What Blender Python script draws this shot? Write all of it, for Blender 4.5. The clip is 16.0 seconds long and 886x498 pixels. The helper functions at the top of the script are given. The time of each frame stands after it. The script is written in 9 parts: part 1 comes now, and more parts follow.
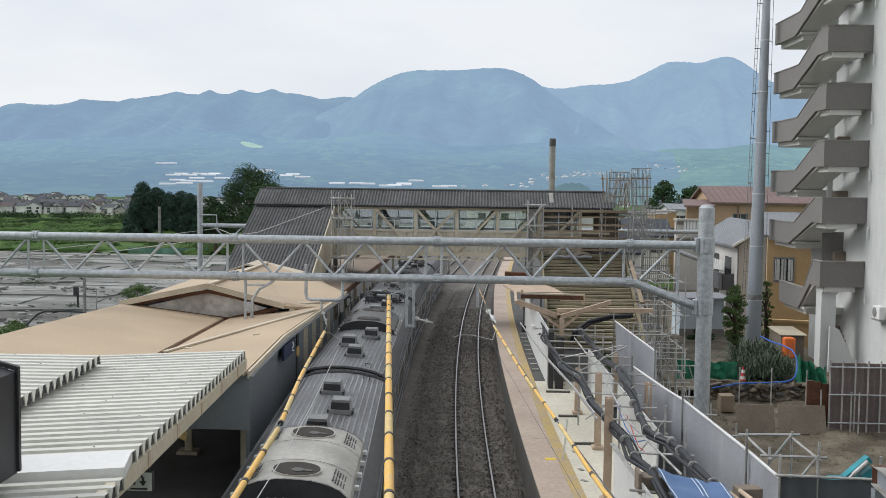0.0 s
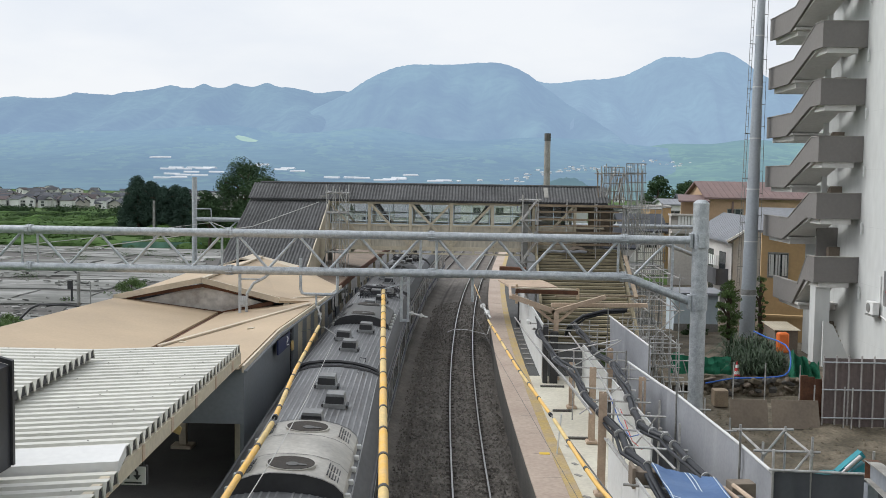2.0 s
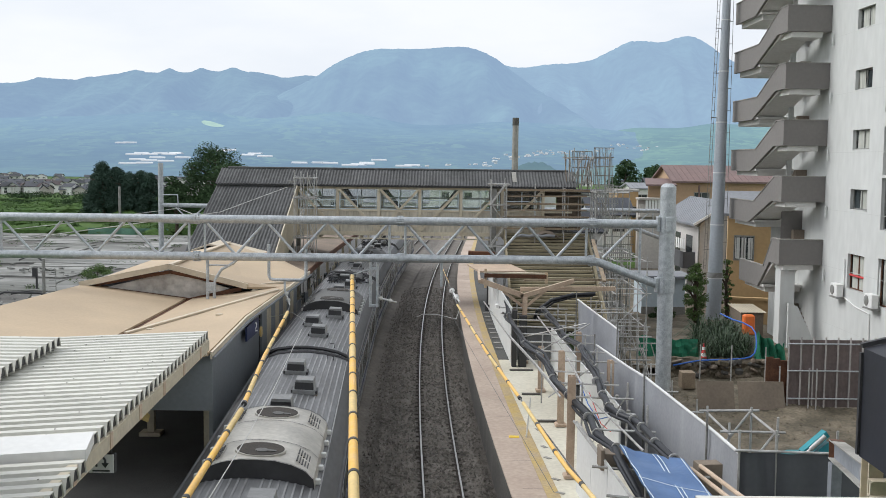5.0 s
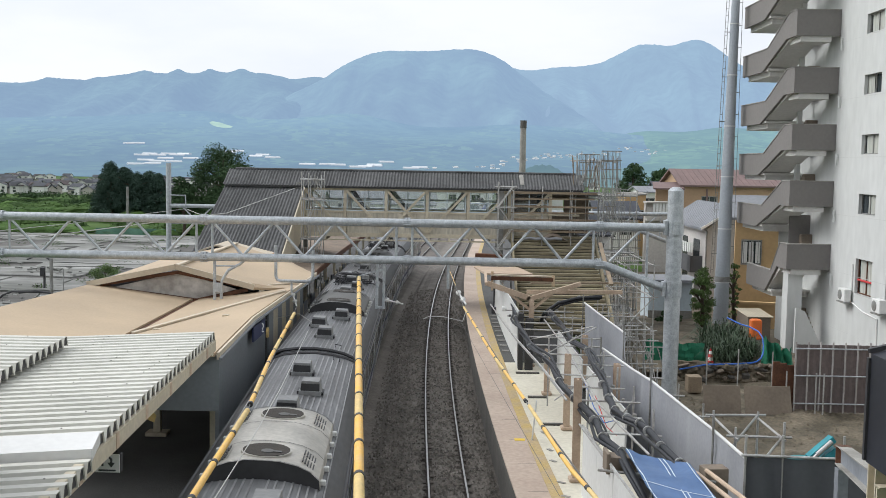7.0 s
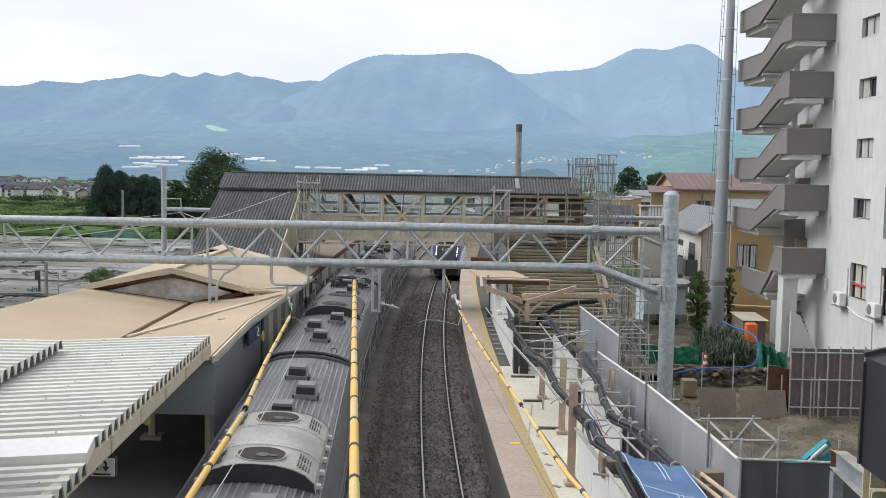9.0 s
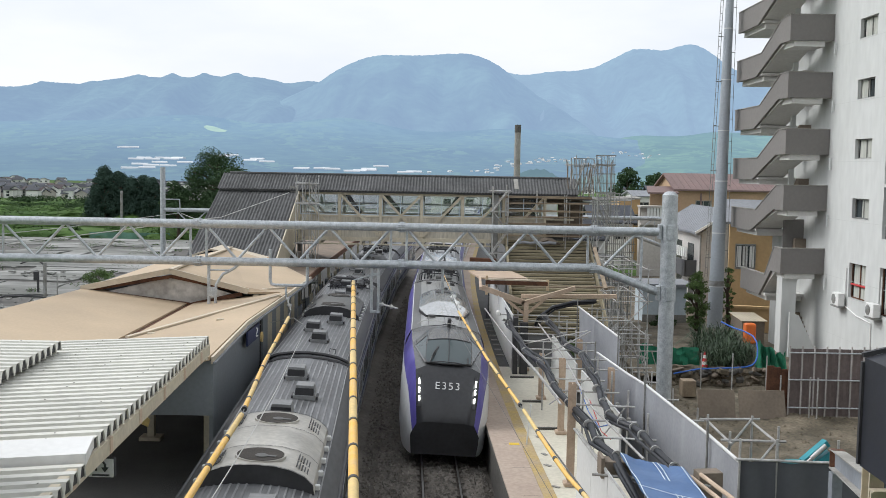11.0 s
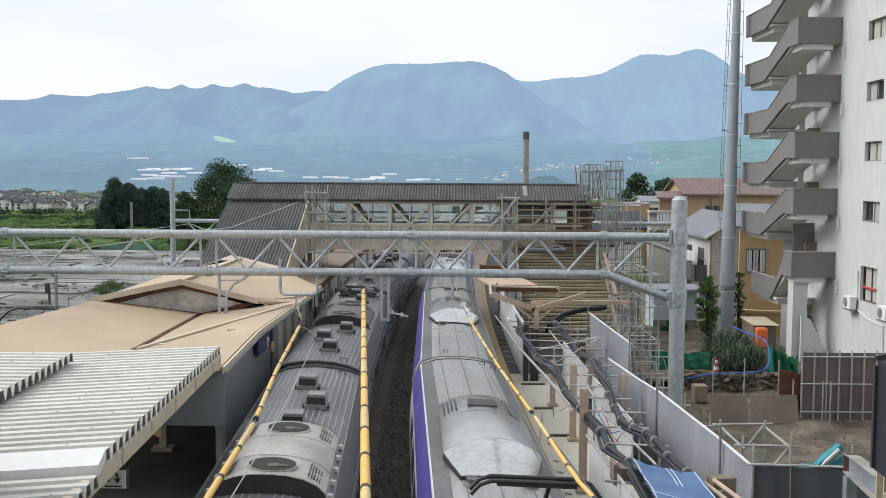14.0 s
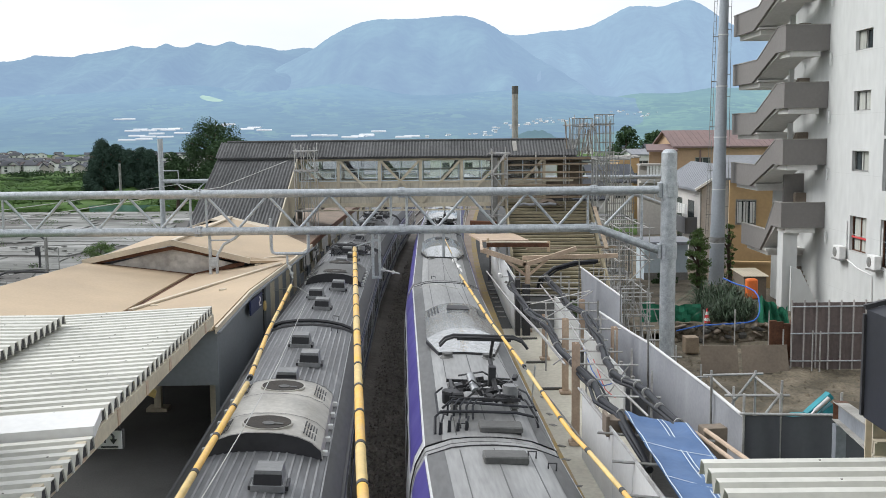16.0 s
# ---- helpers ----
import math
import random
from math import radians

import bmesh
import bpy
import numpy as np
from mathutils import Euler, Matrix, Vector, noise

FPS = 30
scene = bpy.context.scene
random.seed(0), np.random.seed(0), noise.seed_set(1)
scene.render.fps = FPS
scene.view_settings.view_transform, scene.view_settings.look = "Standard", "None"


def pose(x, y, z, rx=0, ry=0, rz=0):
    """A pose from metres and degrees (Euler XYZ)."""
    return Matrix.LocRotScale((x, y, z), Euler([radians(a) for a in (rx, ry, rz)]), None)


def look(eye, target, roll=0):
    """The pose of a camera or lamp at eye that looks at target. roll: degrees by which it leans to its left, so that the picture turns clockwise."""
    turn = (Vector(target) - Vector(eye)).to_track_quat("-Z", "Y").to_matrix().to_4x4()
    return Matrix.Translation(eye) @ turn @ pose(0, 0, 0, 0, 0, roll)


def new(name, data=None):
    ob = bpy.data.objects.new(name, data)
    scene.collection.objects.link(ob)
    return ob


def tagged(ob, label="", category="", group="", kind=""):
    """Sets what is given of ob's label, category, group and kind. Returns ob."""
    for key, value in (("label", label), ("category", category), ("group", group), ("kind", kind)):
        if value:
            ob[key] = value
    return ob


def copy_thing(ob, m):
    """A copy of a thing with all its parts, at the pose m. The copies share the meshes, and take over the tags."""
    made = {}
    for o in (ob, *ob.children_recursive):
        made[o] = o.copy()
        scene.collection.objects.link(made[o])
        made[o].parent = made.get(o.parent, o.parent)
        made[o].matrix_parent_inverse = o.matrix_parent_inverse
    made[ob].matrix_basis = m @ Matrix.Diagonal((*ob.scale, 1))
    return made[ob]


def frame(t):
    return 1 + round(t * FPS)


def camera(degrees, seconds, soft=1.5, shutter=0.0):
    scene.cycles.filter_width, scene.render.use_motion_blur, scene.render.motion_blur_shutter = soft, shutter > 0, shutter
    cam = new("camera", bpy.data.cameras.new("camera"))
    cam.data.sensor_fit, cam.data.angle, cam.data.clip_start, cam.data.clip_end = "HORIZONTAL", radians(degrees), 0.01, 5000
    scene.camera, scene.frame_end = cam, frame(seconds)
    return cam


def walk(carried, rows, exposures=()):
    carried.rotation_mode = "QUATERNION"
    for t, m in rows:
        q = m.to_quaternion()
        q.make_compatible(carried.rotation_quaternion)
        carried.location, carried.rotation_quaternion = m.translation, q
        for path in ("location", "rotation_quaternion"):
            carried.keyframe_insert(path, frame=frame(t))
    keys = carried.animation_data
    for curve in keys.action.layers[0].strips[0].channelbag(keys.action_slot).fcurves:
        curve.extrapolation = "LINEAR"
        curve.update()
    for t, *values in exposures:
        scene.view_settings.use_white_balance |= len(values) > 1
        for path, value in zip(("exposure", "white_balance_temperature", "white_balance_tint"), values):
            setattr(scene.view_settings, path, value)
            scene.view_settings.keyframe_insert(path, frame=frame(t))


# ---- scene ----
cam = camera(46.0, 16.0, soft=0.85)
EYE = (0.0, 0.0, 9.0)
# seconds, yaw, pitch, roll of the view held at a window of the near footbridge
PATH = [
    (0, 1.875, -3.638, 0.709),
    (0.5, 1.634, -3.631, 1.420),
    (1, 1.222, -3.369, 1.406),
    (1.5, 1.365, -3.583, 1.143),
    (2, 1.581, -3.933, 0.858),
    (2.5, 1.565, -4.441, 0.838),
    (3, 1.266, -4.582, 0.735),
    (3.5, 0.588, -4.396, 0.778),
    (4, -0.223, -4.482, 0.707),
    (6.5, 0.196, -4.950, 0.787),
    (7, 0.234, -4.629, 1.018),
    (7.5, 0.025, -4.588, 1.042),
    (8, -0.019, -4.520, 1.089),
    (8.5, -0.151, -4.436, 1.118),
    (9, -0.006, -4.424, 1.071),
    (11.5, -0.072, -4.365, 1.046),
    (12, -0.042, -4.315, 1.037),
    (12.5, -0.070, -4.340, 0.900),
    (13, -0.179, -4.070, 0.622),
    (13.5, -0.242, -3.951, 0.643),
    (14, 0.467, -3.977, 0.348),
    (14.5, 0.042, -3.869, -0.181),
    (15, 0.230, -4.494, -0.397),
    (15.5, 0.491, -6.250, -0.689),
    (16, -0.038, -6.369, -0.545)]


def view(yaw, pitch, lean):
    aim = pose(0, 0, 0, 90 + pitch, 0, yaw)
    return Matrix.Translation(EYE) @ aim @ pose(0, 0, 0, 0, 0, lean)


walk(cam, [(t, view(y, p, r)) for t, y, p, r in PATH],
     [(0.0, 0.08, 6150, 10), (1.5, 0.12, 6150, 10), (3.5, 0.18, 6150, 10), (7.0, 0.26, 6150, 10), (15.4, 0.26, 6150, 10), (16.0, 0.35, 6150, 10)])

# ---- world, sun ----
SUN_EL, SUN_AZ = radians(41), radians(-78)
world = bpy.data.worlds.new("overcast")
scene.world = world
world.use_nodes = True
wn, wl = world.node_tree.nodes, world.node_tree.links
wn.clear()
w_out = wn.new("ShaderNodeOutputWorld")
w_bg = wn.new("ShaderNodeBackground")
w_sky = wn.new("ShaderNodeTexSky")
w_sky.sky_type, w_sky.sun_disc = "NISHITA", False
w_sky.sun_elevation, w_sky.sun_rotation = SUN_EL, SUN_AZ
w_sky.dust_density, w_sky.air_density = 3.0, 1.0
w_gain = wn.new("ShaderNodeMix")
w_gain.data_type, w_gain.blend_type = "RGBA", "MULTIPLY"
w_gain.inputs[0].default_value = 1.0
w_gain.inputs[7].default_value = (0.12, 0.12, 0.12, 1)
w_co = wn.new("ShaderNodeTexCoord")
w_map = wn.new("ShaderNodeMapping")
w_map.inputs["Scale"].default_value = (1.0, 1.0, 3.2)
w_noise = wn.new("ShaderNodeTexNoise")
w_noise.inputs["Scale"].default_value, w_noise.inputs["Detail"].default_value = 3.0, 6.0
w_noise.inputs["Roughness"].default_value = 0.55
w_ramp = wn.new("ShaderNodeValToRGB")
w_ramp.color_ramp.elements[0].position, w_ramp.color_ramp.elements[0].color = 0.34, (0.77, 0.785, 0.805, 1)
w_ramp.color_ramp.elements[1].position, w_ramp.color_ramp.elements[1].color = 0.60, (0.875, 0.868, 0.853, 1)
w_mix = wn.new("ShaderNodeMix")
w_mix.data_type = "RGBA"
w_mix.inputs[0].default_value = 0.93
wl.new(w_sky.outputs[0], w_gain.inputs[6])
wl.new(w_co.outputs["Generated"], w_map.inputs[0])
wl.new(w_map.outputs[0], w_noise.inputs["Vector"])
wl.new(w_noise.outputs[0], w_ramp.inputs[0])
wl.new(w_gain.outputs[2], w_mix.inputs[6])
wl.new(w_ramp.outputs[0], w_mix.inputs[7])
wl.new(w_mix.outputs[2], w_bg.inputs[0])
w_bg.inputs[1].default_value = 1.0
wl.new(w_bg.outputs[0], w_out.inputs[0])

sun = new("sun", bpy.data.lights.new("sun", "SUN"))
sun.data.energy, sun.data.angle, sun.data.color = 2.1, radians(35), (1.0, 0.97, 0.92)
sun_from = Vector((math.sin(SUN_AZ) * math.cos(SUN_EL), math.cos(SUN_AZ) * math.cos(SUN_EL), math.sin(SUN_EL)))
sun.matrix_world = look(sun_from * 100, (0, 0, 0))

# ---- materials ----
def mat(name, col, rough=0.6, metal=0.0, vary=0.25, scale=1.2, grain=14.0, bump=0.15, tint=None, island=0.0, stretch=None,
        spec=0.5, each=0.0, cover=0.5):
    """A worn surface: col drifts towards tint in large stains and in fine grain, with fine relief."""
    m = bpy.data.materials.new(name)
    m.use_nodes = True
    n, l = m.node_tree.nodes, m.node_tree.links
    b = n["Principled BSDF"]
    b.inputs["Roughness"].default_value, b.inputs["Metallic"].default_value = rough, metal
    b.inputs["Specular IOR Level"].default_value = spec
    tint = tint or tuple(c * (1 - vary) for c in col)
    co = n.new("ShaderNodeTexCoord")
    vec = co.outputs["Object"]
    if stretch:
        mp = n.new("ShaderNodeMapping")
        mp.inputs["Scale"].default_value = stretch
        l.new(vec, mp.inputs[0])
        vec = mp.outputs[0]
    big, fine = n.new("ShaderNodeTexNoise"), n.new("ShaderNodeTexNoise")
    big.inputs["Scale"].default_value, big.inputs["Detail"].default_value = scale, 5.0
    fine.inputs["Scale"].default_value, fine.inputs["Detail"].default_value = grain, 6.0
    l.new(vec, big.inputs["Vector"]), l.new(vec, fine.inputs["Vector"])
    ramp = n.new("ShaderNodeValToRGB")
    ramp.color_ramp.elements[0].position = 0.35 + 0.3 * (cover - 0.5)
    ramp.color_ramp.elements[1].position = 0.68 + 0.3 * (cover - 0.5)
    l.new(big.outputs[0], ramp.inputs[0])
    mx = n.new("ShaderNodeMix")
    mx.data_type = "RGBA"
    mx.inputs[6].default_value, mx.inputs[7].default_value = (*tint, 1), (*col, 1)
    l.new(ramp.outputs[0], mx.inputs[0])
    gr = n.new("ShaderNodeMix")
    gr.data_type, gr.blend_type = "RGBA", "MULTIPLY"
    gr.inputs[0].default_value = min(1.0, vary * 1.6)
    gray = n.new("ShaderNodeMapRange")
    gray.inputs["From Min"].default_value, gray.inputs["From Max"].default_value = 0.3, 0.7
    gray.inputs["To Min"].default_value, gray.inputs["To Max"].default_value = 0.6, 1.15
    l.new(fine.outputs[0], gray.inputs[0])
    l.new(mx.outputs[2], gr.inputs[6]), l.new(gray.outputs[0], gr.inputs[7])
    last = gr.outputs[2]
    if island or each:
        hs = n.new("ShaderNodeHueSaturation")
        mr = n.new("ShaderNodeMapRange")
        amount = island or each
        mr.inputs["To Min"].default_value, mr.inputs["To Max"].default_value = 1 - amount, 1 + amount
        src = n.new("ShaderNodeNewGeometry").outputs["Random Per Island"] if island else n.new("ShaderNodeObjectInfo").outputs["Random"]
        l.new(src, mr.inputs[0]), l.new(mr.outputs[0], hs.inputs["Value"]), l.new(last, hs.inputs["Color"])
        last = hs.outputs[0]
    l.new(last, b.inputs["Base Color"])
    if bump:
        bp = n.new("ShaderNodeBump")
        bp.inputs["Strength"].default_value, bp.inputs["Distance"].default_value = bump, 0.02
        l.new(fine.outputs[0], bp.inputs["Height"]), l.new(bp.outputs[0], b.inputs["Normal"])
    rr = n.new("ShaderNodeMapRange")
    rr.inputs["To Min"].default_value, rr.inputs["To Max"].default_value = max(0.03, rough - 0.12), min(1.0, rough + 0.12)
    l.new(big.outputs[0], rr.inputs[0]), l.new(rr.outputs[0], b.inputs["Roughness"])
    return m


def glow(name, col, strength):
    m = bpy.data.materials.new(name)
    m.use_nodes = True
    b = m.node_tree.nodes["Principled BSDF"]
    b.inputs["Base Color"].default_value = (*col, 1)
    b.inputs["Emission Color"].default_value, b.inputs["Emission Strength"].default_value = (*col, 1), strength
    return m


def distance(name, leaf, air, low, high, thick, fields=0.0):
    """Wooded slopes with painted haze: emission in the air's colour, scaled by height."""
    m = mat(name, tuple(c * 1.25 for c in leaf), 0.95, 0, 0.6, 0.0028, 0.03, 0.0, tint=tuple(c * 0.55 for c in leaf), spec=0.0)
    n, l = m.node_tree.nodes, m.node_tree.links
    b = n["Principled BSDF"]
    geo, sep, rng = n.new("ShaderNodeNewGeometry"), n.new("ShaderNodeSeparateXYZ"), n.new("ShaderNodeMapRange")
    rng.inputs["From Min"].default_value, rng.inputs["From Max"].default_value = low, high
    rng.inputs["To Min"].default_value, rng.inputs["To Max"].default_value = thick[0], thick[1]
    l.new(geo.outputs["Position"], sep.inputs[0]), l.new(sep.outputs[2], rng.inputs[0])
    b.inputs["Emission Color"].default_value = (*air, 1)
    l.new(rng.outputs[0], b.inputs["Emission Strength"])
    if fields:
        # orchards and clearings, plot by plot
        old = b.inputs["Base Color"].links[0].from_socket
        cells, patch, mix = n.new("ShaderNodeTexVoronoi"), n.new("ShaderNodeTexNoise"), n.new("ShaderNodeMix")
        mp = n.new("ShaderNodeMapping")
        mp.inputs["Scale"].default_value = (1.0, 0.35, 2.0)
        cells.inputs["Scale"].default_value, patch.inputs["Scale"].default_value = 0.055, 0.006
        wander, shift = n.new("ShaderNodeTexNoise"), n.new("ShaderNodeVectorMath")
        wander.inputs["Scale"].default_value, wander.inputs["Detail"].default_value = 0.02, 4.0
        gain = n.new("ShaderNodeVectorMath")
        gain.operation, gain.inputs[1].default_value = "MULTIPLY", (70, 70, 70)
        l.new(geo.outputs["Position"], wander.inputs["Vector"]), l.new(wander.outputs["Color"], gain.inputs[0])
        l.new(geo.outputs["Position"], shift.inputs[0]), l.new(gain.outputs[0], shift.inputs[1])
        l.new(shift.outputs[0], mp.inputs[0]), l.new(mp.outputs[0], cells.inputs["Vector"]), l.new(geo.outputs["Position"], patch.inputs["Vector"])
        bright, both, gate = n.new("ShaderNodeSeparateColor"), n.new("ShaderNodeMath"), n.new("ShaderNodeMapRange")
        l.new(cells.outputs["Color"], bright.inputs[0])
        both.operation = "MULTIPLY"
        gate.inputs["From Min"].default_value, gate.inputs["From Max"].default_value = 0.30, 0.56
        l.new(bright.outputs[0], both.inputs[0]), l.new(patch.outputs[0], both.inputs[1]), l.new(both.outputs[0], gate.inputs[0])
        mix.data_type = "RGBA"
        mix.inputs[7].default_value = (0.19 * fields, 0.29 * fields, 0.13 * fields, 1)
        l.new(gate.outputs[0], mix.inputs[0]), l.new(old, mix.inputs[6]), l.new(mix.outputs[2], b.inputs["Base Color"])
    return m


M = {
    "grass": mat("grass", (0.062, 0.118, 0.032), 0.95, 0, 0.55, 0.06, 0.9, 0.6, tint=(0.092, 0.148, 0.042), spec=0.1, stretch=(0.3, 1.6, 1)),
    "tealnet": mat("tealnet", (0.13, 0.26, 0.20), 0.8, 0, 0.3, 0.5, 8, 0.1),
    "yard": mat("yard", (0.335, 0.335, 0.32), 0.9, 0, 0.8, 0.22, 1.3, 0.4, tint=(0.115, 0.12, 0.105), island=0.16, stretch=(0.4, 1.2, 1)),
    "soil": mat("soil", (0.205, 0.172, 0.125), 0.95, 0, 0.6, 0.8, 9, 0.8, tint=(0.085, 0.072, 0.048)),
    "ballast": mat("ballast", (0.205, 0.185, 0.162), 0.95, 0, 0.5, 0.8, 9, 0.9, tint=(0.135, 0.120, 0.104)),
    "stone": mat("stone", (0.225, 0.205, 0.18), 0.95, 0, 0.3, 2.0, 30, 0.3, island=0.42),
    "sleeper": mat("sleeper", (0.115, 0.10, 0.086), 0.9, 0, 0.4, 3.0, 20, 0.3, each=0.25),
    "rail": mat("rail", (0.055, 0.042, 0.034), 0.75, 0.4, 0.3, 2.0, 20, 0.2),
    "railtop": mat("railtop", (0.50, 0.495, 0.48), 0.34, 0.9, 0.1, 1.0, 6, 0.0),
    "plat": mat("plat", (0.49, 0.40, 0.33), 0.85, 0, 0.22, 0.5, 8, 0.2, tint=(0.40, 0.315, 0.255)),
    "plat2": mat("plat2", (0.68, 0.65, 0.54), 0.85, 0, 0.18, 0.5, 8, 0.2, tint=(0.57, 0.535, 0.44)),
    "tactile": mat("tactile", (0.50, 0.365, 0.13), 0.8, 0, 0.3, 1.5, 14, 0.3, tint=(0.42, 0.33, 0.21)),
    "asph": mat("asph", (0.10, 0.10, 0.097), 0.9, 0, 0.3, 0.8, 25, 0.4),
    "conc": mat("conc", (0.36, 0.35, 0.32), 0.85, 0, 0.3, 0.7, 10, 0.3, tint=(0.22, 0.21, 0.19)),
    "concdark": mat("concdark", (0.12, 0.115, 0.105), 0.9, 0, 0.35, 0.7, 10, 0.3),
    "galv": mat("galv", (0.53, 0.56, 0.58), 0.42, 0.45, 0.3, 6.0, 24, 0.2, tint=(0.38, 0.405, 0.43)),
    "galvmast": mat("galvmast", (0.37, 0.40, 0.44), 0.55, 0.3, 0.15, 0.8, 10, 0.05, tint=(0.40, 0.43, 0.46)),
    "galvold": mat("galvold", (0.36, 0.37, 0.36), 0.6, 0.4, 0.35, 2.5, 24, 0.1, tint=(0.22, 0.21, 0.19)),
    "pipe": mat("pipe", (0.54, 0.54, 0.53), 0.45, 0.4, 0.3, 3.0, 24, 0.1, tint=(0.36, 0.35, 0.33)),
    "whiteroof": mat("whiteroof", (0.67, 0.662, 0.60), 0.5, 0, 0.12, 0.6, 9, 0.05, tint=(0.56, 0.555, 0.50)),
    "tanroof": mat("tanroof", (0.50, 0.39, 0.265), 0.7, 0, 0.1, 0.35, 12, 0.05, tint=(0.42, 0.325, 0.22)),
    "tantrim": mat("tantrim", (0.62, 0.54, 0.42), 0.6, 0, 0.15, 1.0, 10, 0.05),
    "cream": mat("cream", (0.62, 0.56, 0.43), 0.6, 0, 0.2, 0.8, 10, 0.05, tint=(0.50, 0.44, 0.33)),
    "greypanel": mat("greypanel", (0.22, 0.24, 0.26), 0.6, 0, 0.15, 0.8, 10, 0.03),
    "darkwall": mat("darkwall", (0.10, 0.102, 0.108), 0.6, 0, 0.25, 0.8, 10, 0.05),
    "cladblack": mat("cladblack", (0.022, 0.024, 0.032), 0.5, 0, 0.25, 0.8, 10, 0.05),
    "girdergrey": mat("girdergrey", (0.27, 0.29, 0.32), 0.6, 0.1, 0.25, 1.4, 12, 0.05),
    "black": mat("black", (0.042, 0.042, 0.045), 0.5, 0, 0.3, 2.0, 10, 0.05),
    "rubber": mat("rubber", (0.028, 0.03, 0.036), 0.45, 0, 0.3, 3.0, 20, 0.1, spec=0.35),
    "slate": mat("slate", (0.055, 0.056, 0.056), 0.85, 0, 0.5, 0.6, 6, 0.3, tint=(0.100, 0.101, 0.102), stretch=(1, 0.5, 1), cover=0.75),
    "timber2": mat("timber2", (0.26, 0.20, 0.15), 0.8, 0, 0.3, 1.0, 10, 0.15),
    "pane": None,
    "tanpaint": mat("tanpaint", (0.58, 0.45, 0.335), 0.65, 0, 0.25, 1.6, 14, 0.1, tint=(0.44, 0.33, 0.24)),
    "planks": mat("planks", (0.33, 0.265, 0.185), 0.85, 0, 0.35, 1.4, 16, 0.2, tint=(0.22, 0.165, 0.115)),
    "timber": mat("timber", (0.62, 0.47, 0.31), 0.75, 0, 0.25, 2.0, 18, 0.2),
    "rust": mat("rust", (0.17, 0.075, 0.04), 0.85, 0.1, 0.5, 2.0, 18, 0.3),
    "stair": mat("stair", (0.34, 0.30, 0.20), 0.85, 0, 0.35, 1.6, 10, 0.2, tint=(0.22, 0.19, 0.125), stretch=(0.4, 1, 1), each=0.18),
    "hoard": mat("hoard", (0.66, 0.67, 0.66), 0.6, 0, 0.1, 0.7, 8, 0.03),
    "gablepane": mat("gablepane", (0.60, 0.58, 0.54), 0.5, 0, 0.5, 0.9, 5, 0.05, tint=(0.33, 0.31, 0.285)),
    "creamsheet": mat("creamsheet", (0.62, 0.575, 0.475), 0.65, 0, 0.4, 0.9, 6, 0.06, tint=(0.47, 0.43, 0.345), stretch=(1.5, 1, 0.35)),
    "sheet": mat("sheet", (0.325, 0.335, 0.36), 0.6, 0, 0.15, 0.6, 10, 0.06, tint=(0.27, 0.28, 0.305)),
    "sheetdark": mat("sheetdark", (0.085, 0.09, 0.10), 0.6, 0, 0.12, 0.8, 10, 0.08),
    "tarp": mat("tarp", (0.06, 0.125, 0.27), 0.5, 0, 0.15, 1.2, 10, 0.1, tint=(0.085, 0.16, 0.32)),
    "yellow": mat("yellow", (0.80, 0.47, 0.07), 0.45, 0, 0.15, 3.0, 14, 0.05, tint=(0.72, 0.45, 0.14)),
    "paleyellow": mat("paleyellow", (0.75, 0.55, 0.22), 0.5, 0, 0.2, 3.0, 14, 0.05),
    "aptwhite": mat("aptwhite", (0.585, 0.595, 0.58), 0.75, 0, 0.12, 0.15, 3.0, 0.08, tint=(0.51, 0.52, 0.505), stretch=(1, 1, 0.35)),
    "aptjoint": mat("aptjoint", (0.53, 0.54, 0.525), 0.8, 0, 0.1, 0.4, 6, 0.0),
    "aptsoffit": mat("aptsoffit", (0.66, 0.65, 0.62), 0.8, 0, 0.12, 0.4, 6, 0.08),
    "aptgrey": mat("aptgrey", (0.195, 0.183, 0.172), 0.75, 0, 0.12, 0.4, 6, 0.08),
    "glass": mat("glass", (0.03, 0.04, 0.045), 0.08, 0, 0.1, 0.5, 2, 0.0, spec=0.8),
    "curtain": mat("curtain", (0.52, 0.53, 0.48), 0.9, 0, 0.3, 2.0, 6, 0.2, stretch=(6, 6, 0.3)),
    "orange": mat("orange", (0.47, 0.32, 0.20), 0.8, 0, 0.15, 0.4, 5, 0.1),
    "ochre": mat("ochre", (0.53, 0.36, 0.18), 0.8, 0, 0.15, 0.4, 5, 0.1),
    "brownroof": mat("brownroof", (0.215, 0.145, 0.135), 0.7, 0, 0.2, 0.7, 5, 0.1),
    "greyroof": mat("greyroof", (0.25, 0.26, 0.28), 0.6, 0, 0.2, 0.7, 5, 0.2),
    "wallgrey": mat("wallgrey", (0.60, 0.575, 0.545), 0.8, 0, 0.15, 0.4, 5, 0.1),
    "wallpale": mat("wallpale", (0.50, 0.47, 0.43), 0.8, 0, 0.2, 0.4, 5, 0.1),
    "paleblue": mat("paleblue", (0.60, 0.68, 0.73), 0.6, 0, 0.15, 0.4, 5, 0.05),
    "fence": mat("fence", (0.185, 0.148, 0.140), 0.65, 0.1, 0.25, 0.8, 8, 0.05),
    "batten": mat("batten", (0.50, 0.47, 0.45), 0.7, 0.1, 0.25, 1.0, 8, 0.05),
    "board": mat("board", (0.215, 0.175, 0.135), 0.85, 0, 0.25, 1.0, 10, 0.1),
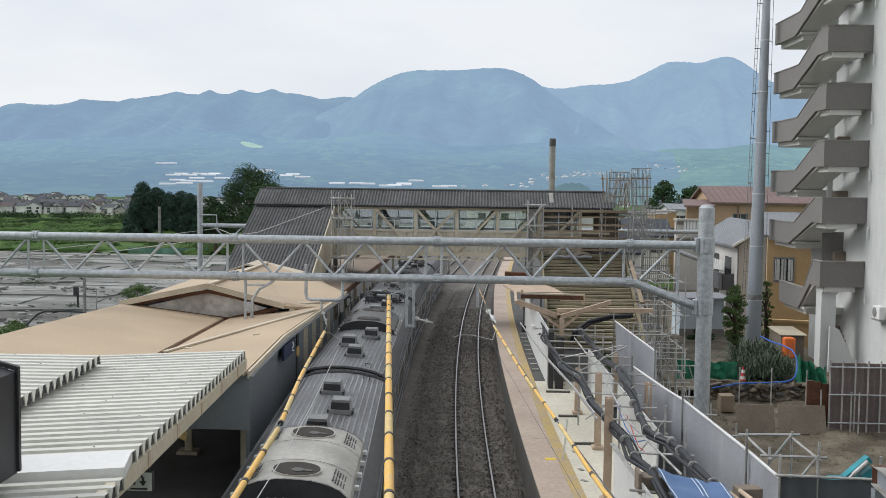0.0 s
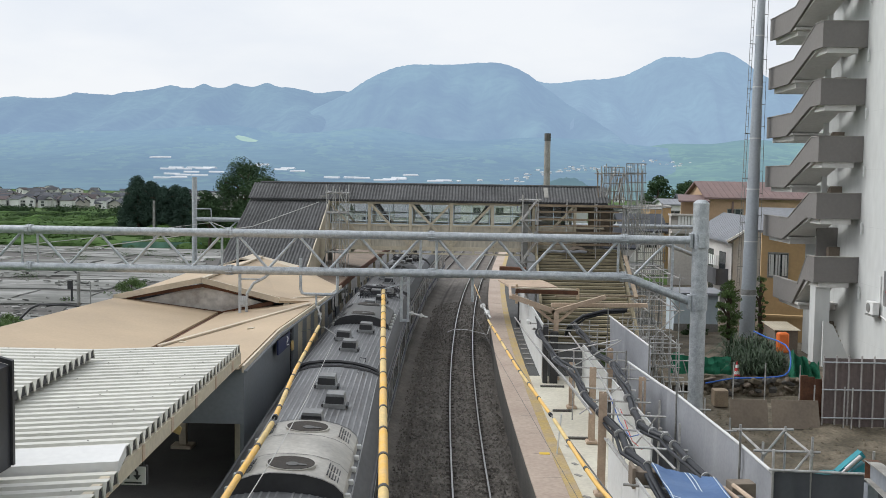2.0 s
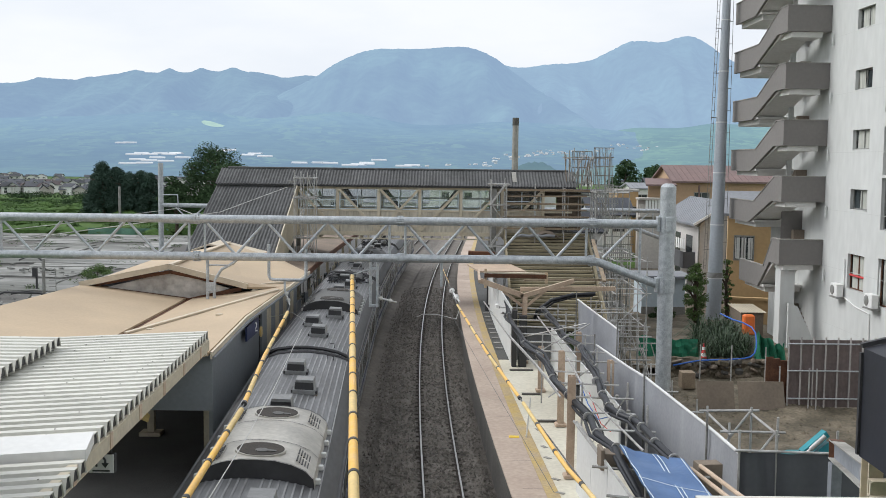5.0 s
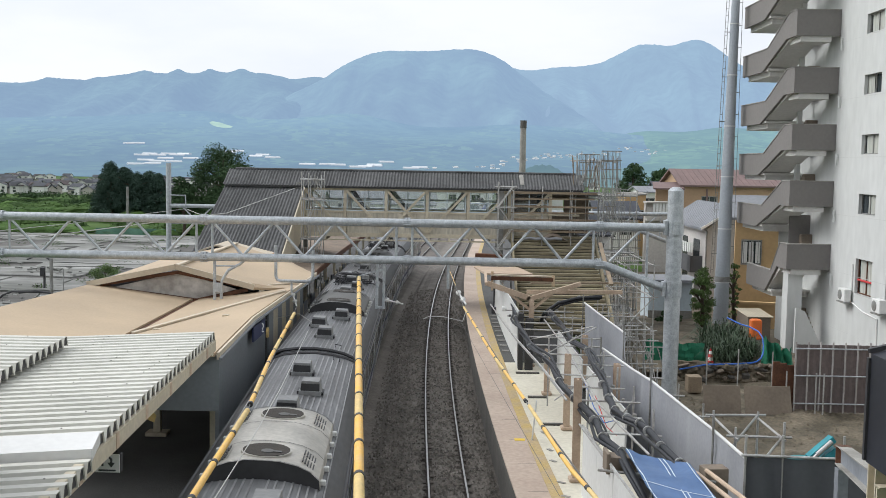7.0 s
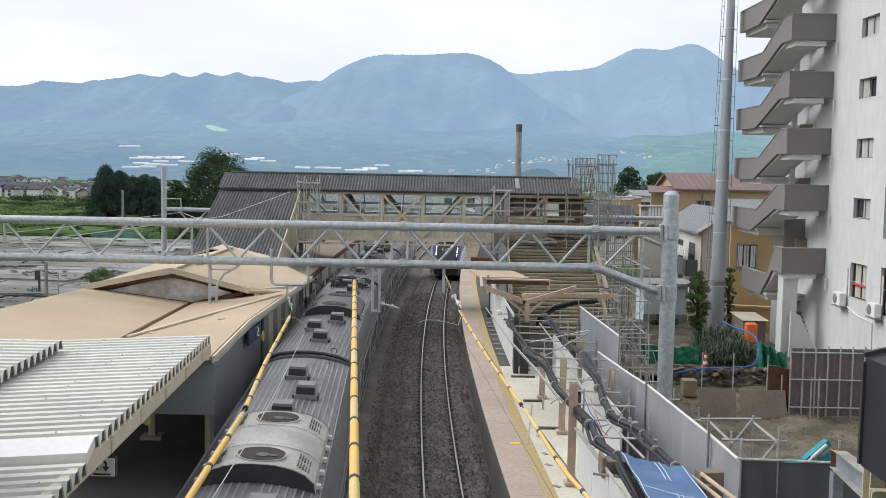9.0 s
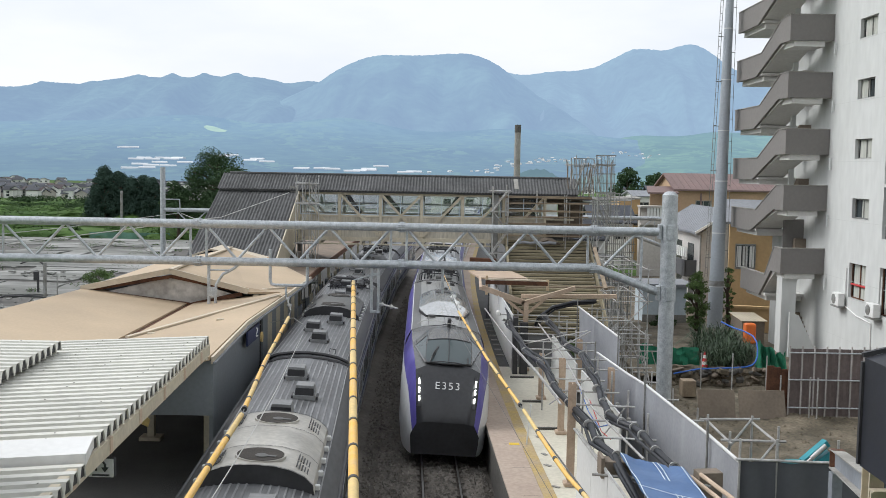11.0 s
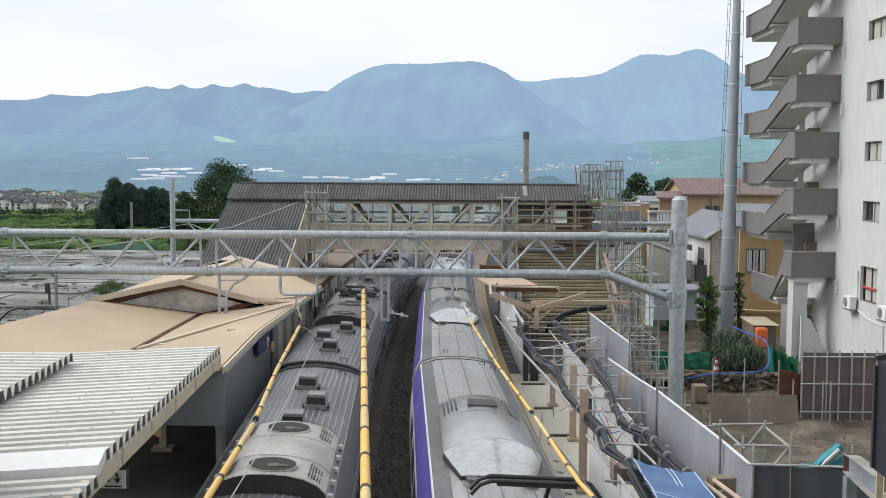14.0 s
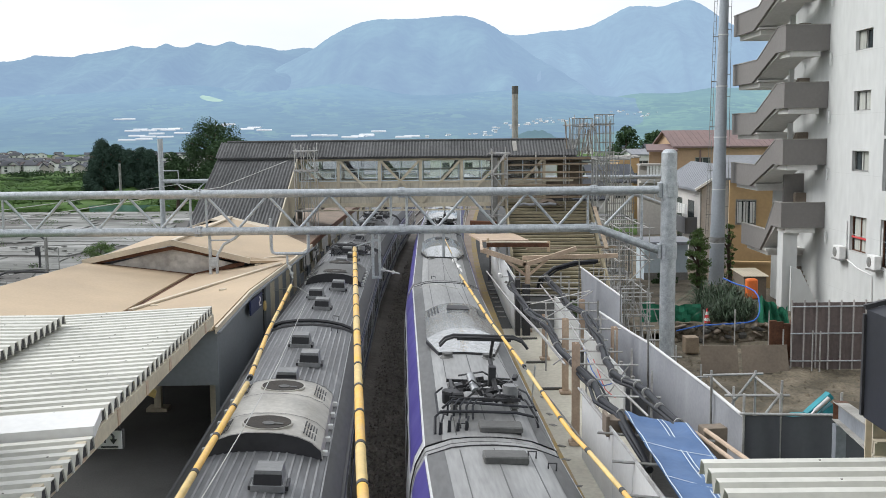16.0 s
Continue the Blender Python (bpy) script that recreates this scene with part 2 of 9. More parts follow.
    "leaf": mat("leaf", (0.072, 0.122, 0.058), 0.8, 0, 0.45, 0.4, 3, 0.2, island=0.16, spec=0.08),
    "vine": mat("vine", (0.082, 0.142, 0.040), 0.8, 0, 0.5, 0.09, 4, 0.1, island=0.3, spec=0.1, tint=(0.045, 0.086, 0.026)),
    "leaf2": mat("leaf2", (0.155, 0.24, 0.085), 0.75, 0, 0.4, 0.6, 4, 0.2, island=0.28, spec=0.15),
    "yuccaleaf": mat("yuccaleaf", (0.085, 0.125, 0.075), 0.6, 0, 0.35, 0.6, 4, 0.1, island=0.5, spec=0.35),
    "darkleaf": mat("darkleaf", (0.070, 0.112, 0.088), 0.85, 0, 0.35, 0.3, 2, 0.2, island=0.12, spec=0.05),
    "bark": mat("bark", (0.09, 0.065, 0.045), 0.9, 0, 0.4, 3.0, 14, 0.5),
    "net": mat("net", (0.03, 0.23, 0.13), 0.8, 0, 0.35, 2.0, 20, 0.3),
    "bluehose": mat("bluehose", (0.03, 0.13, 0.50), 0.45, 0, 0.1, 2.0, 10, 0.0),
    "conered": mat("conered", (0.62, 0.05, 0.05), 0.5, 0, 0.15, 2.0, 10, 0.0),
    "orangebox": mat("orangebox", (0.75, 0.17, 0.03), 0.5, 0, 0.15, 2.0, 10, 0.0),
    "teal": mat("teal", (0.03, 0.27, 0.32), 0.45, 0.1, 0.2, 2.0, 10, 0.0),
    "white": mat("white", (0.78, 0.78, 0.76), 0.5, 0, 0.08, 1.0, 10, 0.0),
    "navy": mat("navy", (0.025, 0.035, 0.10), 0.5, 0, 0.1, 1.0, 10, 0.0),
    "signyellow": mat("signyellow", (0.75, 0.52, 0.03), 0.5, 0, 0.1, 1.0, 10, 0.0),
    "shoulder": mat("shoulder", (0.085, 0.086, 0.088), 0.6, 0.2, 0.35, 0.8, 10, 0.05, tint=(0.06, 0.06, 0.06), stretch=(1, 0.25, 1)),
    "troof": mat("troof", (0.205, 0.211, 0.217), 0.48, 0.25, 0.4, 1.6, 10, 0.1, tint=(0.115, 0.117, 0.122), stretch=(1.6, 0.22, 1)),
    "tsteel": mat("tsteel", (0.50, 0.51, 0.52), 0.35, 0.75, 0.2, 0.8, 10, 0.03, tint=(0.38, 0.39, 0.40), stretch=(1, 0.3, 1)),
    "acsteel": mat("acsteel", (0.56, 0.54, 0.49), 0.45, 0.35, 0.25, 1.2, 12, 0.05, tint=(0.36, 0.345, 0.31)),
    "vent": mat("vent", (0.15, 0.15, 0.145), 0.6, 0.2, 0.3, 2.0, 14, 0.1),
    "venthood": mat("venthood", (0.27, 0.275, 0.275), 0.5, 0.2, 0.25, 2.0, 14, 0.05),
    "eroof": mat("eroof", (0.365, 0.367, 0.362), 0.40, 0.2, 0.35, 1.1, 9, 0.05, tint=(0.26, 0.26, 0.255), stretch=(1.6, 0.16, 1)),
    "eac": mat("eac", (0.70, 0.71, 0.705), 0.24, 0.92, 0.25, 0.8, 9, 0.03, tint=(0.58, 0.58, 0.565)),
    "eside": mat("eside", (0.72, 0.73, 0.74), 0.35, 0.2, 0.1, 0.8, 9, 0.0),
    "purple": mat("purple", (0.075, 0.06, 0.29), 0.35, 0.0, 0.15, 0.8, 9, 0.0, tint=(0.10, 0.085, 0.32)),
    "emargin": mat("emargin", (0.165, 0.167, 0.167), 0.5, 0.2, 0.35, 0.8, 10, 0.05, tint=(0.10, 0.10, 0.10), stretch=(1, 0.25, 1)),
    # cab black lifted to grey: the sky's reflection is put into the colour
    "ecab": mat("ecab", (0.135, 0.137, 0.140), 0.22, 0.0, 0.3, 0.8, 9, 0.0, spec=0.7),
    "eblack": mat("eblack", (0.028, 0.029, 0.032), 0.2, 0.0, 0.3, 0.8, 9, 0.0, spec=0.6),
    "fandark": mat("fandark", (0.05, 0.042, 0.034), 0.8, 0, 0.4, 4, 30, 0.4),
    "troofrib": mat("troofrib", (0.33, 0.335, 0.34), 0.5, 0.25, 0.35, 1.4, 12, 0.05, tint=(0.19, 0.19, 0.192), stretch=(1, 0.3, 1)),
    "porcelain": mat("porcelain", (0.62, 0.62, 0.60), 0.3, 0, 0.1, 2.0, 10, 0.0),
    "wire": mat("wire", (0.16, 0.16, 0.155), 0.6, 0.4, 0.2, 2.0, 10, 0.0),
    "lightline": mat("lightline", (0.55, 0.55, 0.53), 0.6, 0, 0.2, 2.0, 10, 0.0),
    "cabglass": mat("cabglass", (0.07, 0.095, 0.10), 0.06, 0, 0.15, 0.6, 2, 0.0, spec=0.9),
    "lamp": glow("lamp", (1.0, 0.98, 0.9), 5.0),
    "farroof": mat("farroof", (0.058, 0.064, 0.078), 0.8, 0, 0.3, 0.2, 1, 0.0, each=0.4),
    "farbrown": mat("farbrown", (0.085, 0.060, 0.062), 0.8, 0, 0.3, 0.2, 1, 0.0, each=0.3),
    "farwall": mat("farwall", (0.78, 0.78, 0.76), 0.8, 0, 0.2, 0.2, 1, 0.0, each=0.25),
    "vinyl": mat("vinyl", (0.66, 0.69, 0.72), 0.4, 0, 0.1, 0.02, 1, 0.0),
    # backdrop materials: haze is put in as a faint glow of the surface
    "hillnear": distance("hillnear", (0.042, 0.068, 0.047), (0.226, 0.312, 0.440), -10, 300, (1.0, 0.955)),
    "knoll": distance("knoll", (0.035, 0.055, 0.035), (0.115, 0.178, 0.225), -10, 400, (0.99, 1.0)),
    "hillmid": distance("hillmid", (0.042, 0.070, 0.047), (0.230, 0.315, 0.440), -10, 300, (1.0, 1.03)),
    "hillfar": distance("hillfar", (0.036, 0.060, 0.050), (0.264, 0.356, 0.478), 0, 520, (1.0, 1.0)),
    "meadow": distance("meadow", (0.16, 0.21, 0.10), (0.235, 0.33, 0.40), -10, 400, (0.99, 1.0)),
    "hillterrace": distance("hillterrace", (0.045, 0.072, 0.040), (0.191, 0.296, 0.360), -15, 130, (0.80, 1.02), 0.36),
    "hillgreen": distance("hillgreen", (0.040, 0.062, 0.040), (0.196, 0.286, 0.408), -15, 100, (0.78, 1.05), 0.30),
}


def window_pane():
    m = bpy.data.materials.new("pane")
    m.use_nodes = True
    n, l = m.node_tree.nodes, m.node_tree.links
    n.clear()
    out, mix, clear, shine = n.new("ShaderNodeOutputMaterial"), n.new("ShaderNodeMixShader"), n.new("ShaderNodeBsdfTransparent"), n.new("ShaderNodeBsdfGlossy")
    clear.inputs[0].default_value = (0.97, 0.985, 0.98, 1)
    shine.inputs["Roughness"].default_value = 0.05
    mix.inputs[0].default_value = 0.06
    # white film added to imitate the pale haze behind the panes
    whitening, film = n.new("ShaderNodeBsdfDiffuse"), n.new("ShaderNodeMixShader")
    whitening.inputs[0].default_value = (0.62, 0.68, 0.70, 1)
    film.inputs[0].default_value = 0.03
    l.new(mix.outputs[0], film.inputs[1]), l.new(whitening.outputs[0], film.inputs[2])
    l.new(clear.outputs[0], mix.inputs[1]), l.new(shine.outputs[0], mix.inputs[2]), l.new(film.outputs[0], out.inputs[0])
    return m


M["pane"] = window_pane()


# ---- mesh building ----
class Geo:
    """Collects boxes, tubes and lofts into one mesh."""

    def __init__(self):
        self.v, self.f, self.s = [], [], []

    def add(self, verts, faces, slot=0):
        k = len(self.v)
        self.v += [tuple(p) for p in verts]
        self.f += [tuple(i + k for i in f) for f in faces]
        self.s += [slot] * len(faces)
        return self

    def box(self, c, size, m=None, slot=0, ch=0.0):
        x, y, z = (d / 2 for d in size)
        if ch:
            vs = []
            for sz, zz in ((-1, z), (1, z)):
                for off in ((ch, 0.0), (0.0, ch)) if sz < 0 else ((0.0, ch), (ch, 0.0)):
                    a, b = x - off[0], y - off[0]
                    q = zz - (off[1])
                    vs += [(-a + ch, -b, sz * q), (a - ch, -b, sz * q), (a, -b + ch, sz * q), (a, b - ch, sz * q),
                           (a - ch, b, sz * q), (-a + ch, b, sz * q), (-a, b - ch, sz * q), (-a, -b + ch, sz * q)]
            fs = [tuple(range(7, -1, -1)), tuple(range(24, 32))]
            for r in range(3):
                fs += [(r * 8 + i, r * 8 + (i + 1) % 8, r * 8 + 8 + (i + 1) % 8, r * 8 + 8 + i) for i in range(8)]
        else:
            vs = [(-x, -y, -z), (x, -y, -z), (x, y, -z), (-x, y, -z), (-x, -y, z), (x, -y, z), (x, y, z), (-x, y, z)]
            fs = [(3, 2, 1, 0), (4, 5, 6, 7), (0, 1, 5, 4), (1, 2, 6, 5), (2, 3, 7, 6), (3, 0, 4, 7)]
        if m is not None:
            vs = [m @ Vector(p) for p in vs]
        c = Vector(c)
        return self.add([Vector(p) + c for p in vs], fs, slot)

    def span(self, a, b, slot=0, ch=0.0):
        """A box from one corner to the other."""
        a, b = Vector(a), Vector(b)
        d = b - a
        return self.box((a + b) / 2, (abs(d.x), abs(d.y), abs(d.z)), None, slot, ch)

    def tube(self, path, r, n=8, slot=0, r2=None, cap=True):
        pts = [Vector(p) for p in path]
        k = len(self.v)
        side = None
        for i, p in enumerate(pts):
            d = (pts[min(i + 1, len(pts) - 1)] - pts[max(i - 1, 0)]).normalized()
            if side is None:
                side = d.cross(Vector((0, 0, 1)))
                if side.length < 0.05:
                    side = d.cross(Vector((1, 0, 0)))
            side = (side - d * side.dot(d)).normalized()
            up = d.cross(side)
            rr = r if r2 is None else r + (r2 - r) * i / max(1, len(pts) - 1)
            for j in range(n):
                a = 2 * math.pi * j / n
                self.v.append(tuple(p + side * (rr * math.cos(a)) + up * (rr * math.sin(a))))
        for i in range(len(pts) - 1):
            for j in range(n):
                a, b = k + i * n + j, k + i * n + (j + 1) % n
                self.f.append((a, b, b + n, a + n)), self.s.append(slot)
        if cap:
            self.f.append(tuple(k + j for j in range(n - 1, -1, -1))), self.s.append(slot)
            e = k + (len(pts) - 1) * n
            self.f.append(tuple(e + j for j in range(n))), self.s.append(slot)
        return self

    def beam(self, a, b, w, h, slot=0):
        """A square bar from a to b."""
        a, b = Vector(a), Vector(b)
        d = (b - a).normalized()
        side = d.cross(Vector((0, 0, 1)))
        if side.length < 0.02:
            side = Vector((1, 0, 0))
        side.normalize()
        up = side.cross(d)
        vs = [p + side * (sx * w / 2) + up * (sz * h / 2) for p in (a, b) for sx, sz in ((-1, -1), (1, -1), (1, 1), (-1, 1))]
        return self.add(vs, [(3, 2, 1, 0), (4, 5, 6, 7), (0, 1, 5, 4), (1, 2, 6, 5), (2, 3, 7, 6), (3, 0, 4, 7)], slot)

    def loft(self, rings, slot=0, closed=False, cap=False):
        k, n = len(self.v), len(rings[0])
        for ring in rings:
            self.v += [tuple(p) for p in ring]
        for i in range(len(rings) - 1):
            for j in range(n if closed else n - 1):
                a, b = k + i * n + j, k + i * n + (j + 1) % n
                self.f.append((a, b, b + n, a + n))
                self.s.append(slot(j) if callable(slot) else slot)
        if cap:
            z = slot(0) if callable(slot) else slot
            self.f.append(tuple(k + j for j in range(n - 1, -1, -1))), self.s.append(z)
            e = k + (len(rings) - 1) * n
            self.f.append(tuple(e + j for j in range(n))), self.s.append(z)
        return self

    def slab(self, poly, t, slot=0):
        """A plate of thickness t under a polygon."""
        n = len(poly)
        top = [Vector(p) for p in poly]
        bot = [p - Vector((0, 0, t)) for p in top]
        fs = [tuple(range(n)), tuple(range(2 * n - 1, n - 1, -1))]
        fs += [(i, i + n, (i + 1) % n + n, (i + 1) % n) for i in range(n)]
        return self.add(top + bot, fs, slot)

    def plate(self, poly, off, slot=0):
        """A plate between a polygon and its copy moved by off."""
        n, off = len(poly), Vector(off)
        top = [Vector(p) for p in poly]
        bot = [p + off for p in top]
        fs = [tuple(range(n)), tuple(range(2 * n - 1, n - 1, -1))]
        fs += [(i, i + n, (i + 1) % n + n, (i + 1) % n) for i in range(n)]
        return self.add(top + bot, fs, slot)

    def mesh(self, name, mats, smooth=False):
        me = bpy.data.meshes.new(name)
        me.from_pydata(self.v, [], self.f)
        for m in mats if isinstance(mats, (list, tuple)) else [mats]:
            me.materials.append(M[m] if isinstance(m, str) else m)
        if any(self.s):
            me.polygons.foreach_set("material_index", self.s)
        bm = bmesh.new()
        bm.from_mesh(me)
        bmesh.ops.recalc_face_normals(bm, faces=bm.faces)
        bm.to_mesh(me)
        bm.free()
        if smooth:
            me.polygons.foreach_set("use_smooth", [True] * len(me.polygons))
            me.set_sharp_from_angle(angle=radians(38))
        return me


def part(name, geo, mats, parent=None, label="", smooth=False):
    ob = new(name, geo.mesh(name, mats, smooth))
    if parent:
        ob.parent = parent
    return tagged(ob, label) if label else ob


def thing(name, label, category, group="", kind="", m=None):
    ob = new(name)
    ob.empty_display_size = 0.1
    if m is not None:
        ob.matrix_basis = m
    return tagged(ob, label, category, group, kind)


def solid(name, geo, mats, label, category="", group="", kind="", smooth=False):
    return tagged(new(name, geo.mesh(name, mats, smooth)), label, category, group, kind)


# ---- the line: a wide curve, straight again beyond the far bridge ----
BEND_Y, BEND_X, BEND = 57.15, -0.40, 6.54e-4
LINE_END = 100.0


def line_x(y):
    if y < LINE_END:
        return BEND_X + BEND * (y - BEND_Y) ** 2
    return BEND_X + BEND * (LINE_END - BEND_Y) ** 2 + 2 * BEND * (LINE_END - BEND_Y) * (y - LINE_END)


def heading(y):
    return math.atan(2 * BEND * (min(y, LINE_END) - BEND_Y))


def at(y, lat, z):
    """A place beside the through track: lat metres to its right."""
    a = heading(y)
    return Vector((line_x(y) + lat * math.cos(a), y - lat * math.sin(a), z))


def along(y0, y1, step):
    n = max(1, round((y1 - y0) / step))
    return [y0 + (y1 - y0) * i / n for i in range(n + 1)]


def ribbon(profile, y0, y1, step=2.0):
    """A profile of (lat, z) carried along the line."""
    return [[at(y, la, z) for la, z in profile] for y in along(y0, y1, step)]


# ---- ground and distance ----
def smooth(a, b, x):
    t = min(1.0, max(0.0, (x - a) / (b - a)))
    return t * t * (3 - 2 * t)


def terrain(x, y):
    far = math.hypot(x, max(y, 0.0))
    z = -0.45 - 13.0 * smooth(130, 620, far) + 0.25 * noise.noise((x * 0.02, y * 0.02, 3.0)) * smooth(60, 160, far)
    return z


def ground():
    xs = [-4500, -2500, -1500, -900, -600, -420, -300, -220, -160, -120, -90, -65, -45, -30, -18, 0, 18, 30, 45, 65, 90, 120, 160, 220, 300,
          420, 600, 900, 1500, 2500, 4500]
    ys = [-600, -200, -60, -20] + list(range(0, 400, 14)) + list(range(400, 900, 60)) + [900, 1200, 1700, 2400, 3400, 4700]
    g = Geo()
    g.loft([[(x, y, terrain(x, y)) for x in xs] for y in ys])
    solid("ground", g, "grass", "grassy open ground reaching to the hills", "ground", kind="structure", smooth=True)
    # the worn concrete yard beside the station
    g = Geo()
    cells = random.Random(5)
    y0 = 38.0
    while y0 < 124:
        deep = cells.uniform(2.6, 5.2)
        x0 = -70 + cells.uniform(-4, 0)
        while x0 < line_x(y0) - 13.5:
            wide = cells.uniform(3.2, 9.0)
            e = min(x0 + wide, line_x(y0) - 13.2)
            if e - x0 > 0.6 and cells.random() > 0.06 and noise.noise((x0 * 0.09, y0 * 0.13, 2.0)) < 0.33:
                gap = lambda: cells.uniform(0.03, 0.30) if cells.random() < 0.35 else cells.uniform(0.02, 0.07)
                q = [(x0 + gap(), y0 + gap()), ((x0 + e) / 2, y0 + gap()), (e - gap(), y0 + gap()), (e - gap(), y0 + deep * 0.55), (e - gap(), y0 + deep - gap()),
                     ((x0 + e) / 2 + cells.uniform(-.6, .6), y0 + deep - gap()), (x0 + gap(), y0 + deep - gap())]
                lift, twist, push = cells.uniform(-0.03, 0.03), math.tan(radians(cells.uniform(-7, 7))), cells.uniform(-0.9, 0.9)
                q = [(x + 1.3 * noise.noise((x * 0.3, y * 0.3, 4.0)), y + push + twist * (x - (x0 + e) / 2) + 1.5 * noise.noise((x * 0.22, y * 0.2, 8.0))) for x, y in q]
                g.slab([(x, y, -0.15 + lift + cells.uniform(-.008, .008)) for x, y in q], 0.5)
            x0 += wide
        y0 += deep
    rubble = Geo()
    for _ in range(260):
        cx, cy = cells.choice(((-27, 66), (-36, 72), (-31, 84), (-44, 90), (-40, 64), (-24, 101)))
        x, y, w = cx + cells.gauss(0, 3.4), cy + cells.gauss(0, 1.5), cells.uniform(.12, .55)
        if x > line_x(y) - 14:
            continue
        rubble.box((x, y, -0.12 + 0.12 * cells.random()), (w, w * cells.uniform(.5, 1), w * cells.uniform(.15, .35)),
                   pose(0, 0, 0, cells.uniform(-12, 12), cells.uniform(-12, 12), cells.uniform(0, 180)))
    solid("yard_rubble", rubble, "yard", "broken concrete rubble heaped on the yard", "rubble", kind="stuff")
    base = Geo()
    base.loft([[(x, y, -0.26) for x in (-70, -40, -19.5)] for y in (36, 60, 90, 125)])
    solid("yard_base", base, "concdark", "dark cracked ground under the yard slabs", "ground", kind="structure")
    solid("yard_slabs", g, "yard", "broken grey concrete slabs of an empty yard", "paving", kind="stuff")
    g = Geo()
    g.loft([[(x, y, -0.02 + 0.22 * noise.noise((x * 0.5, y * 0.5, 1.0)) + 0.10 * noise.noise((x * 1.6, y * 1.6, 4.0)) + 0.05 * noise.noise((x * 4, y * 4, 7.0))) for x in
             [7.0 + 0.15 * i for i in range(85)]] for y in [18 + 0.2 * j for j in range(160)]])
    clods, crumb = Geo(), random.Random(17)
    for _ in range(2600):
        x, y, s = crumb.uniform(7.4, 18), crumb.uniform(22, 43), crumb.uniform(.03, .11)
        if crumb.random() > 0.35 + 0.9 * noise.noise((x * 0.5, y * 0.5, 6)):
            continue
        q, a = Vector((x, y, 0.22 * noise.noise((x * 0.5, y * 0.5, 1.0)) + 0.10 * noise.noise((x * 1.6, y * 1.6, 4.0)) - 0.03)), crumb.uniform(0, 6.28)
        ring = [q + Vector((s * math.cos(a + k * 1.57) * crumb.uniform(.7, 1.3), s * math.sin(a + k * 1.57), 0)) for k in range(4)]
        clods.add(ring + [q + Vector((0, 0, s * crumb.uniform(.6, 1.1)))], [(0, 1, 4), (1, 2, 4), (2, 3, 4), (3, 0, 4)])
    alley = Geo()
    alley.loft([[(x, y, -0.30 + 0.06 * noise.noise((x * 0.4, y * 0.4, 9.0))) for x in [8.2 + 0.9 * i for i in range(16)]] for y in [44 + 1.5 * j for j in range(34)]])
    solid("alley_ground", alley, "soil", "worn bare ground between the houses", "ground", kind="structure", smooth=True)
    solid("earth_clods", clods, "soil", "loose clods and rubble on the earth", "clods", kind="stuff")
    solid("building_site_soil", g, "soil", "uneven bare brown earth of a building site", "ground", kind="structure", smooth=True)


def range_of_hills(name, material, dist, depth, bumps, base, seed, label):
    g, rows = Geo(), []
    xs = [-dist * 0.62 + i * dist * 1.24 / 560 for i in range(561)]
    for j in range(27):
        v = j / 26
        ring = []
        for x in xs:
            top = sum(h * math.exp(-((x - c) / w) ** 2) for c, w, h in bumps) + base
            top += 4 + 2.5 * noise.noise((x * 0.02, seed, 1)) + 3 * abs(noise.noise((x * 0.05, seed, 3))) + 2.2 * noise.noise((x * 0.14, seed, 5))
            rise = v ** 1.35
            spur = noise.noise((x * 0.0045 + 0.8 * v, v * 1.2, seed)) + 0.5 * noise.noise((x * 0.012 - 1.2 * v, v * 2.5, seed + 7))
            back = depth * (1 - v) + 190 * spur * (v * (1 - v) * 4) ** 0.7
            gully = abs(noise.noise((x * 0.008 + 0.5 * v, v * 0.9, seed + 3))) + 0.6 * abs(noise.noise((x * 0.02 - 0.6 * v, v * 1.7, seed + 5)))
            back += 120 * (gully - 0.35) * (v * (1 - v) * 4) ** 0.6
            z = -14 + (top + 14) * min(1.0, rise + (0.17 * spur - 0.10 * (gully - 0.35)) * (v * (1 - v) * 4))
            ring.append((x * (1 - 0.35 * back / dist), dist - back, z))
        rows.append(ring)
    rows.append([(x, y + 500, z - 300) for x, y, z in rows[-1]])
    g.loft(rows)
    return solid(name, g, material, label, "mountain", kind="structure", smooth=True)


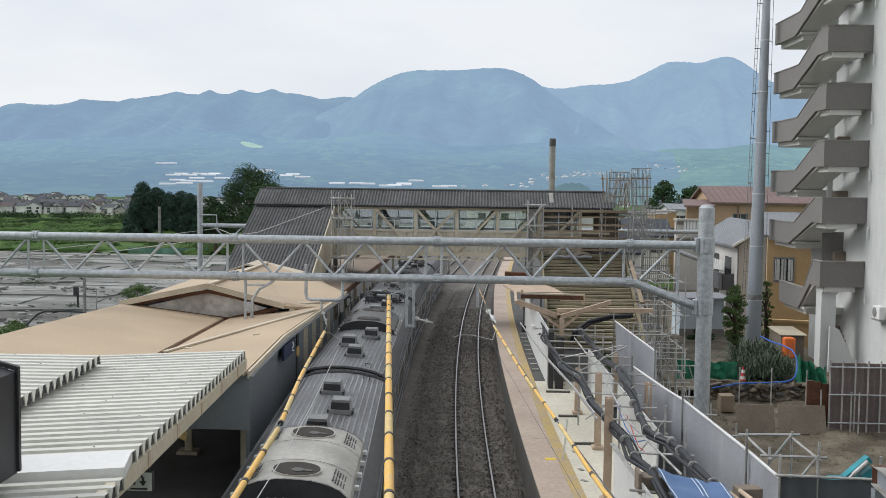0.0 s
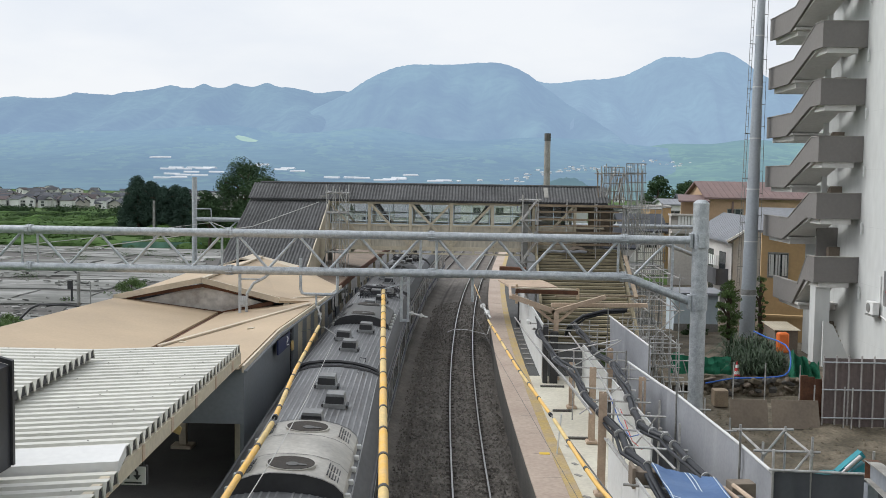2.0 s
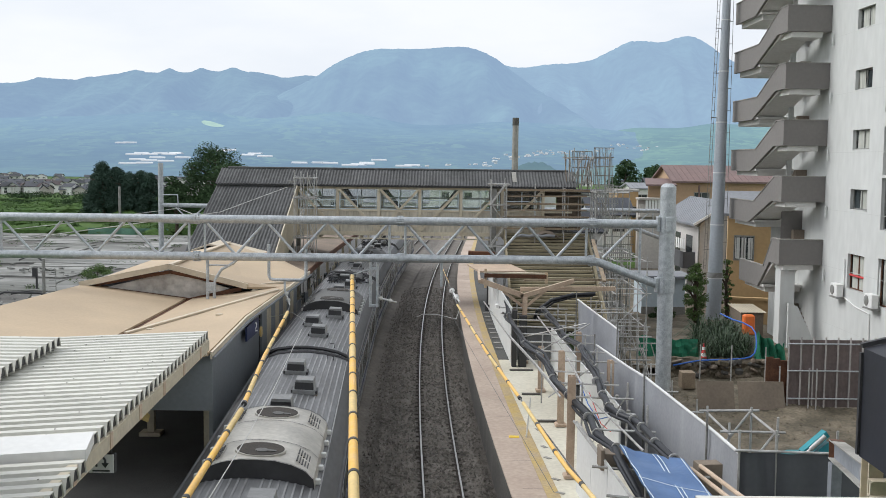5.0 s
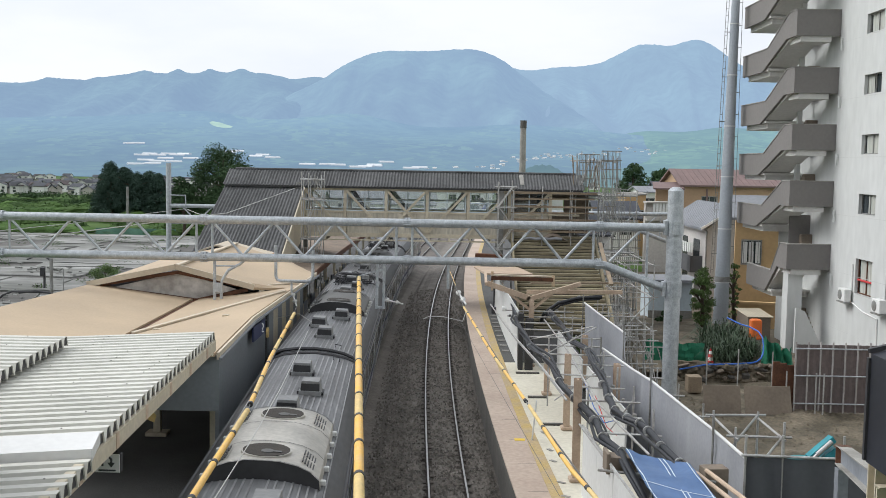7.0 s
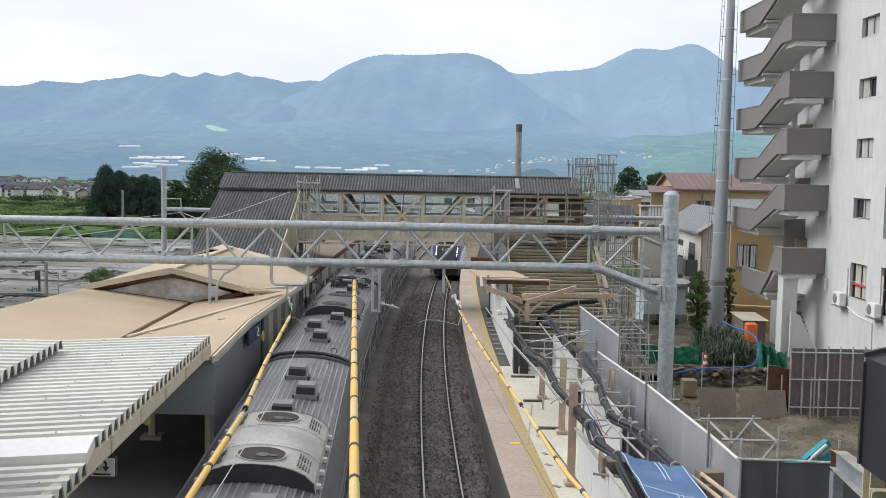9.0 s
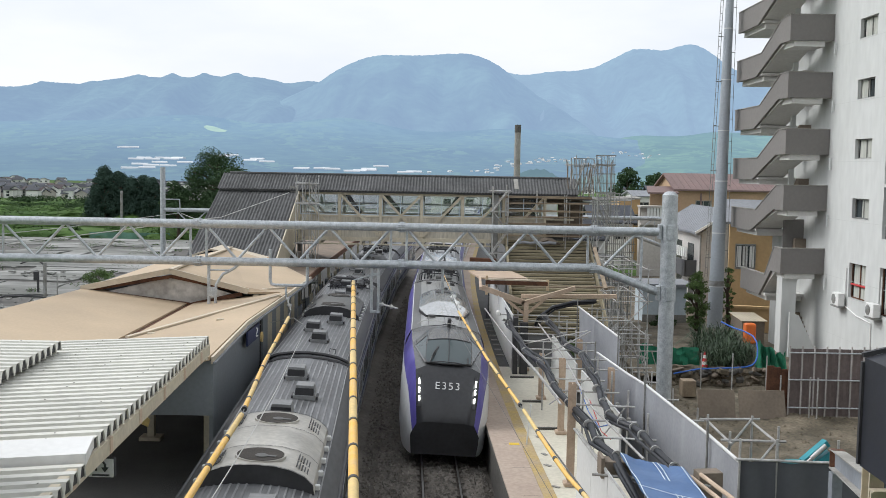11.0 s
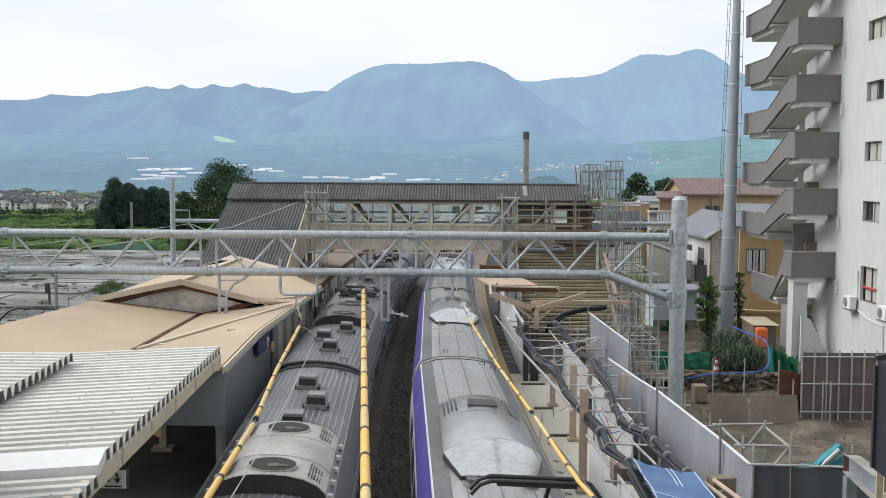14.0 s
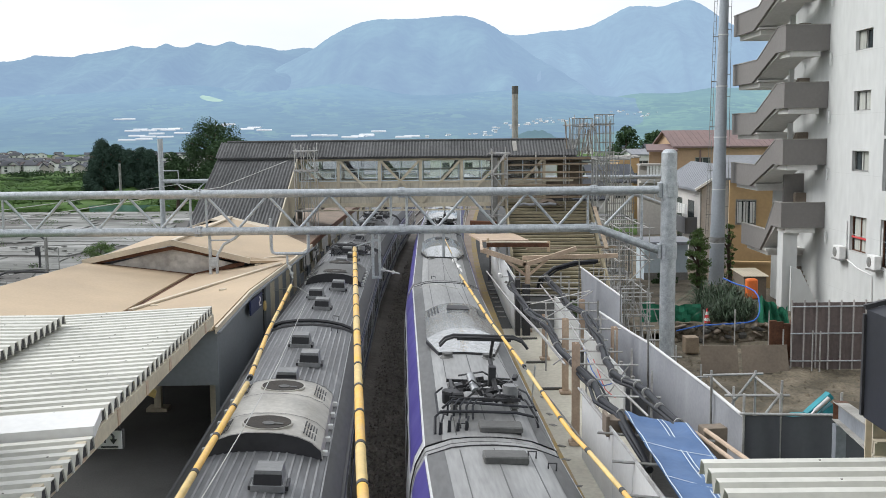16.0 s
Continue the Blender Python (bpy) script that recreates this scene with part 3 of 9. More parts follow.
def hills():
    range_of_hills("backdrop_east", "hillfar", 4400, 1500, HILLS_C, 0, 2.3, "distant blue wooded mountain with twin summits in painted haze")
    range_of_hills("backdrop_middle", "hillmid", 3600, 1300, HILLS_B, 0, 8.1, "broad rounded blue-green mountain in painted haze")
    range_of_hills("backdrop_west", "hillnear", 4100, 1700, HILLS_A, 0, 5.7, "long even wooded ridge in painted blue haze")
    # a wooded knoll in front of the slopes, behind the chimney
    g = Geo()
    g.loft([[(22 + 92 * i / 60, 880 + 9 * j, -14.5 + (25.0 * (math.sin(math.pi * min(1, (i / 60) ** 1.9)) ** 0.7) + 1.6 * noise.noise((i * 0.45, j * 0.6, 2)) + 0.9 * noise.noise((i * 1.3, j, 5)))
              * math.sin(math.pi * (0.5 * j / 8)) ** 0.8) for i in range(61)] for j in range(9)])
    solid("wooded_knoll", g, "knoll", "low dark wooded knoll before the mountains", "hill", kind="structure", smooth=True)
    # orchards on the lower slopes
    for name, x0, x1, y0, y1, z1, seed in (("backdrop_orchards", -1500, 300, 1250, 2500, 150, 1.0), ("backdrop_terraces", 150, 1300, 1150, 2600, 150, 4.0)):
        g = Geo()
        rows = []
        for j in range(20):
            v = j / 19
            rows.append([(x0 + (x1 - x0) * i / 70 * (1 + 0.3 * v), y0 + (y1 - y0) * v,
                          -13 + z1 * v ** 1.5 * (0.85 + 0.22 * noise.noise((i * 0.13, v * 1.5, seed))) * math.sin(math.pi * (0.08 + 0.84 * i / 70)) ** 0.6)
                         for i in range(71)])
        g.loft(rows)
        solid(name, g, "hillgreen" if z1 < 151 and x0 < 0 else "hillterrace", "green orchard slopes with painted haze under the mountains", "hillside", kind="structure", smooth=True)


def clearing():
    """A pale green meadow cut out of the woods, laid on the slope."""
    g, rows = Geo(), []
    for j in range(7):
        v = j / 6
        row = []
        for i in range(13):
            f = i / 12
            half = 0.5 * math.sin(math.pi * (0.08 + 0.84 * f)) ** 0.6 + 0.06 * noise.noise((f * 4, v, 1))
            x, y = -534 + 60 * f, 2345 - 62 * f + 105 * half * (v - 0.5) * 2 * 0.62
            row.append((x, y, hill_z(x, y, -1500, 300, 1250, 2500, 150, 1.0) + 1.6))
        rows.append(row)
    g.loft(rows)
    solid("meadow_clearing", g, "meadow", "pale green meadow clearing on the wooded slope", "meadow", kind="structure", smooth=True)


def hill_z(x, y, x0, x1, y0, y1, z1, seed):
    v = (y - y0) / (y1 - y0)
    i = (x - x0) / ((x1 - x0) * (1 + 0.3 * v)) * 70
    return -13 + z1 * max(0, v) ** 1.5 * (0.85 + 0.22 * noise.noise((i * 0.13, v * 1.5, seed))) * math.sin(math.pi * min(.95, max(.05, 0.08 + 0.84 * i / 70))) ** 0.6


HILLS_A = [(-2400, 300, 200), (-2000, 110, 66), (-1905, 110, 156), (-1811, 110, 139), (-1716, 110, 143), (-1621, 110, 139), (-1526, 110, 163), (-1432, 110, 138),
           (-1337, 110, 159), (-1242, 110, 169), (-1148, 110, 157), (-1053, 110, 170), (-958, 110, 164), (-864, 110, 168), (-769, 110, 168), (-674, 110, 177),
           (-579, 110, 129), (-485, 110, 210), (-390, 110, 96), (-1571, 34, 9), (-1186, 38, 13), (-1061, 30, 16), (-936, 30, 15), (-817, 32, 16), (-1380, 30, 8)]
HILLS_B = [(-660, 95, 50), (-573, 95, 135), (-486, 95, 123), (-399, 95, 167), (-312, 95, 189), (-225, 95, 206), (-138, 95, 197), (-52, 95, 199), (35, 95, 208),
           (122, 95, 207), (209, 95, 181), (296, 95, 135), (383, 95, 121), (470, 95, 80), (570, 110, 70)]
HILLS_C = [(-60, 120, 190), (50, 95, 150), (140, 95, 198), (225, 95, 227), (311, 95, 191), (396, 95, 212), (481, 95, 211), (566, 95, 213), (652, 95, 223), (737, 95, 253),
           (822, 95, 276), (907, 95, 242), (993, 95, 287), (1078, 95, 271), (1163, 95, 232), (1248, 95, 209), (1334, 95, 204), (1419, 95, 179), (1504, 95, 186),
           (1589, 95, 157), (1675, 95, 182), (1760, 95, 116), (2000, 250, 190)]


clearing()


# ---- the line and its platforms ----
TRACK2 = -3.98


def track(name, lat, y0, y1, cant, label):
    top = thing(name, label, "railway track", kind="structure")
    for side in (-1, 1):
        c = lat + side * 0.5335
        dz = -side * cant * 0.5335
        web = [(c - .065, -.15 + dz), (c - .065, -.13 + dz), (c - .012, -.11 + dz), (c - .012, -.045 + dz), (c - .033, -.035 + dz), (c - .033, -.004 + dz),
               (c + .033, -.004 + dz), (c + .033, -.035 + dz), (c + .012, -.045 + dz), (c + .012, -.11 + dz), (c + .065, -.13 + dz), (c + .065, -.15 + dz)]
        g = Geo()
        g.loft(ribbon(web, y0, y1, 2.0), closed=True, cap=True)
        rail = part("rail", g, "rail", top, "steel rail with rusty sides")
        g = Geo()
        g.loft(ribbon([(c - .027, -.0035 + dz), (c - .022, dz), (c + .022, dz), (c + .027, -.0035 + dz)], y0, y1, 2.0))
        part("running_surface", g, "railtop", rail, "polished running surface")
    g = Geo()
    g.box((0, 0, -0.065), (2.0, 0.24, 0.15), pose(0, 0, 0, 0, math.degrees(cant), 0), ch=0.02)
    me = g.mesh("sleeper", "sleeper")
    y = max(y0, 14.0)
    while y < min(y1, 120):
        ob = new("sleeper", me)
        ob.parent = top
        p = at(y, lat, -0.185)
        ob.matrix_basis = pose(p.x, p.y, p.z, 0, 0, -math.degrees(heading(y)))
        y += 0.61
    # rail chairs standing out of the ballast on both sides of each rail
    g = Geo()
    y = 14.0
    while y < 90:
        for side in (-1, 1):
            for d in (-0.12, 0.12):
                p = at(y, lat + side * 0.5335 + d * 0.85, -0.115 - side * cant * 0.5335)
                g.box(p, (0.12, 0.10, 0.03), pose(0, 0, 0, 0, 0, -math.degrees(heading(y))), ch=0.01)
        y += 0.61
    tagged(part("chairs", g, "sleeper", top, "dark rail chairs and clips"), kind="stuff")
    return top


def ballast():
    g = Geo()
    lats = [-6.0, -5.45] + [-5.2 + 0.22 * i for i in range(31)] + [1.72]
    rows = []
    for y in along(8, 135, 0.55):
        ring = []
        for la in lats:
            mid = min(abs(la), abs(la - TRACK2))
            z = -0.165 - 0.17 * smooth(1.1, 1.75, mid)
            near = la if abs(la) < abs(la - TRACK2) else la - TRACK2
            p = at(y, la, z - 0.05 * max(-1.2, min(1.2, near)))
            p.z += 0.035 * noise.noise(p * 3.1) + 0.02 * noise.noise(p * 8.0)
            ring.append(p)
        rows.append(ring)
    g.loft(rows)
    solid("ballast_bed", g, "ballast", "brown-grey crushed stone ballast between and beside the tracks", "ballast", kind="stuff")
    # single stones on top
    g, rnd = Geo(), random.Random(3)
    for _ in range(15000):
        y = 24 + 52 * rnd.random() ** 1.7
        la = rnd.uniform(-2.4, 1.45)
        if abs(abs(la) - 0.5335) < 0.07:
            continue
        mid = min(abs(la), abs(la - TRACK2))
        s = rnd.uniform(0.025, 0.075)
        near = la if abs(la) < abs(la - TRACK2) else la - TRACK2
        c = at(y, la, -0.16 - 0.16 * smooth(1.15, 1.75, mid) - 0.05 * max(-1.2, min(1.2, near)))
        q = [c + Vector((rnd.uniform(-s, s), rnd.uniform(-s, s), 0)) for _ in range(1)][0]
        a = rnd.uniform(0, 6.28)
        ring = [q + Vector((s * math.cos(a + k * 2.09) * rnd.uniform(.7, 1.2), s * math.sin(a + k * 2.09) * rnd.uniform(.7, 1.2), 0)) for k in range(3)]
        g.add(ring + [q + Vector((rnd.uniform(-.3, .3) * s, rnd.uniform(-.3, .3) * s, s * rnd.uniform(.7, 1.1)))], [(0, 1, 3), (1, 2, 3), (2, 0, 3)])
    solid("ballast_stones", g, "stone", "loose angular ballast stones", "stones", kind="stuff")


def platforms():
    # right-hand platform
    Y0, Y1 = 6, 120
    p = thing("platform_east", "concrete station platform with worn yellow tactile line", "platform", kind="structure")
    # wall colour holds both soot and the shade below the overhanging edge
    g = Geo()
    g.loft(ribbon([(1.54, -0.4), (1.54, 0.90), (1.46, 0.90), (1.46, 1.06)], Y0, Y1))
    part("edge_wall", g, "concdark", p, "dark platform wall, soot and overhang shade in its colour")
    g = Geo()
    g.loft(ribbon([(1.46, 1.06), (1.47, 1.10), (1.78, 1.10)], Y0, Y1))
    part("coping", g, "plat", p, "worn coping of the platform edge")
    g = Geo()
    g.loft(ribbon([(1.78, 1.10), (2.30, 1.10)], Y0, Y1))
    part("walkway", g, "plat", p, "pinkish tan paved strip along the edge")
    g = Geo()
    g.loft(ribbon([(2.30, 1.10), (2.30, 1.112), (2.62, 1.112), (2.62, 1.10)], Y0, Y1))
    part("tactile_line", g, "tactile", p, "faded yellow tactile paving line")
    g = Geo()
    g.loft(ribbon([(2.62, 1.10), (3.9, 1.10), (3.9, -0.4)], Y0, 24.0)), g.loft(ribbon([(2.62, 1.10), (4.55, 1.10), (4.55, -0.4)], 24.0, 41.5))
    part("surface", g, "plat2", p, "pale grey concrete platform surface")
    g = Geo()
    g.loft(ribbon([(2.62, 1.10), (6.0, 1.10), (6.0, -0.4)], 41.5, Y1))
    part("surface", g, "asph", p, "dark asphalt platform surface")
    # paving joints near the edge
    g = Geo()
    for y in along(20, 80, 2.4):
        a, b = at(y, 1.80, 1.1005), at(y, 2.29, 1.1005)
        g.beam(a, b, 0.010, 0.006)
    part("joints", g, "conc", p, "dark joints between the paving slabs")
    # left-hand platform under the roofs
    p = thing("platform_west", "concrete platform in the shade of the station roofs", "platform", kind="structure")
    g = Geo()
    g.loft(ribbon([(TRACK2 - 1.52, -0.4), (TRACK2 - 1.52, 1.05), (TRACK2 - 2.2, 1.05)], Y0, Y1))
    part("edge", g, "conc", p, "grey concrete platform edge")
    g = Geo()
    g.loft(ribbon([(TRACK2 - 2.2, 1.05), (TRACK2 - 2.2, 1.062), (TRACK2 - 2.5, 1.062), (TRACK2 - 2.5, 1.05)], Y0, Y1))
    part("tactile_line", g, "tactile", p, "yellow tactile paving line")
    g = Geo()
    g.loft(ribbon([(TRACK2 - 2.5, 1.05), (TRACK2 - 9.5, 1.05), (TRACK2 - 9.5, -0.4)], Y0, Y1))
    part("surface", g, "asph", p, "dark asphalt platform surface")


ground()
hills()
track("track_east", 0.0, 6, 330, 0.05, "through track with rusty rails on concrete sleepers")
track("track_west", TRACK2, 6, 130, 0.05, "platform track with the standing train")
ballast()
platforms()


# ---- portal over the line ----
def gantry(name, y, x0, x1, zt, zb, top, label, right_top=None, girth=0.27):
    t = thing(name, label, "catenary portal")
    left_top, top = top, right_top or top
    g = Geo()
    g.tube([(x1, y, -0.4), (x1, y, top - 0.06)], 0.27, 20)
    g.tube([(x1, y, top - 0.06), (x1, y, top + 0.02), (x1, y, top + 0.06)], 0.27, 20, r2=0.12)
    post = part("post", g, "galv", t, "thick galvanised steel tube post", True)
    for z in (zt, zb - 0.83):
        g = Geo()
        g.tube([(x1, y, z - 0.28), (x1, y, z + 0.28)], 0.305, 20)
        g.box((x1 - 0.33, y - 0.02, z), (0.1, 0.34, 0.5), ch=0.01), g.box((x1, y - 0.31, z), (0.22, 0.06, 0.5), ch=0.01)
        for k in range(4):
            g.box((x1 - 0.15, y - 0.27, z - 0.2 + k * 0.13), (0.05, 0.06, 0.05))
        part("clamp", g, "galv", post, "bolted collar", True)
    g = Geo()
    g.tube([(x0, y, -0.4), (x0, y, left_top)], girth, 16)
    part("post", g, "galv", t, "", True)
    g = Geo()
    g.tube([(x0, y, zt), (x1 - 0.25, y, zt)], 0.145, 14)
    part("top_tube", g, "galv", t, "upper galvanised tube of the truss", True)
    g = Geo()
    g.tube([(x0, y, zb), (x1 - 2.7, y, zb), (x1 - 2.35, y, zb - 0.06), (x1 - 0.25, y, zb - 0.83)], 0.145, 14)
    part("bottom_tube", g, "galv", t, "lower galvanised tube, bent down to the post", True)
    # flange rings
    for x in (x1 - 23.35, x1 - 16.3, x1 - 9.25, x1 - 2.6):
        if x < x0:
            continue
        for z in (zt, zb):
            g = Geo()
            for d in (-0.045, 0.045):
                g.tube([(x + d - 0.03, y, z), (x + d + 0.03, y, z)], 0.185, 16)
            ring = part("flange", g, "galv", t, "bolted flange", True)
            for k in range(8):
                a = k * math.pi / 4 + 0.3
                g = Geo()
                g.tube([(x - 0.12, y + 0.172 * math.cos(a), z + 0.172 * math.sin(a)), (x + 0.12, y + 0.172 * math.cos(a), z + 0.172 * math.sin(a))], 0.022, 6)
                part("bolt", g, "galv", ring)
    # zigzag web, section by section between the joints
    bays = [(x1 - 1.15, x1 - 2.2, 1)]
    for a, b in ((x1 - 2.8, x1 - 9.08), (x1 - 9.63, x1 - 16.02), (x1 - 16.57, x1 - 23.07), (x1 - 23.62, x1 - 30.1), (x1 - 30.6, x1 - 37.0)):
        for k in range(6):
            bays.append((a + (b - a) * k / 6 - 0.04, a + (b - a) * (k + 1) / 6 + 0.04, 1 if k % 2 == 0 else -1))
    for xa, xb, flip in bays:
        if xb < x0 + 0.1:
            continue
        g = Geo()
        hi, lo = zt - 0.1, zb + 0.1
        za, zz = (hi, lo) if flip > 0 else (lo, hi)
        g.tube([(xa, y, za), (xb, y, zz)], 0.048, 8)
        part("brace", g, "galv", t, "", True)
    for x in (x1 - 23.62, x1 - 23.07, x1 - 16.57, x1 - 16.02, x1 - 9.63, x1 - 9.08, x1 - 2.8, x1 - 0.93):
        if x < x0:
            continue
        g = Geo()
        g.tube([(x, y, zb - (0.45 if x > x1 - 1 else 0)), (x, y, zt)], 0.045, 8)
        part("upright", g, "galv", t, "", True)
    return t


def insulator(parent, a, b):
    """A ribbed insulator between two places."""
    a, b = Vector(a), Vector(b)
    g = Geo()
    n = 2
    for k in range(n):
        p, q = a.lerp(b, (k + 0.22) / n), a.lerp(b, (k + 0.48) / n)
        g.tube([p, q], 0.095, 10, r2=0.05)
    g.tube([a, b], 0.03, 8)
    return part("insulator", g, "porcelain", parent, "white ribbed insulator", True)


GY = 36.1
port = gantry("catenary_portal", GY, -18.6, 7.86, 6.96, 5.66, 8.3, "galvanised tubular portal with zigzag lattice beam over the tracks")
# droppers hung from the near portal
g = Geo()
g.tube([(-8.08, GY, 5.6), (-8.08, GY, 3.78)], 0.055, 8)
g.tube([(-7.85, GY, 4.55), (-7.85, GY, 3.78)], 0.055, 8)
g.tube([(-7.85, GY, 4.55), (-7.82, GY, 4.85), (-7.6, GY, 5.2), (-7.2, GY, 5.42), (-7.0, GY, 5.6)], 0.05, 8)
g.tube([(-8.08, GY, 5.35), (-7.35, GY, 5.35)], 0.03, 6)
g.box((-7.96, GY, 4.6), (0.32, 0.12, 0.3))
arm = part("dropper_frame", g, "galv", port, "hanging steel dropper frame", True)
g = Geo()
g.tube([(-5.95, GY, 6.1), (-5.95, GY, 5.02), (-5.9, GY, 4.9), (-5.78, GY, 4.86), (-4.85, GY, 4.86), (-4.72, GY, 4.9), (-4.66, GY, 5.02), (-4.66, GY, 5.95)], 0.055, 8)
g.tube([(-5.4, GY, 4.86), (-5.4, GY, 4.45)], 0.04, 6)
part("dropper_loop", g, "galv", port, "U-shaped hanging steel loop", True)
g = Geo()
for x in (-2.42, -2.18):
    g.tube([(x, GY, 5.6), (x, GY, 3.95)], 0.05, 8)
g.box((-2.3, GY, 4.0), (0.34, 0.1, 0.08)), g.box((-2.3, GY, 5.3), (0.34, 0.1, 0.08))
part("dropper_frame", g, "galv", port, "", True)
insulator(port, (-5.35, GY - 0.1, 4.45), (-5.15, GY - 0.5, 4.05))
insulator(port, (-2.15, GY, 4.28), (-1.5, GY, 4.12))
insulator(port, (-7.7, GY, 3.95), (-7.2, GY - 0.2, 3.8))
g = Geo()
g.tube([(-2.18, GY, 5.35), (-2.5, GY, 5.25), (-3.05, GY, 5.08)], 0.022, 6)
part("steady_arm", g, "galv", port, "", True)
g = Geo()
g.tube([(0.05, GY, 5.6), (0.05, GY, 4.7)], 0.05, 8)
part("dropper", g, "galv", port, "", True)
insulator(port, (0.36, 33.5, 4.92), (0.62, 32.5, 4.64))
g = Geo()
g.tube([(-0.62, 28.0, 4.82), (-0.45, 28.0, 4.90), (-0.1, 28.0, 4.9), (0.45, 28.0, 4.78), (0.55, 28.4, 5.0)], 0.010, 6)
part("steady_arm", g, "lightline", port, "", True)

far_port = gantry("catenary_portal", 74.0, -19.83, 16.0, 5.75, 4.6, 8.75, "further galvanised portal beyond the covered footbridge", 7.3, 0.185)


# ---- overhead lines and their yellow covers ----
def sleeve(name, pts, r, label, pitch=1.55):
    t = thing(name, label, "line cover")
    pts = [Vector(p) for p in pts]
    total = sum((b - a).length for a, b in zip(pts, pts[1:]))

    def where(s):
        for a, b in zip(pts, pts[1:]):
            d = (b - a).length
            if s <= d:
                return a.lerp(b, s / d)
            s -= d
        return pts[-1]
    s, k = 0.0, 0
    while s < total - 0.2:
        e = min(total, s + pitch)
        g = Geo()
        g.tube([where(s), where((s + e) / 2), where(e - 0.06)], r, 12)
        seg = part("tube", g, "yellow" if k % 3 else "paleyellow", t, "", True)
        g = Geo()
        g.tube([where(e - 0.10), where(e)], r * 1.12, 12)
        part("band", g, "black", seg, "black joint band", True)
        s, k = e, k + 1
    return t


def cable(name, pts, r, label, material="wire"):
    g = Geo()
    g.tube(pts, r, 6)
    return solid(name, g, material, label, "cable")


sleeve("line_cover", [(-3.06, 36.2, 5.02), (-1.78, 21.2, 5.0), (-1.02, 12.4, 5.0), (-0.6, 8.0, 5.0)], 0.068, "thick yellow insulating sleeve with black bands on the overhead line")
sleeve("line_cover", [(-4.02, 27.4, 5.0), (-3.57, 21.04, 5.0), (-3.2, 16.9, 5.0)], 0.042, "yellow insulating sleeve with black bands on an overhead line", 1.4)
sleeve("line_cover", [(-3.17, 16.5, 5.0), (-3.0, 12.5, 5.0), (-2.85, 9.0, 5.0)], 0.045, "yellow insulating sleeve with black bands on an overhead line", 1.5)
sleeve("line_cover", [(0.50, 29.2, 5.0), (1.01, 21.84, 5.0), (1.40, 17.41, 5.0)], 0.030, "slim yellow insulating sleeve with black bands over the through track", 1.3)
sleeve("line_cover", [(1.42, 17.2, 5.0), (1.68, 13.64, 5.0), (1.84, 12.57, 5.0), (2.2, 9.5, 5.0)], 0.031, "slim yellow insulating sleeve with black bands over the through track", 1.5)
sleeve("line_cover", [(0.30, 34.6, 5.0), (0.02, 41.0, 5.0)], 0.018, "short yellow insulating sleeve near the portal", 0.9)
cable("contact_wire", [(-0.58, 52, 5.0), (0.02, 41, 5.0), (0.50, 29.2, 5.0), (1.40, 17.4, 5.0), (2.2, 9, 5.0)], 0.012, "dark overhead wire above the through track")
cable("contact_wire", [(-3.2, 60, 5.0), (-3.06, 36.2, 5.0), (-1.78, 21.2, 5.0), (-0.6, 8, 5.0)], 0.012, "dark overhead wire above the standing train")
cable("contact_wire", [(-0.3, 70, 5.3), (-0.35, 40, 4.9), (0.18, 31, 4.75), (0.9, 22.5, 4.6), (1.6, 14, 4.5)], 0.005, "thin wire crossing the through track", "wire")
cable("messenger_wire", [(-5.15, 35.6, 4.05), (-4.02, 27.4, 5.0), (-3.17, 16.5, 5.0), (-2.85, 8.0, 5.0)], 0.012, "thin line from the hanging loop")
cable("messenger_wire", [(-7.2, 35.9, 3.8), (-6.2, 35.6, 3.55), (-5.0, 35.2, 3.85), (-4.2, 34.5, 3.5)], 0.014, "thin stay wire over the canopy", "lightline")
cable("messenger_wire", [(-3.02, 12.0, 4.5), (-3.05, 13.8, 4.5), (-3.12, 16.8, 4.5), (-3.28, 20.7, 4.5), (-3.6, 27.0, 4.6)], 0.009, "thin pale wire over the train roof", "lightline")
cable("stay_wire", [(-8.4, 57.0, 7.55), (-11.0, 52.0, 6.4), (-18.5, 36.3, 5.6)], 0.02, "thin stay wire from the scaffold tower", "lightline")


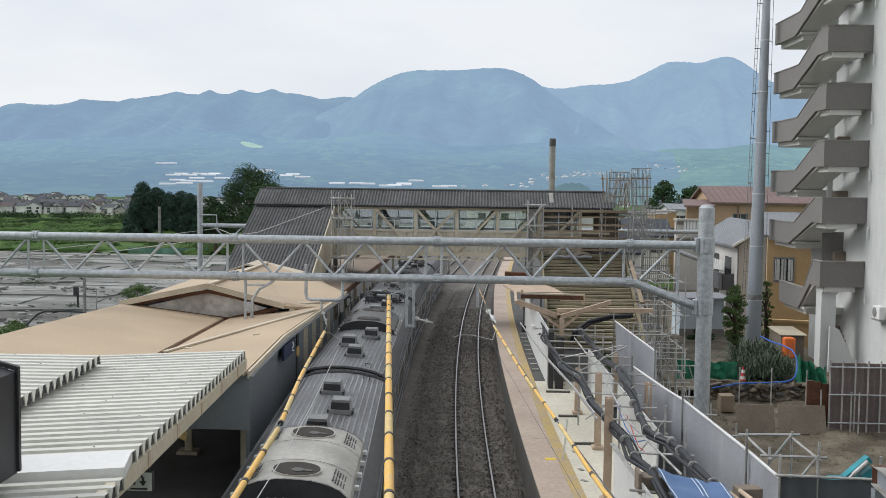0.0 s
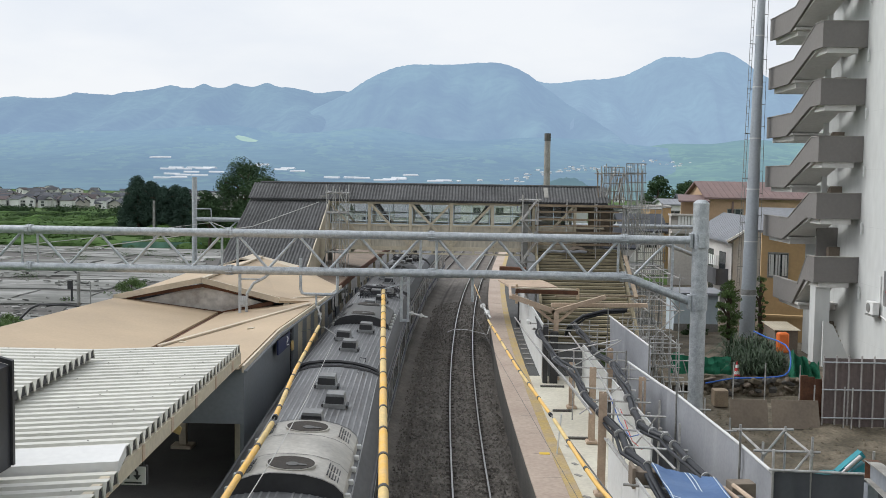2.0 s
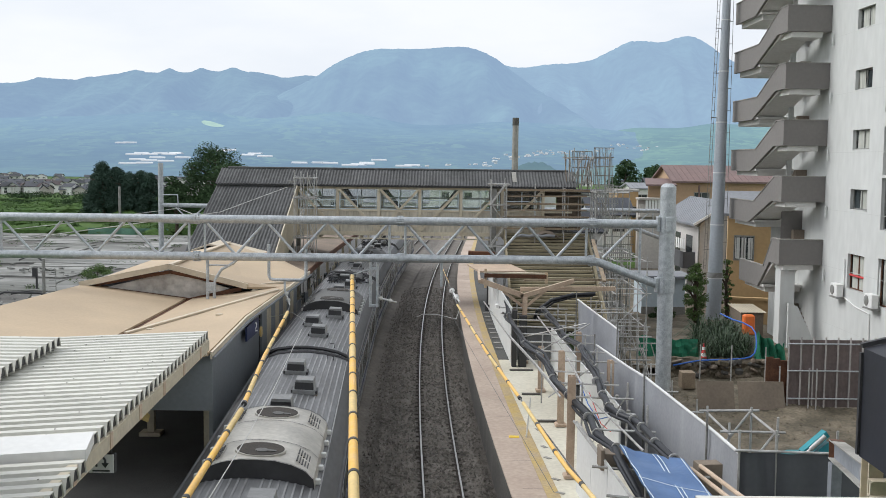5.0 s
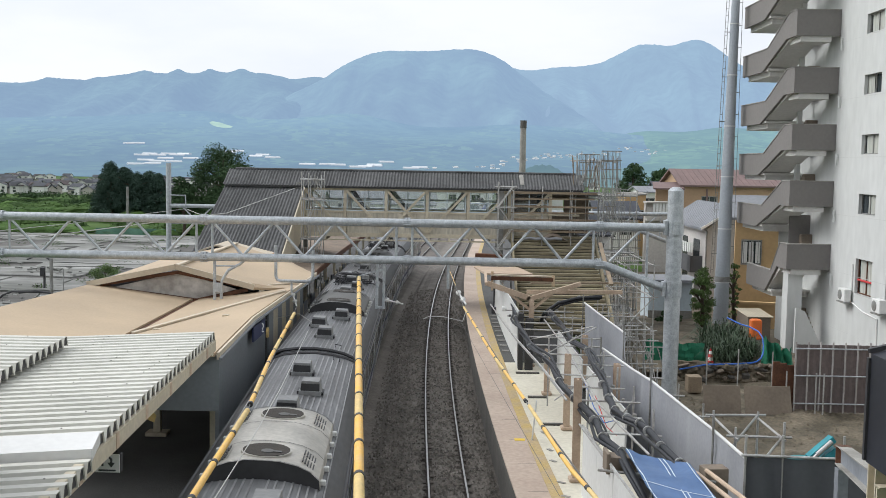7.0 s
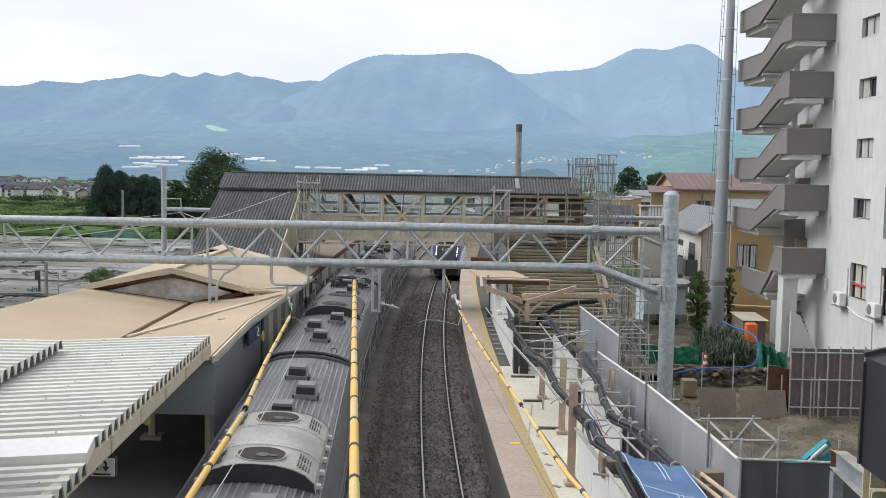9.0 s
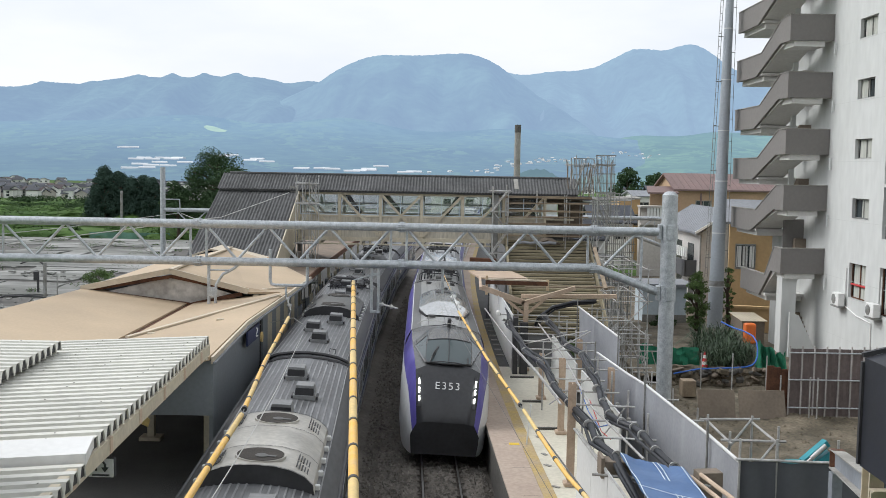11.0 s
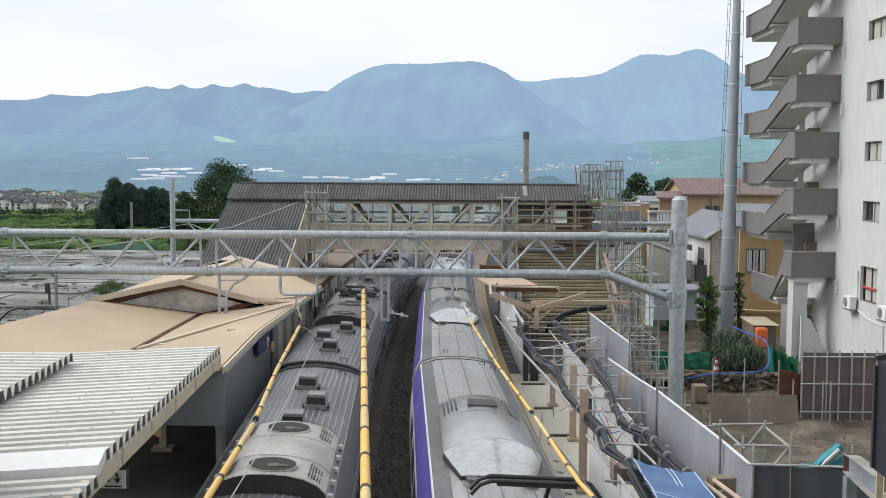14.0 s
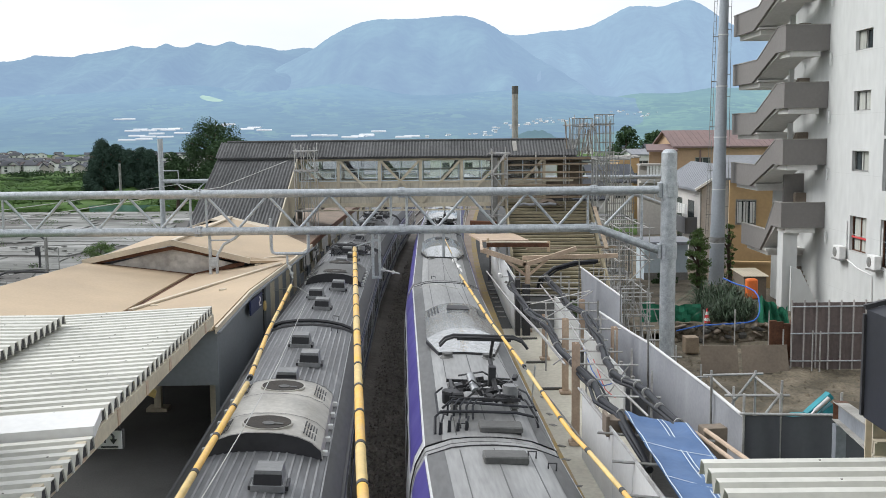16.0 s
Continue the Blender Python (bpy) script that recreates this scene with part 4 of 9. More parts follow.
# ---- corrugated white roofs in the foreground ----
def folded_roof(name, x0, x1, y0, y1, z, label, pitch=0.333, deep=0.19, skew=0.0, turn=0.0, tilt=0.0):
    """turn: how far the folds run away along y for each metre of x; tilt: the rise towards x1."""
    t = thing(name, label, "roof")
    g = Geo()
    n = round((y1 - y0) / pitch)
    ring0, ring1, und0, und1 = [], [], [], []
    for k in range(n):
        y = y0 + k * pitch
        for dy, dz in ((0.0, 0.0), (0.145, 0.0), (0.215, -deep), (0.255, -deep)):
            yy = y + dy * pitch / 0.333
            xe = x1 + skew * (yy - y0)
            ring0.append((x0, yy - turn * (xe - x0), z + dz - tilt * (xe - x0))), ring1.append((xe, yy, z + dz))
    low = lambda r: [(x, y, q - 0.012) for x, y, q in r]
    g.loft([ring0, ring1])
    g.loft([low(ring0), low(ring1)])
    g.loft([ring0, low(ring0)]), g.loft([ring1, low(ring1)])
    part("sheeting", g, "whiteroof", t, "white folded-plate steel sheeting")
    # black plates stand in for the shade inside the open fold ends
    g = Geo()
    for k in range(n):
        y = y0 + k * pitch
        xe = x1 + skew * (y - y0) - 0.03
        g.plate([(xe, y - 0.06, z - deep + 0.012), (xe, y + 0.002, z - 0.02), (xe, y + 0.143, z - 0.02), (xe, y + 0.205, z - deep + 0.012)], (-0.015, 0, 0))
    tagged(part("closure_strip", g, "black", t, "black plates standing in for shade under the folds"), kind="stuff")
    g, rnd = Geo(), random.Random(n)
    for k in range(0, n):
        for x in [x0 + 0.4 + 0.95 * i for i in range(int(abs(x1 - x0) / 0.95))]:
            if rnd.random() < 0.3:
                g.box((x, y0 + k * pitch + 0.06 - turn * (x1 - x), z + 0.006 - tilt * (x1 - x)), (0.02, 0.02, 0.012))
    part("fixings", g, "conc", t, "small bolt heads")
    return t


ROOF_Z = 5.2


def left_roofs():
    t = folded_roof("platform_roof", -9.6, -4.76, 14.2, 23.28, ROOF_Z, "white folded-plate platform roof with sawtooth edge", skew=-0.045, turn=0.22, tilt=0.018)
    # skewed so that its edge follows the line
    g = Geo()
    for x0, y0, x1, y1 in ((-4.62, 10.5, -5.16, 23.0),):
        g.beam((x0 - 0.02, y0, ROOF_Z - 0.31), (x1 - 0.02, y1, ROOF_Z - 0.31), 0.12, 0.24)
    part("edge_beam", g, "cream", t, "cream painted steel edge beam")
    for k in range(6):
        y = 13.2 + k * 1.75
        g = Geo()
        g.box((-4.62 - 0.0432 * (y - 10.5) + 0.045, y, ROOF_Z - 0.30), (0.02, 0.12, 0.24))
        part("bracket", g, "tanpaint", t)
    for y in (13.5, 18.0, 22.6):
        g = Geo()
        g.beam((-5.1, y, ROOF_Z - 0.34), (-12.5, y, ROOF_Z - 0.34), 0.14, 0.26)
        part("cross_beam", g, "cream", t, "cream cross beam under the sheeting")
    for y in (13.5, 18.0, 22.6):
        g = Geo()
        g.box((-10.6, y, (ROOF_Z - 0.47 + 1.05) / 2), (0.2, 0.2, ROOF_Z - 0.47 - 1.05))
        part("column", g, "cream", t)
    t = folded_roof("platform_roof", -8.2, -4.36, 8.4, 13.75, ROOF_Z - 0.17, "nearer white folded-plate roof, a step lower", skew=-0.06, turn=0.22, tilt=0.018)
    t2 = folded_roof("platform_roof", -14.5, -7.25, 13.0, 20.9, ROOF_Z + 0.21, "adjoining white folded-plate roof, a step higher", skew=-0.05)
    g = Geo()
    g.slab([(-8.2, 12.85, ROOF_Z - 0.12), (-4.68, 13.62, ROOF_Z - 0.06), (-4.76, 14.18, ROOF_Z + 0.03), (-8.2, 13.42, ROOF_Z - 0.03)], 0.16)
    solid("roof_flashing", g, "white", "flat white ridge flashing across the roof step", "flashing")
    t = folded_roof("platform_roof", 2.98, 9.5, 6.3, 11.95, ROOF_Z, "white folded-plate roof over the other platform stairs")
    for x, s in ((-5.88, -1), (5.56, 1)):
        w = thing("stair_cladding", "dark ribbed metal cladding of the stair housing", "wall")
        g = Geo()
        x2 = x + s * 6
        y = 13.05 if s < 0 else 13.5
        g.plate([(x, y, 5.2), (x2, y, 5.2), (x2, y, 8.1), (x, y, 6.52 if s < 0 else 6.64)], (0, -4.5, 0))
        part("panel", g, "cladblack", w, "black flat metal panel")
        for k in range(34):
            g = Geo()
            h = (6.5 if s < 0 else 6.62) + 0.26 * 0.17 * k
            g.box((x + s * (0.09 + 0.17 * k), y + 0.012, (5.22 + h) / 2), (0.05, 0.03, h - 5.22))
            part("rib", g, "cladblack", w)
        g = Geo()
        g.beam((x - s * 0.02, y + 0.03, 6.55 if s < 0 else 6.67), (x2, y + 0.03, 8.14), 0.07, 0.06)
        g.box((x - s * 0.01, y + 0.02, 5.9), (0.05, 0.06, 1.36))
        part("edge_trim", g, "black", w, "black edge trim")


left_roofs()


# ---- station building with tan roofs ----
def tan_roofs():
    t = thing("station_canopy", "tan metal canopy roofs with a glazed gable between them", "canopy")
    vx, vz, mx = -8.95, 4.0, -6.9
    # nearer butterfly roof
    g = Geo()
    g.slab([(-13.4, 27.0, 4.62), (vx - 0.12, 22.5, vz + 0.06), (vx - 0.12, 37.3, vz + 0.06), (-12.7, 37.3, 4.52)], 0.09)
    part("roof_plane", g, "tanroof", t, "tan roof plane sloping to the valley gutter")
    g = Geo()
    g.slab([(vx + 0.12, 22.5, vz + 0.06), (-5.42, 24.2, 4.5), (-5.66, 30.0, 4.5), (-5.5, 37.3, 4.5), (vx + 0.12, 37.3, vz + 0.06)], 0.09)
    part("roof_plane", g, "tanroof", t, "tan roof plane along the platform edge")
    g = Geo()
    g.span((vx - 0.12, 22.5, vz - 0.08), (vx + 0.12, 37.25, vz + 0.0))
    part("valley_gutter", g, "rust", t, "brown valley gutter")
    g = Geo()
    g.beam((vx + 0.1, 29.2, 4.1), (-5.62, 36.0, 4.53), 0.14, 0.05)
    g.beam((-6.95, 37.3, 4.50), (-5.52, 38.6, 4.52), 0.12, 0.06)
    part("seam_trim", g, "tantrim", t, "pale seam trim")
    # farther gable roof
    g = Geo()
    ap = (-9.62, 36.9, 5.2)
    g.slab([(-12.75, 36.9, 4.52), ap, (-9.62, 47.5, 5.2), (-12.9, 47.5, 4.5)], 0.09)
    part("roof_plane", g, "tanroof", t)
    g = Geo()
    g.slab([ap, (-6.9, 36.9, 4.52), (-5.5, 37.4, 4.46), (-5.45, 42.5, 4.46), (-7.2, 47.5, 4.46), (-9.62, 47.5, 5.2)], 0.09)
    part("roof_plane", g, "tanroof", t)
    g = Geo()
    g.beam((-12.8, 36.86, 4.53), (ap[0], 36.86, 5.21), 0.10, 0.2), g.beam((ap[0], 36.86, 5.21), (-6.85, 36.86, 4.53), 0.10, 0.2)
    part("barge_board", g, "tantrim", t, "pale barge boards of the gable")
    g = Geo()
    g.plate([(-11.9, 37.10, 4.42), (ap[0], 37.10, 4.98), (-7.5, 37.10, 4.42), (vx, 37.10, 4.02)], (0, 0.06, 0))
    part("gable_panel", g, "gablepane", t, "clouded pale panel in the gable")
    g = Geo()
    g.beam((-12.5, 37.05, 4.42), (vx, 37.05, 3.99), 0.12, 0.14), g.beam((vx, 37.05, 3.99), (-7.1, 37.05, 4.42), 0.12, 0.14)
    g.beam((-12.4, 37.02, 4.5), (ap[0], 37.02, 5.0), 0.10, 0.12), g.beam((ap[0], 37.02, 5.0), (-7.0, 37.02, 4.5), 0.10, 0.12)
    part("gable_frame", g, "rust", t, "dark brown gable frame")
    g = Geo()
    g.beam((ap[0], 36.9, 5.25), (-9.62, 47.5, 5.25), 0.16, 0.07)
    part("ridge_cap", g, "tantrim", t, "pale ridge cap")
    # fascia along the platform
    pts = [(-5.40, 24.2), (-5.64, 30.0), (-5.48, 37.3), (-5.40, 42.5)]
    for (xa, ya), (xb, yb) in zip(pts, pts[1:]):
        g = Geo()
        g.beam((xa + 0.06, ya, 4.42), (xb + 0.06, yb, 4.42), 0.06, 0.17)
        part("fascia", g, "tantrim", t, "pale narrow eaves fascia")
        g = Geo()
        g.beam((xa + 0.12, ya, 4.36), (xb + 0.12, yb, 4.36), 0.08, 0.05)
        part("gutter", g, "greypanel", t, "grey eaves gutter")
    # small second gable behind
    g = Geo()
    g.slab([(-12.2, 49, 4.6), (-10.9, 49, 5.05), (-10.9, 54, 5.05), (-12.2, 54, 4.6)], 0.08)
    g.slab([(-10.9, 49, 5.05), (-8.4, 49, 4.6), (-8.4, 54, 4.6), (-10.9, 54, 5.05)], 0.08)
    part("rear_gable", g, "tantrim", t, "small pale gable roof behind")
    for y in (26.5, 31.0, 37.0, 43.0):
        g = Geo()
        g.box((-5.95 if y < 30 else -6.6, y, 2.7), (0.18, 0.18, 3.4))
        part("column", g, "cream", t)
    # walls below
    w = thing("station_wall", "grey panelled station wall under the canopy", "wall", kind="structure")
    g = Geo()
    g.span((-7.6, 24.3, 3.08), (-5.34, 24.4, 4.38))
    part("panel", g, "greypanel", w, "pale grey hanging panel facing the near bridge")
    g = Geo()
    g.plate([(-5.55, 25.3, 1.05), (-5.85, 33.5, 1.05), (-5.85, 33.5, 4.2), (-5.55, 25.3, 4.2)], (-0.1, 0, 0))
    part("panel", g, "greypanel", w, "grey wall panel along the platform")
    g = Geo()
    g.span((-13.5, 24.6, 1.05), (-13.3, 48, 4.3)), g.span((-13.3, 44.0, 1.05), (-7.0, 44.2, 4.2))
    part("rear_wall", g, "darkwall", w, "shaded rear wall")
    for k in range(9):
        g = Geo()
        y = 34.3 + 1.1 * k
        g.box((at(y, -5.78, 0).x, y, 2.6), (0.07, 0.9, 3.0))
        part("fence_panel", g, "cream" if k % 2 else "greypanel", w)
    s = thing("platform_sign", "dark blue platform number sign under the eave", "sign")
    g = Geo()
    g.box((-5.56, 30.7, 4.0), (0.05, 1.9, 0.42))
    part("board", g, "navy", s, "dark blue board")
    txt = bpy.data.curves.new("numeral", "FONT")
    txt.body, txt.size, txt.align_x, txt.align_y, txt.extrude = "2", 0.42, "CENTER", "CENTER", 0.004
    txt.materials.append(M["white"])
    ob = new("numeral", txt)
    ob.parent = s
    ob.matrix_basis = pose(-5.53, 31.1, 3.99, 90, 0, 60)
    g = Geo()
    g.tube([(-5.58, 32.2, 3.68), (-5.53, 32.2, 3.68)], 0.16, 20)
    solid("round_sign", g, "paleyellow", "small round yellow sign on the wall", "sign", smooth=True)
    # hanging direction sign below the near roof
    s = thing("direction_sign", "small white hanging sign with a black return arrow", "sign")
    g = Geo()
    g.box((-5.11, 15.6, 4.38), (0.40, 0.10, 0.31), ch=0.015)
    part("case", g, "black", s, "black sign case")
    g = Geo()
    g.box((-5.11, 15.54, 4.38), (0.37, 0.03, 0.28))
    part("face", g, "white", s, "white sign face")
    g = Geo()
    cx, cz = -5.10, 4.41
    g.tube([(cx - 0.08, 15.52, cz - 0.07), (cx - 0.08, 15.52, cz + 0.03), (cx - 0.045, 15.52, cz + 0.075), (cx + 0.02, 15.52, cz + 0.075), (cx + 0.055, 15.52, cz + 0.03),
            (cx + 0.055, 15.52, cz - 0.02)], 0.018, 6)
    g.plate([(cx, 15.52, cz - 0.015), (cx + 0.11, 15.52, cz - 0.015), (cx + 0.055, 15.52, cz - 0.09)], (0, -0.015, 0))
    part("arrow", g, "black", s, "black bent arrow")
    g = Geo()
    g.box((-5.11, 15.52, 4.275), (0.26, 0.02, 0.022))
    part("lettering_bar", g, "black", s, "small unreadable lettering")
    g = Geo()
    for x in (-5.24, -4.98):
        g.tube([(x, 15.6, 4.53), (x, 15.6, 4.90)], 0.014, 6)
    part("hangers", g, "black", s)
    g = Geo()
    g.plate([(-5.80, 20.0, 4.18), (-5.62, 20.0, 4.02), (-5.66, 20.0, 3.88), (-5.82, 20.0, 3.95)], (0, 0.03, 0))
    g.box((-5.84, 20.0, 4.5), (0.03, 0.03, 0.9))
    solid("warning_plate", g, "paleyellow", "small yellow warning plate hung under the roof", "sign", smooth=True)
    g = Geo()
    g.box((-8.3, 29.7, 2.6), (0.2, 0.2, 3.1)), g.box((-8.3, 29.7, 1.1), (0.6, 0.5, 0.1))
    solid("canopy_post", g, "cream", "cream canopy post on the shaded platform", "post")


tan_roofs()


# ---- covered footbridge over the far end ----
def corrugated(x0, x1, y0, z0, y1, z1, pitch=0.13, amp=0.025):
    """Sheeting between a lower edge (y0, z0) and an upper edge (y1, z1), corrugations running down the slope."""
    n = int((x1 - x0) / pitch * 4)
    a, b, c, d = [], [], [], []
    for i in range(n + 1):
        x = x0 + (x1 - x0) * i / n
        w = amp * math.sin(2 * math.pi * (x - x0) / pitch)
        a.append((x, y0, z0 + w)), b.append((x, y1, z1 + w))
        c.append((x, y0, z0 + w - 0.03)), d.append((x, y1, z1 + w - 0.03))
    g = Geo()
    g.loft([a, b, d, c, a])
    return g


def footbridge():
    t = thing("covered_footbridge", "old covered footbridge with cream steel truss and weathered corrugated roof", "footbridge")
    YN, YF = 58.0, 60.8
    g = corrugated(-12.45, 7.55, YN - 0.35, 7.72, (YN + YF) / 2, 8.55, 0.17, 0.03)
    part("roof_sheet", g, "slate", t, "weathered grey corrugated roof sheets")
    g = corrugated(-12.0, 7.2, YF + 0.35, 7.72, (YN + YF) / 2, 8.55, 0.22, 0.03)
    part("roof_sheet", g, "slate", t)
    g = Geo()
    g.tube([(-12.1, (YN + YF) / 2, 8.57), (7.2, (YN + YF) / 2, 8.57)], 0.07, 8)
    part("ridge_cap", g, "slate", t)
    g = Geo()
    g.slab([(3.98, YN + 0.1, 7.97), (4.22, YN + 0.1, 7.97), (4.22, YN + 1.2, 8.50), (3.98, YN + 1.2, 8.50)], 0.02)
    part("patch", g, "conc", t, "pale patch on the roof")
    for side, y in (("near", YN), ("far", YF)):
        for z, h in ((7.55, 0.16), (6.30, 0.10), (5.62, 0.14), (5.02, 0.22)):
            g = Geo()
            g.span((-8.2, y - 0.07, z - h / 2), (7.3, y + 0.07, z + h / 2))
            part("chord", g, "cream", t, "cream steel chord")
        for k in range(7):
            x = -8.0 + 2.28 * k
            g = Geo()
            g.span((x - 0.08, y - 0.11, 5.0), (x + 0.08, y + 0.11, 7.6))
            part("upright", g, "cream", t)
            if k < 6:
                g = Geo()
                a, b = (7.5, 5.2) if k < 3 else (5.2, 7.5)
                g.beam((x + 0.05, y - 0.15, a), (x + 2.23, y - 0.15, b), 0.08, 0.13)
                part("diagonal", g, "cream", t)
                if k == 2:
                    g = Geo()
                    g.beam((x + 0.05, y - 0.19, 5.2), (x + 2.23, y - 0.19, 7.5), 0.08, 0.13)
                    part("diagonal", g, "cream", t)
                g = Geo()
                g.span((x + 0.1, y - 0.03, 5.65), (x + 2.18, y + 0.03, 6.28))
                part("parapet_panel", g, "creamsheet", t, "cream sheet-metal parapet panel")
                g = Geo()
                for q in (0.1, 1.1, 2.12):
                    g.span((x + q - 0.025, y - 0.04, 6.35), (x + q + 0.025, y + 0.04, 7.45))
                g.span((x + 0.1, y - 0.035, 6.35), (x + 2.18, y + 0.035, 6.40)), g.span((x + 0.1, y - 0.03, 6.86), (x + 2.18, y + 0.03, 6.90))
                part("window_frame", g, "paleblue", t, "pale green-grey window frame")
                g = Geo()
                g.span((x + 0.1, y - 0.006, 6.36), (x + 2.18, y + 0.006, 7.46))
                pane = part("pane", g, "pane", t, "window pane with a thin white film")
                pane.visible_shadow = False
                g = Geo()
                g.span((x + 0.1, y - 0.03, 5.10), (x + 2.18, y + 0.03, 5.55))
                part("lower_panel", g, "creamsheet", t, "stained cream sheet below the chord")
    # black band along the underside of the near roof edge
    g = Geo()
    g.span((-12.3, YN - 0.30, 7.60), (7.45, YN - 0.22, 7.72))
    part("eaves_board", g, "black", t, "dark band under the roof edge")
    g = Geo()
    g.span((-12.2, YN, 5.05), (7.4, YF, 5.2))
    part("deck", g, "concdark", t, "bridge deck")
    for k in range(14):
        g = Geo()
        g.span((-8 + k * 1.15, YN - 0.1, 4.72), (-7.9 + k * 1.15, YF, 4.95))
        part("floor_beam", g, "cream", t, "cream floor beam")
    g = Geo()
    g.span((-8.2, YN - 0.12, 4.70), (3.2, YN - 0.02, 4.78))
    part("edge_angle", g, "cream", t)
    for x in (-8.3, 2.95):
        g = Geo()
        g.span((x - 0.14, YN - 0.25, 1.0), (x + 0.14, YN - 0.05, 7.9))
        part("support", g, "galvold", t, "grey steel support")
        g = Geo()
        g.span((x - 0.14, YF, 1.0), (x + 0.14, YF + 0.2, 7.6))
        part("support", g, "galvold", t)
    for a, b in ((-5.55, -4.75), (-3.3, -2.3), (0.15, 1.0)):
        g = Geo()
        g.beam((a, YF - 0.5, 7.5 if a < 0 else 6.3), (b, YF - 0.5, 6.3 if a < 0 else 7.5), 0.12, 0.24)
        part("inner_brace", g, "black", t, "dark brace inside the bridge")
    g = Geo()
    g.tube([(-8.0, YF - 0.6, 6.95), (3.0, YF - 0.6, 6.95)], 0.04, 6)
    part("handrail", g, "hoard", t, "pale handrail inside the bridge", True)
    # closed back of the open stair head
    for x0, x1, z0, z1, m in ((3.3, 5.05, 5.2, 7.5, "board"), (5.05, 5.3, 5.2, 7.5, "black"), (5.3, 6.6, 5.2, 6.35, "board"), (5.3, 6.6, 7.15, 7.5, "board"), (6.6, 8.0, 5.2, 7.5, "board")):
        g = Geo()
        g.span((x0, YN + 1.6, z0), (x1, YN + 1.7, z1))
        part("back_panel", g, m, t, "brown boarded back wall")
    g = Geo()
    g.span((3.3, YN - 0.1, 7.42), (8.3, YN + 1.7, 7.48))
    part("soffit", g, "concdark", t, "dark underside of the roof end")
    # roofed stair down to the left platform
    g = corrugated(-12.4, -7.95, 49.4, 4.15, YN - 0.1, 7.62, 0.17, 0.03)
    part("stair_roof", g, "slate", t, "grey corrugated roof over the stairs")
    g = Geo()
    g.plate([(-8.0, 49.6, 3.1), (-8.0, YN, 5.1), (-8.0, YN, 7.55), (-8.0, 49.6, 4.1)], (0.06, 0, 0))
    part("stair_side", g, "cream", t, "cream stair side wall")
    g = Geo()
    g.plate([(-12.3, 49.6, 1.05), (-12.3, YN, 1.05), (-12.3, YN, 7.55), (-12.3, 49.6, 4.1)], (-0.06, 0, 0))
    part("stair_side", g, "cream", t, "cream stair side wall")
    g = Geo()
    g.beam((-7.94, 49.3, 4.15), (-7.94, YN, 7.64), 0.06, 0.22)
    part("barge_board", g, "cream", t)
    g = Geo()
    for k in range(26):
        g = Geo()
        g.span((-12.2, 49.6 + k * 0.31, 1.05), (-8.1, 49.91 + k * 0.31, 1.22 + k * 0.155))
        part("step", g, "concdark", t)
    # stair down to the right platform, stripped of its roof
    n = 27
    for k in range(n):
        g = Geo()
        y, z = YN - 0.2 - k * 0.30, 5.3 - (k + 1) * 4.2 / n
        g.span((3.55, y - 0.30, z - 0.125), (8.0, y + 0.02, z), ch=0.012)
        part("step", g, "stair", t, "olive concrete step" if k == 0 else "")
    # dark plate added so that the gaps between the treads read dark
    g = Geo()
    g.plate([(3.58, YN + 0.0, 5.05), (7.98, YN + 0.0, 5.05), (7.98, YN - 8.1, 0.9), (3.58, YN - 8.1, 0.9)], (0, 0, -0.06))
    part("stair_back", g, "concdark", t, "dark plate added behind the treads")
    for x in (3.5, 8.05):
        g = Geo()
        g.plate([(x, YN - 0.2, 4.9), (x, YN - 8.5, 0.85), (x, YN - 8.5, 1.4), (x, YN - 0.2, 5.5)], (0.08, 0, 0))
        part("stringer", g, "stair", t)


footbridge()


# ---- far canopy of the left platform ----
def far_canopy():
    t = thing("platform_canopy", "old brown platform canopy running under the footbridge", "canopy")
    g = Geo()
    g.loft(ribbon([(-5.95, 3.75), (-7.9, 4.05), (-9.6, 3.8), (-9.6, 3.7), (-7.9, 3.93), (-5.95, 3.65)], 48.2, 96), closed=True, cap=True)
    part("roof", g, "timber2", t, "faded brown roof")
    g = Geo()
    g.loft(ribbon([(-5.93, 3.78), (-5.93, 3.5), (-5.99, 3.5), (-5.99, 3.78)], 48.2, 96), closed=True, cap=True)
    part("fascia", g, "rust", t, "dark brown fascia board")
    for k in range(11):
        y = 49 + 4.4 * k
        p = at(y, -6.9, 2.35)
        g = Geo()
        g.box(p, (0.16, 0.16, 2.7))
        part("post", g, "cream", t)
        g = Geo()
        g.beam(at(y, -6.0, 3.55), at(y, -9.4, 3.62), 0.12, 0.16)
        part("rafter", g, "rust", t)
    for k in range(26):
        y = 36.5 + 1.5 * k
        f = at(y, -6.35 - 0.0 * k, 0)
        g = Geo()
        g.span((f.x - 0.03, y, 1.05), (f.x + 0.03, y + 0.08, 2.5))
        g.span((f.x - 0.02, y, 1.5), (f.x + 0.02, y + 1.42, 2.4)) if k % 3 else None
        part("screen_panel", g, "cream" if k % 2 else "greypanel", t)
    g = Geo()
    g.span((-10.9, 48.6, 4.1), (-8.3, 50.4, 4.6))
    part("brick_end", g, "orange", t, "brown end board")


far_canopy()


# ---- standing train ----
CANT = 0.05


def car_pose(y, lat):
    p = at(y, lat, 0.0)
    return pose(p.x, p.y, p.z, 0, 0, -math.degrees(heading(y))) @ pose(0, 0, 0, 0, math.degrees(CANT), 0)


def mirror(half):
    return [(-x, z) for x, z in reversed(half) if x > 1e-6] + half


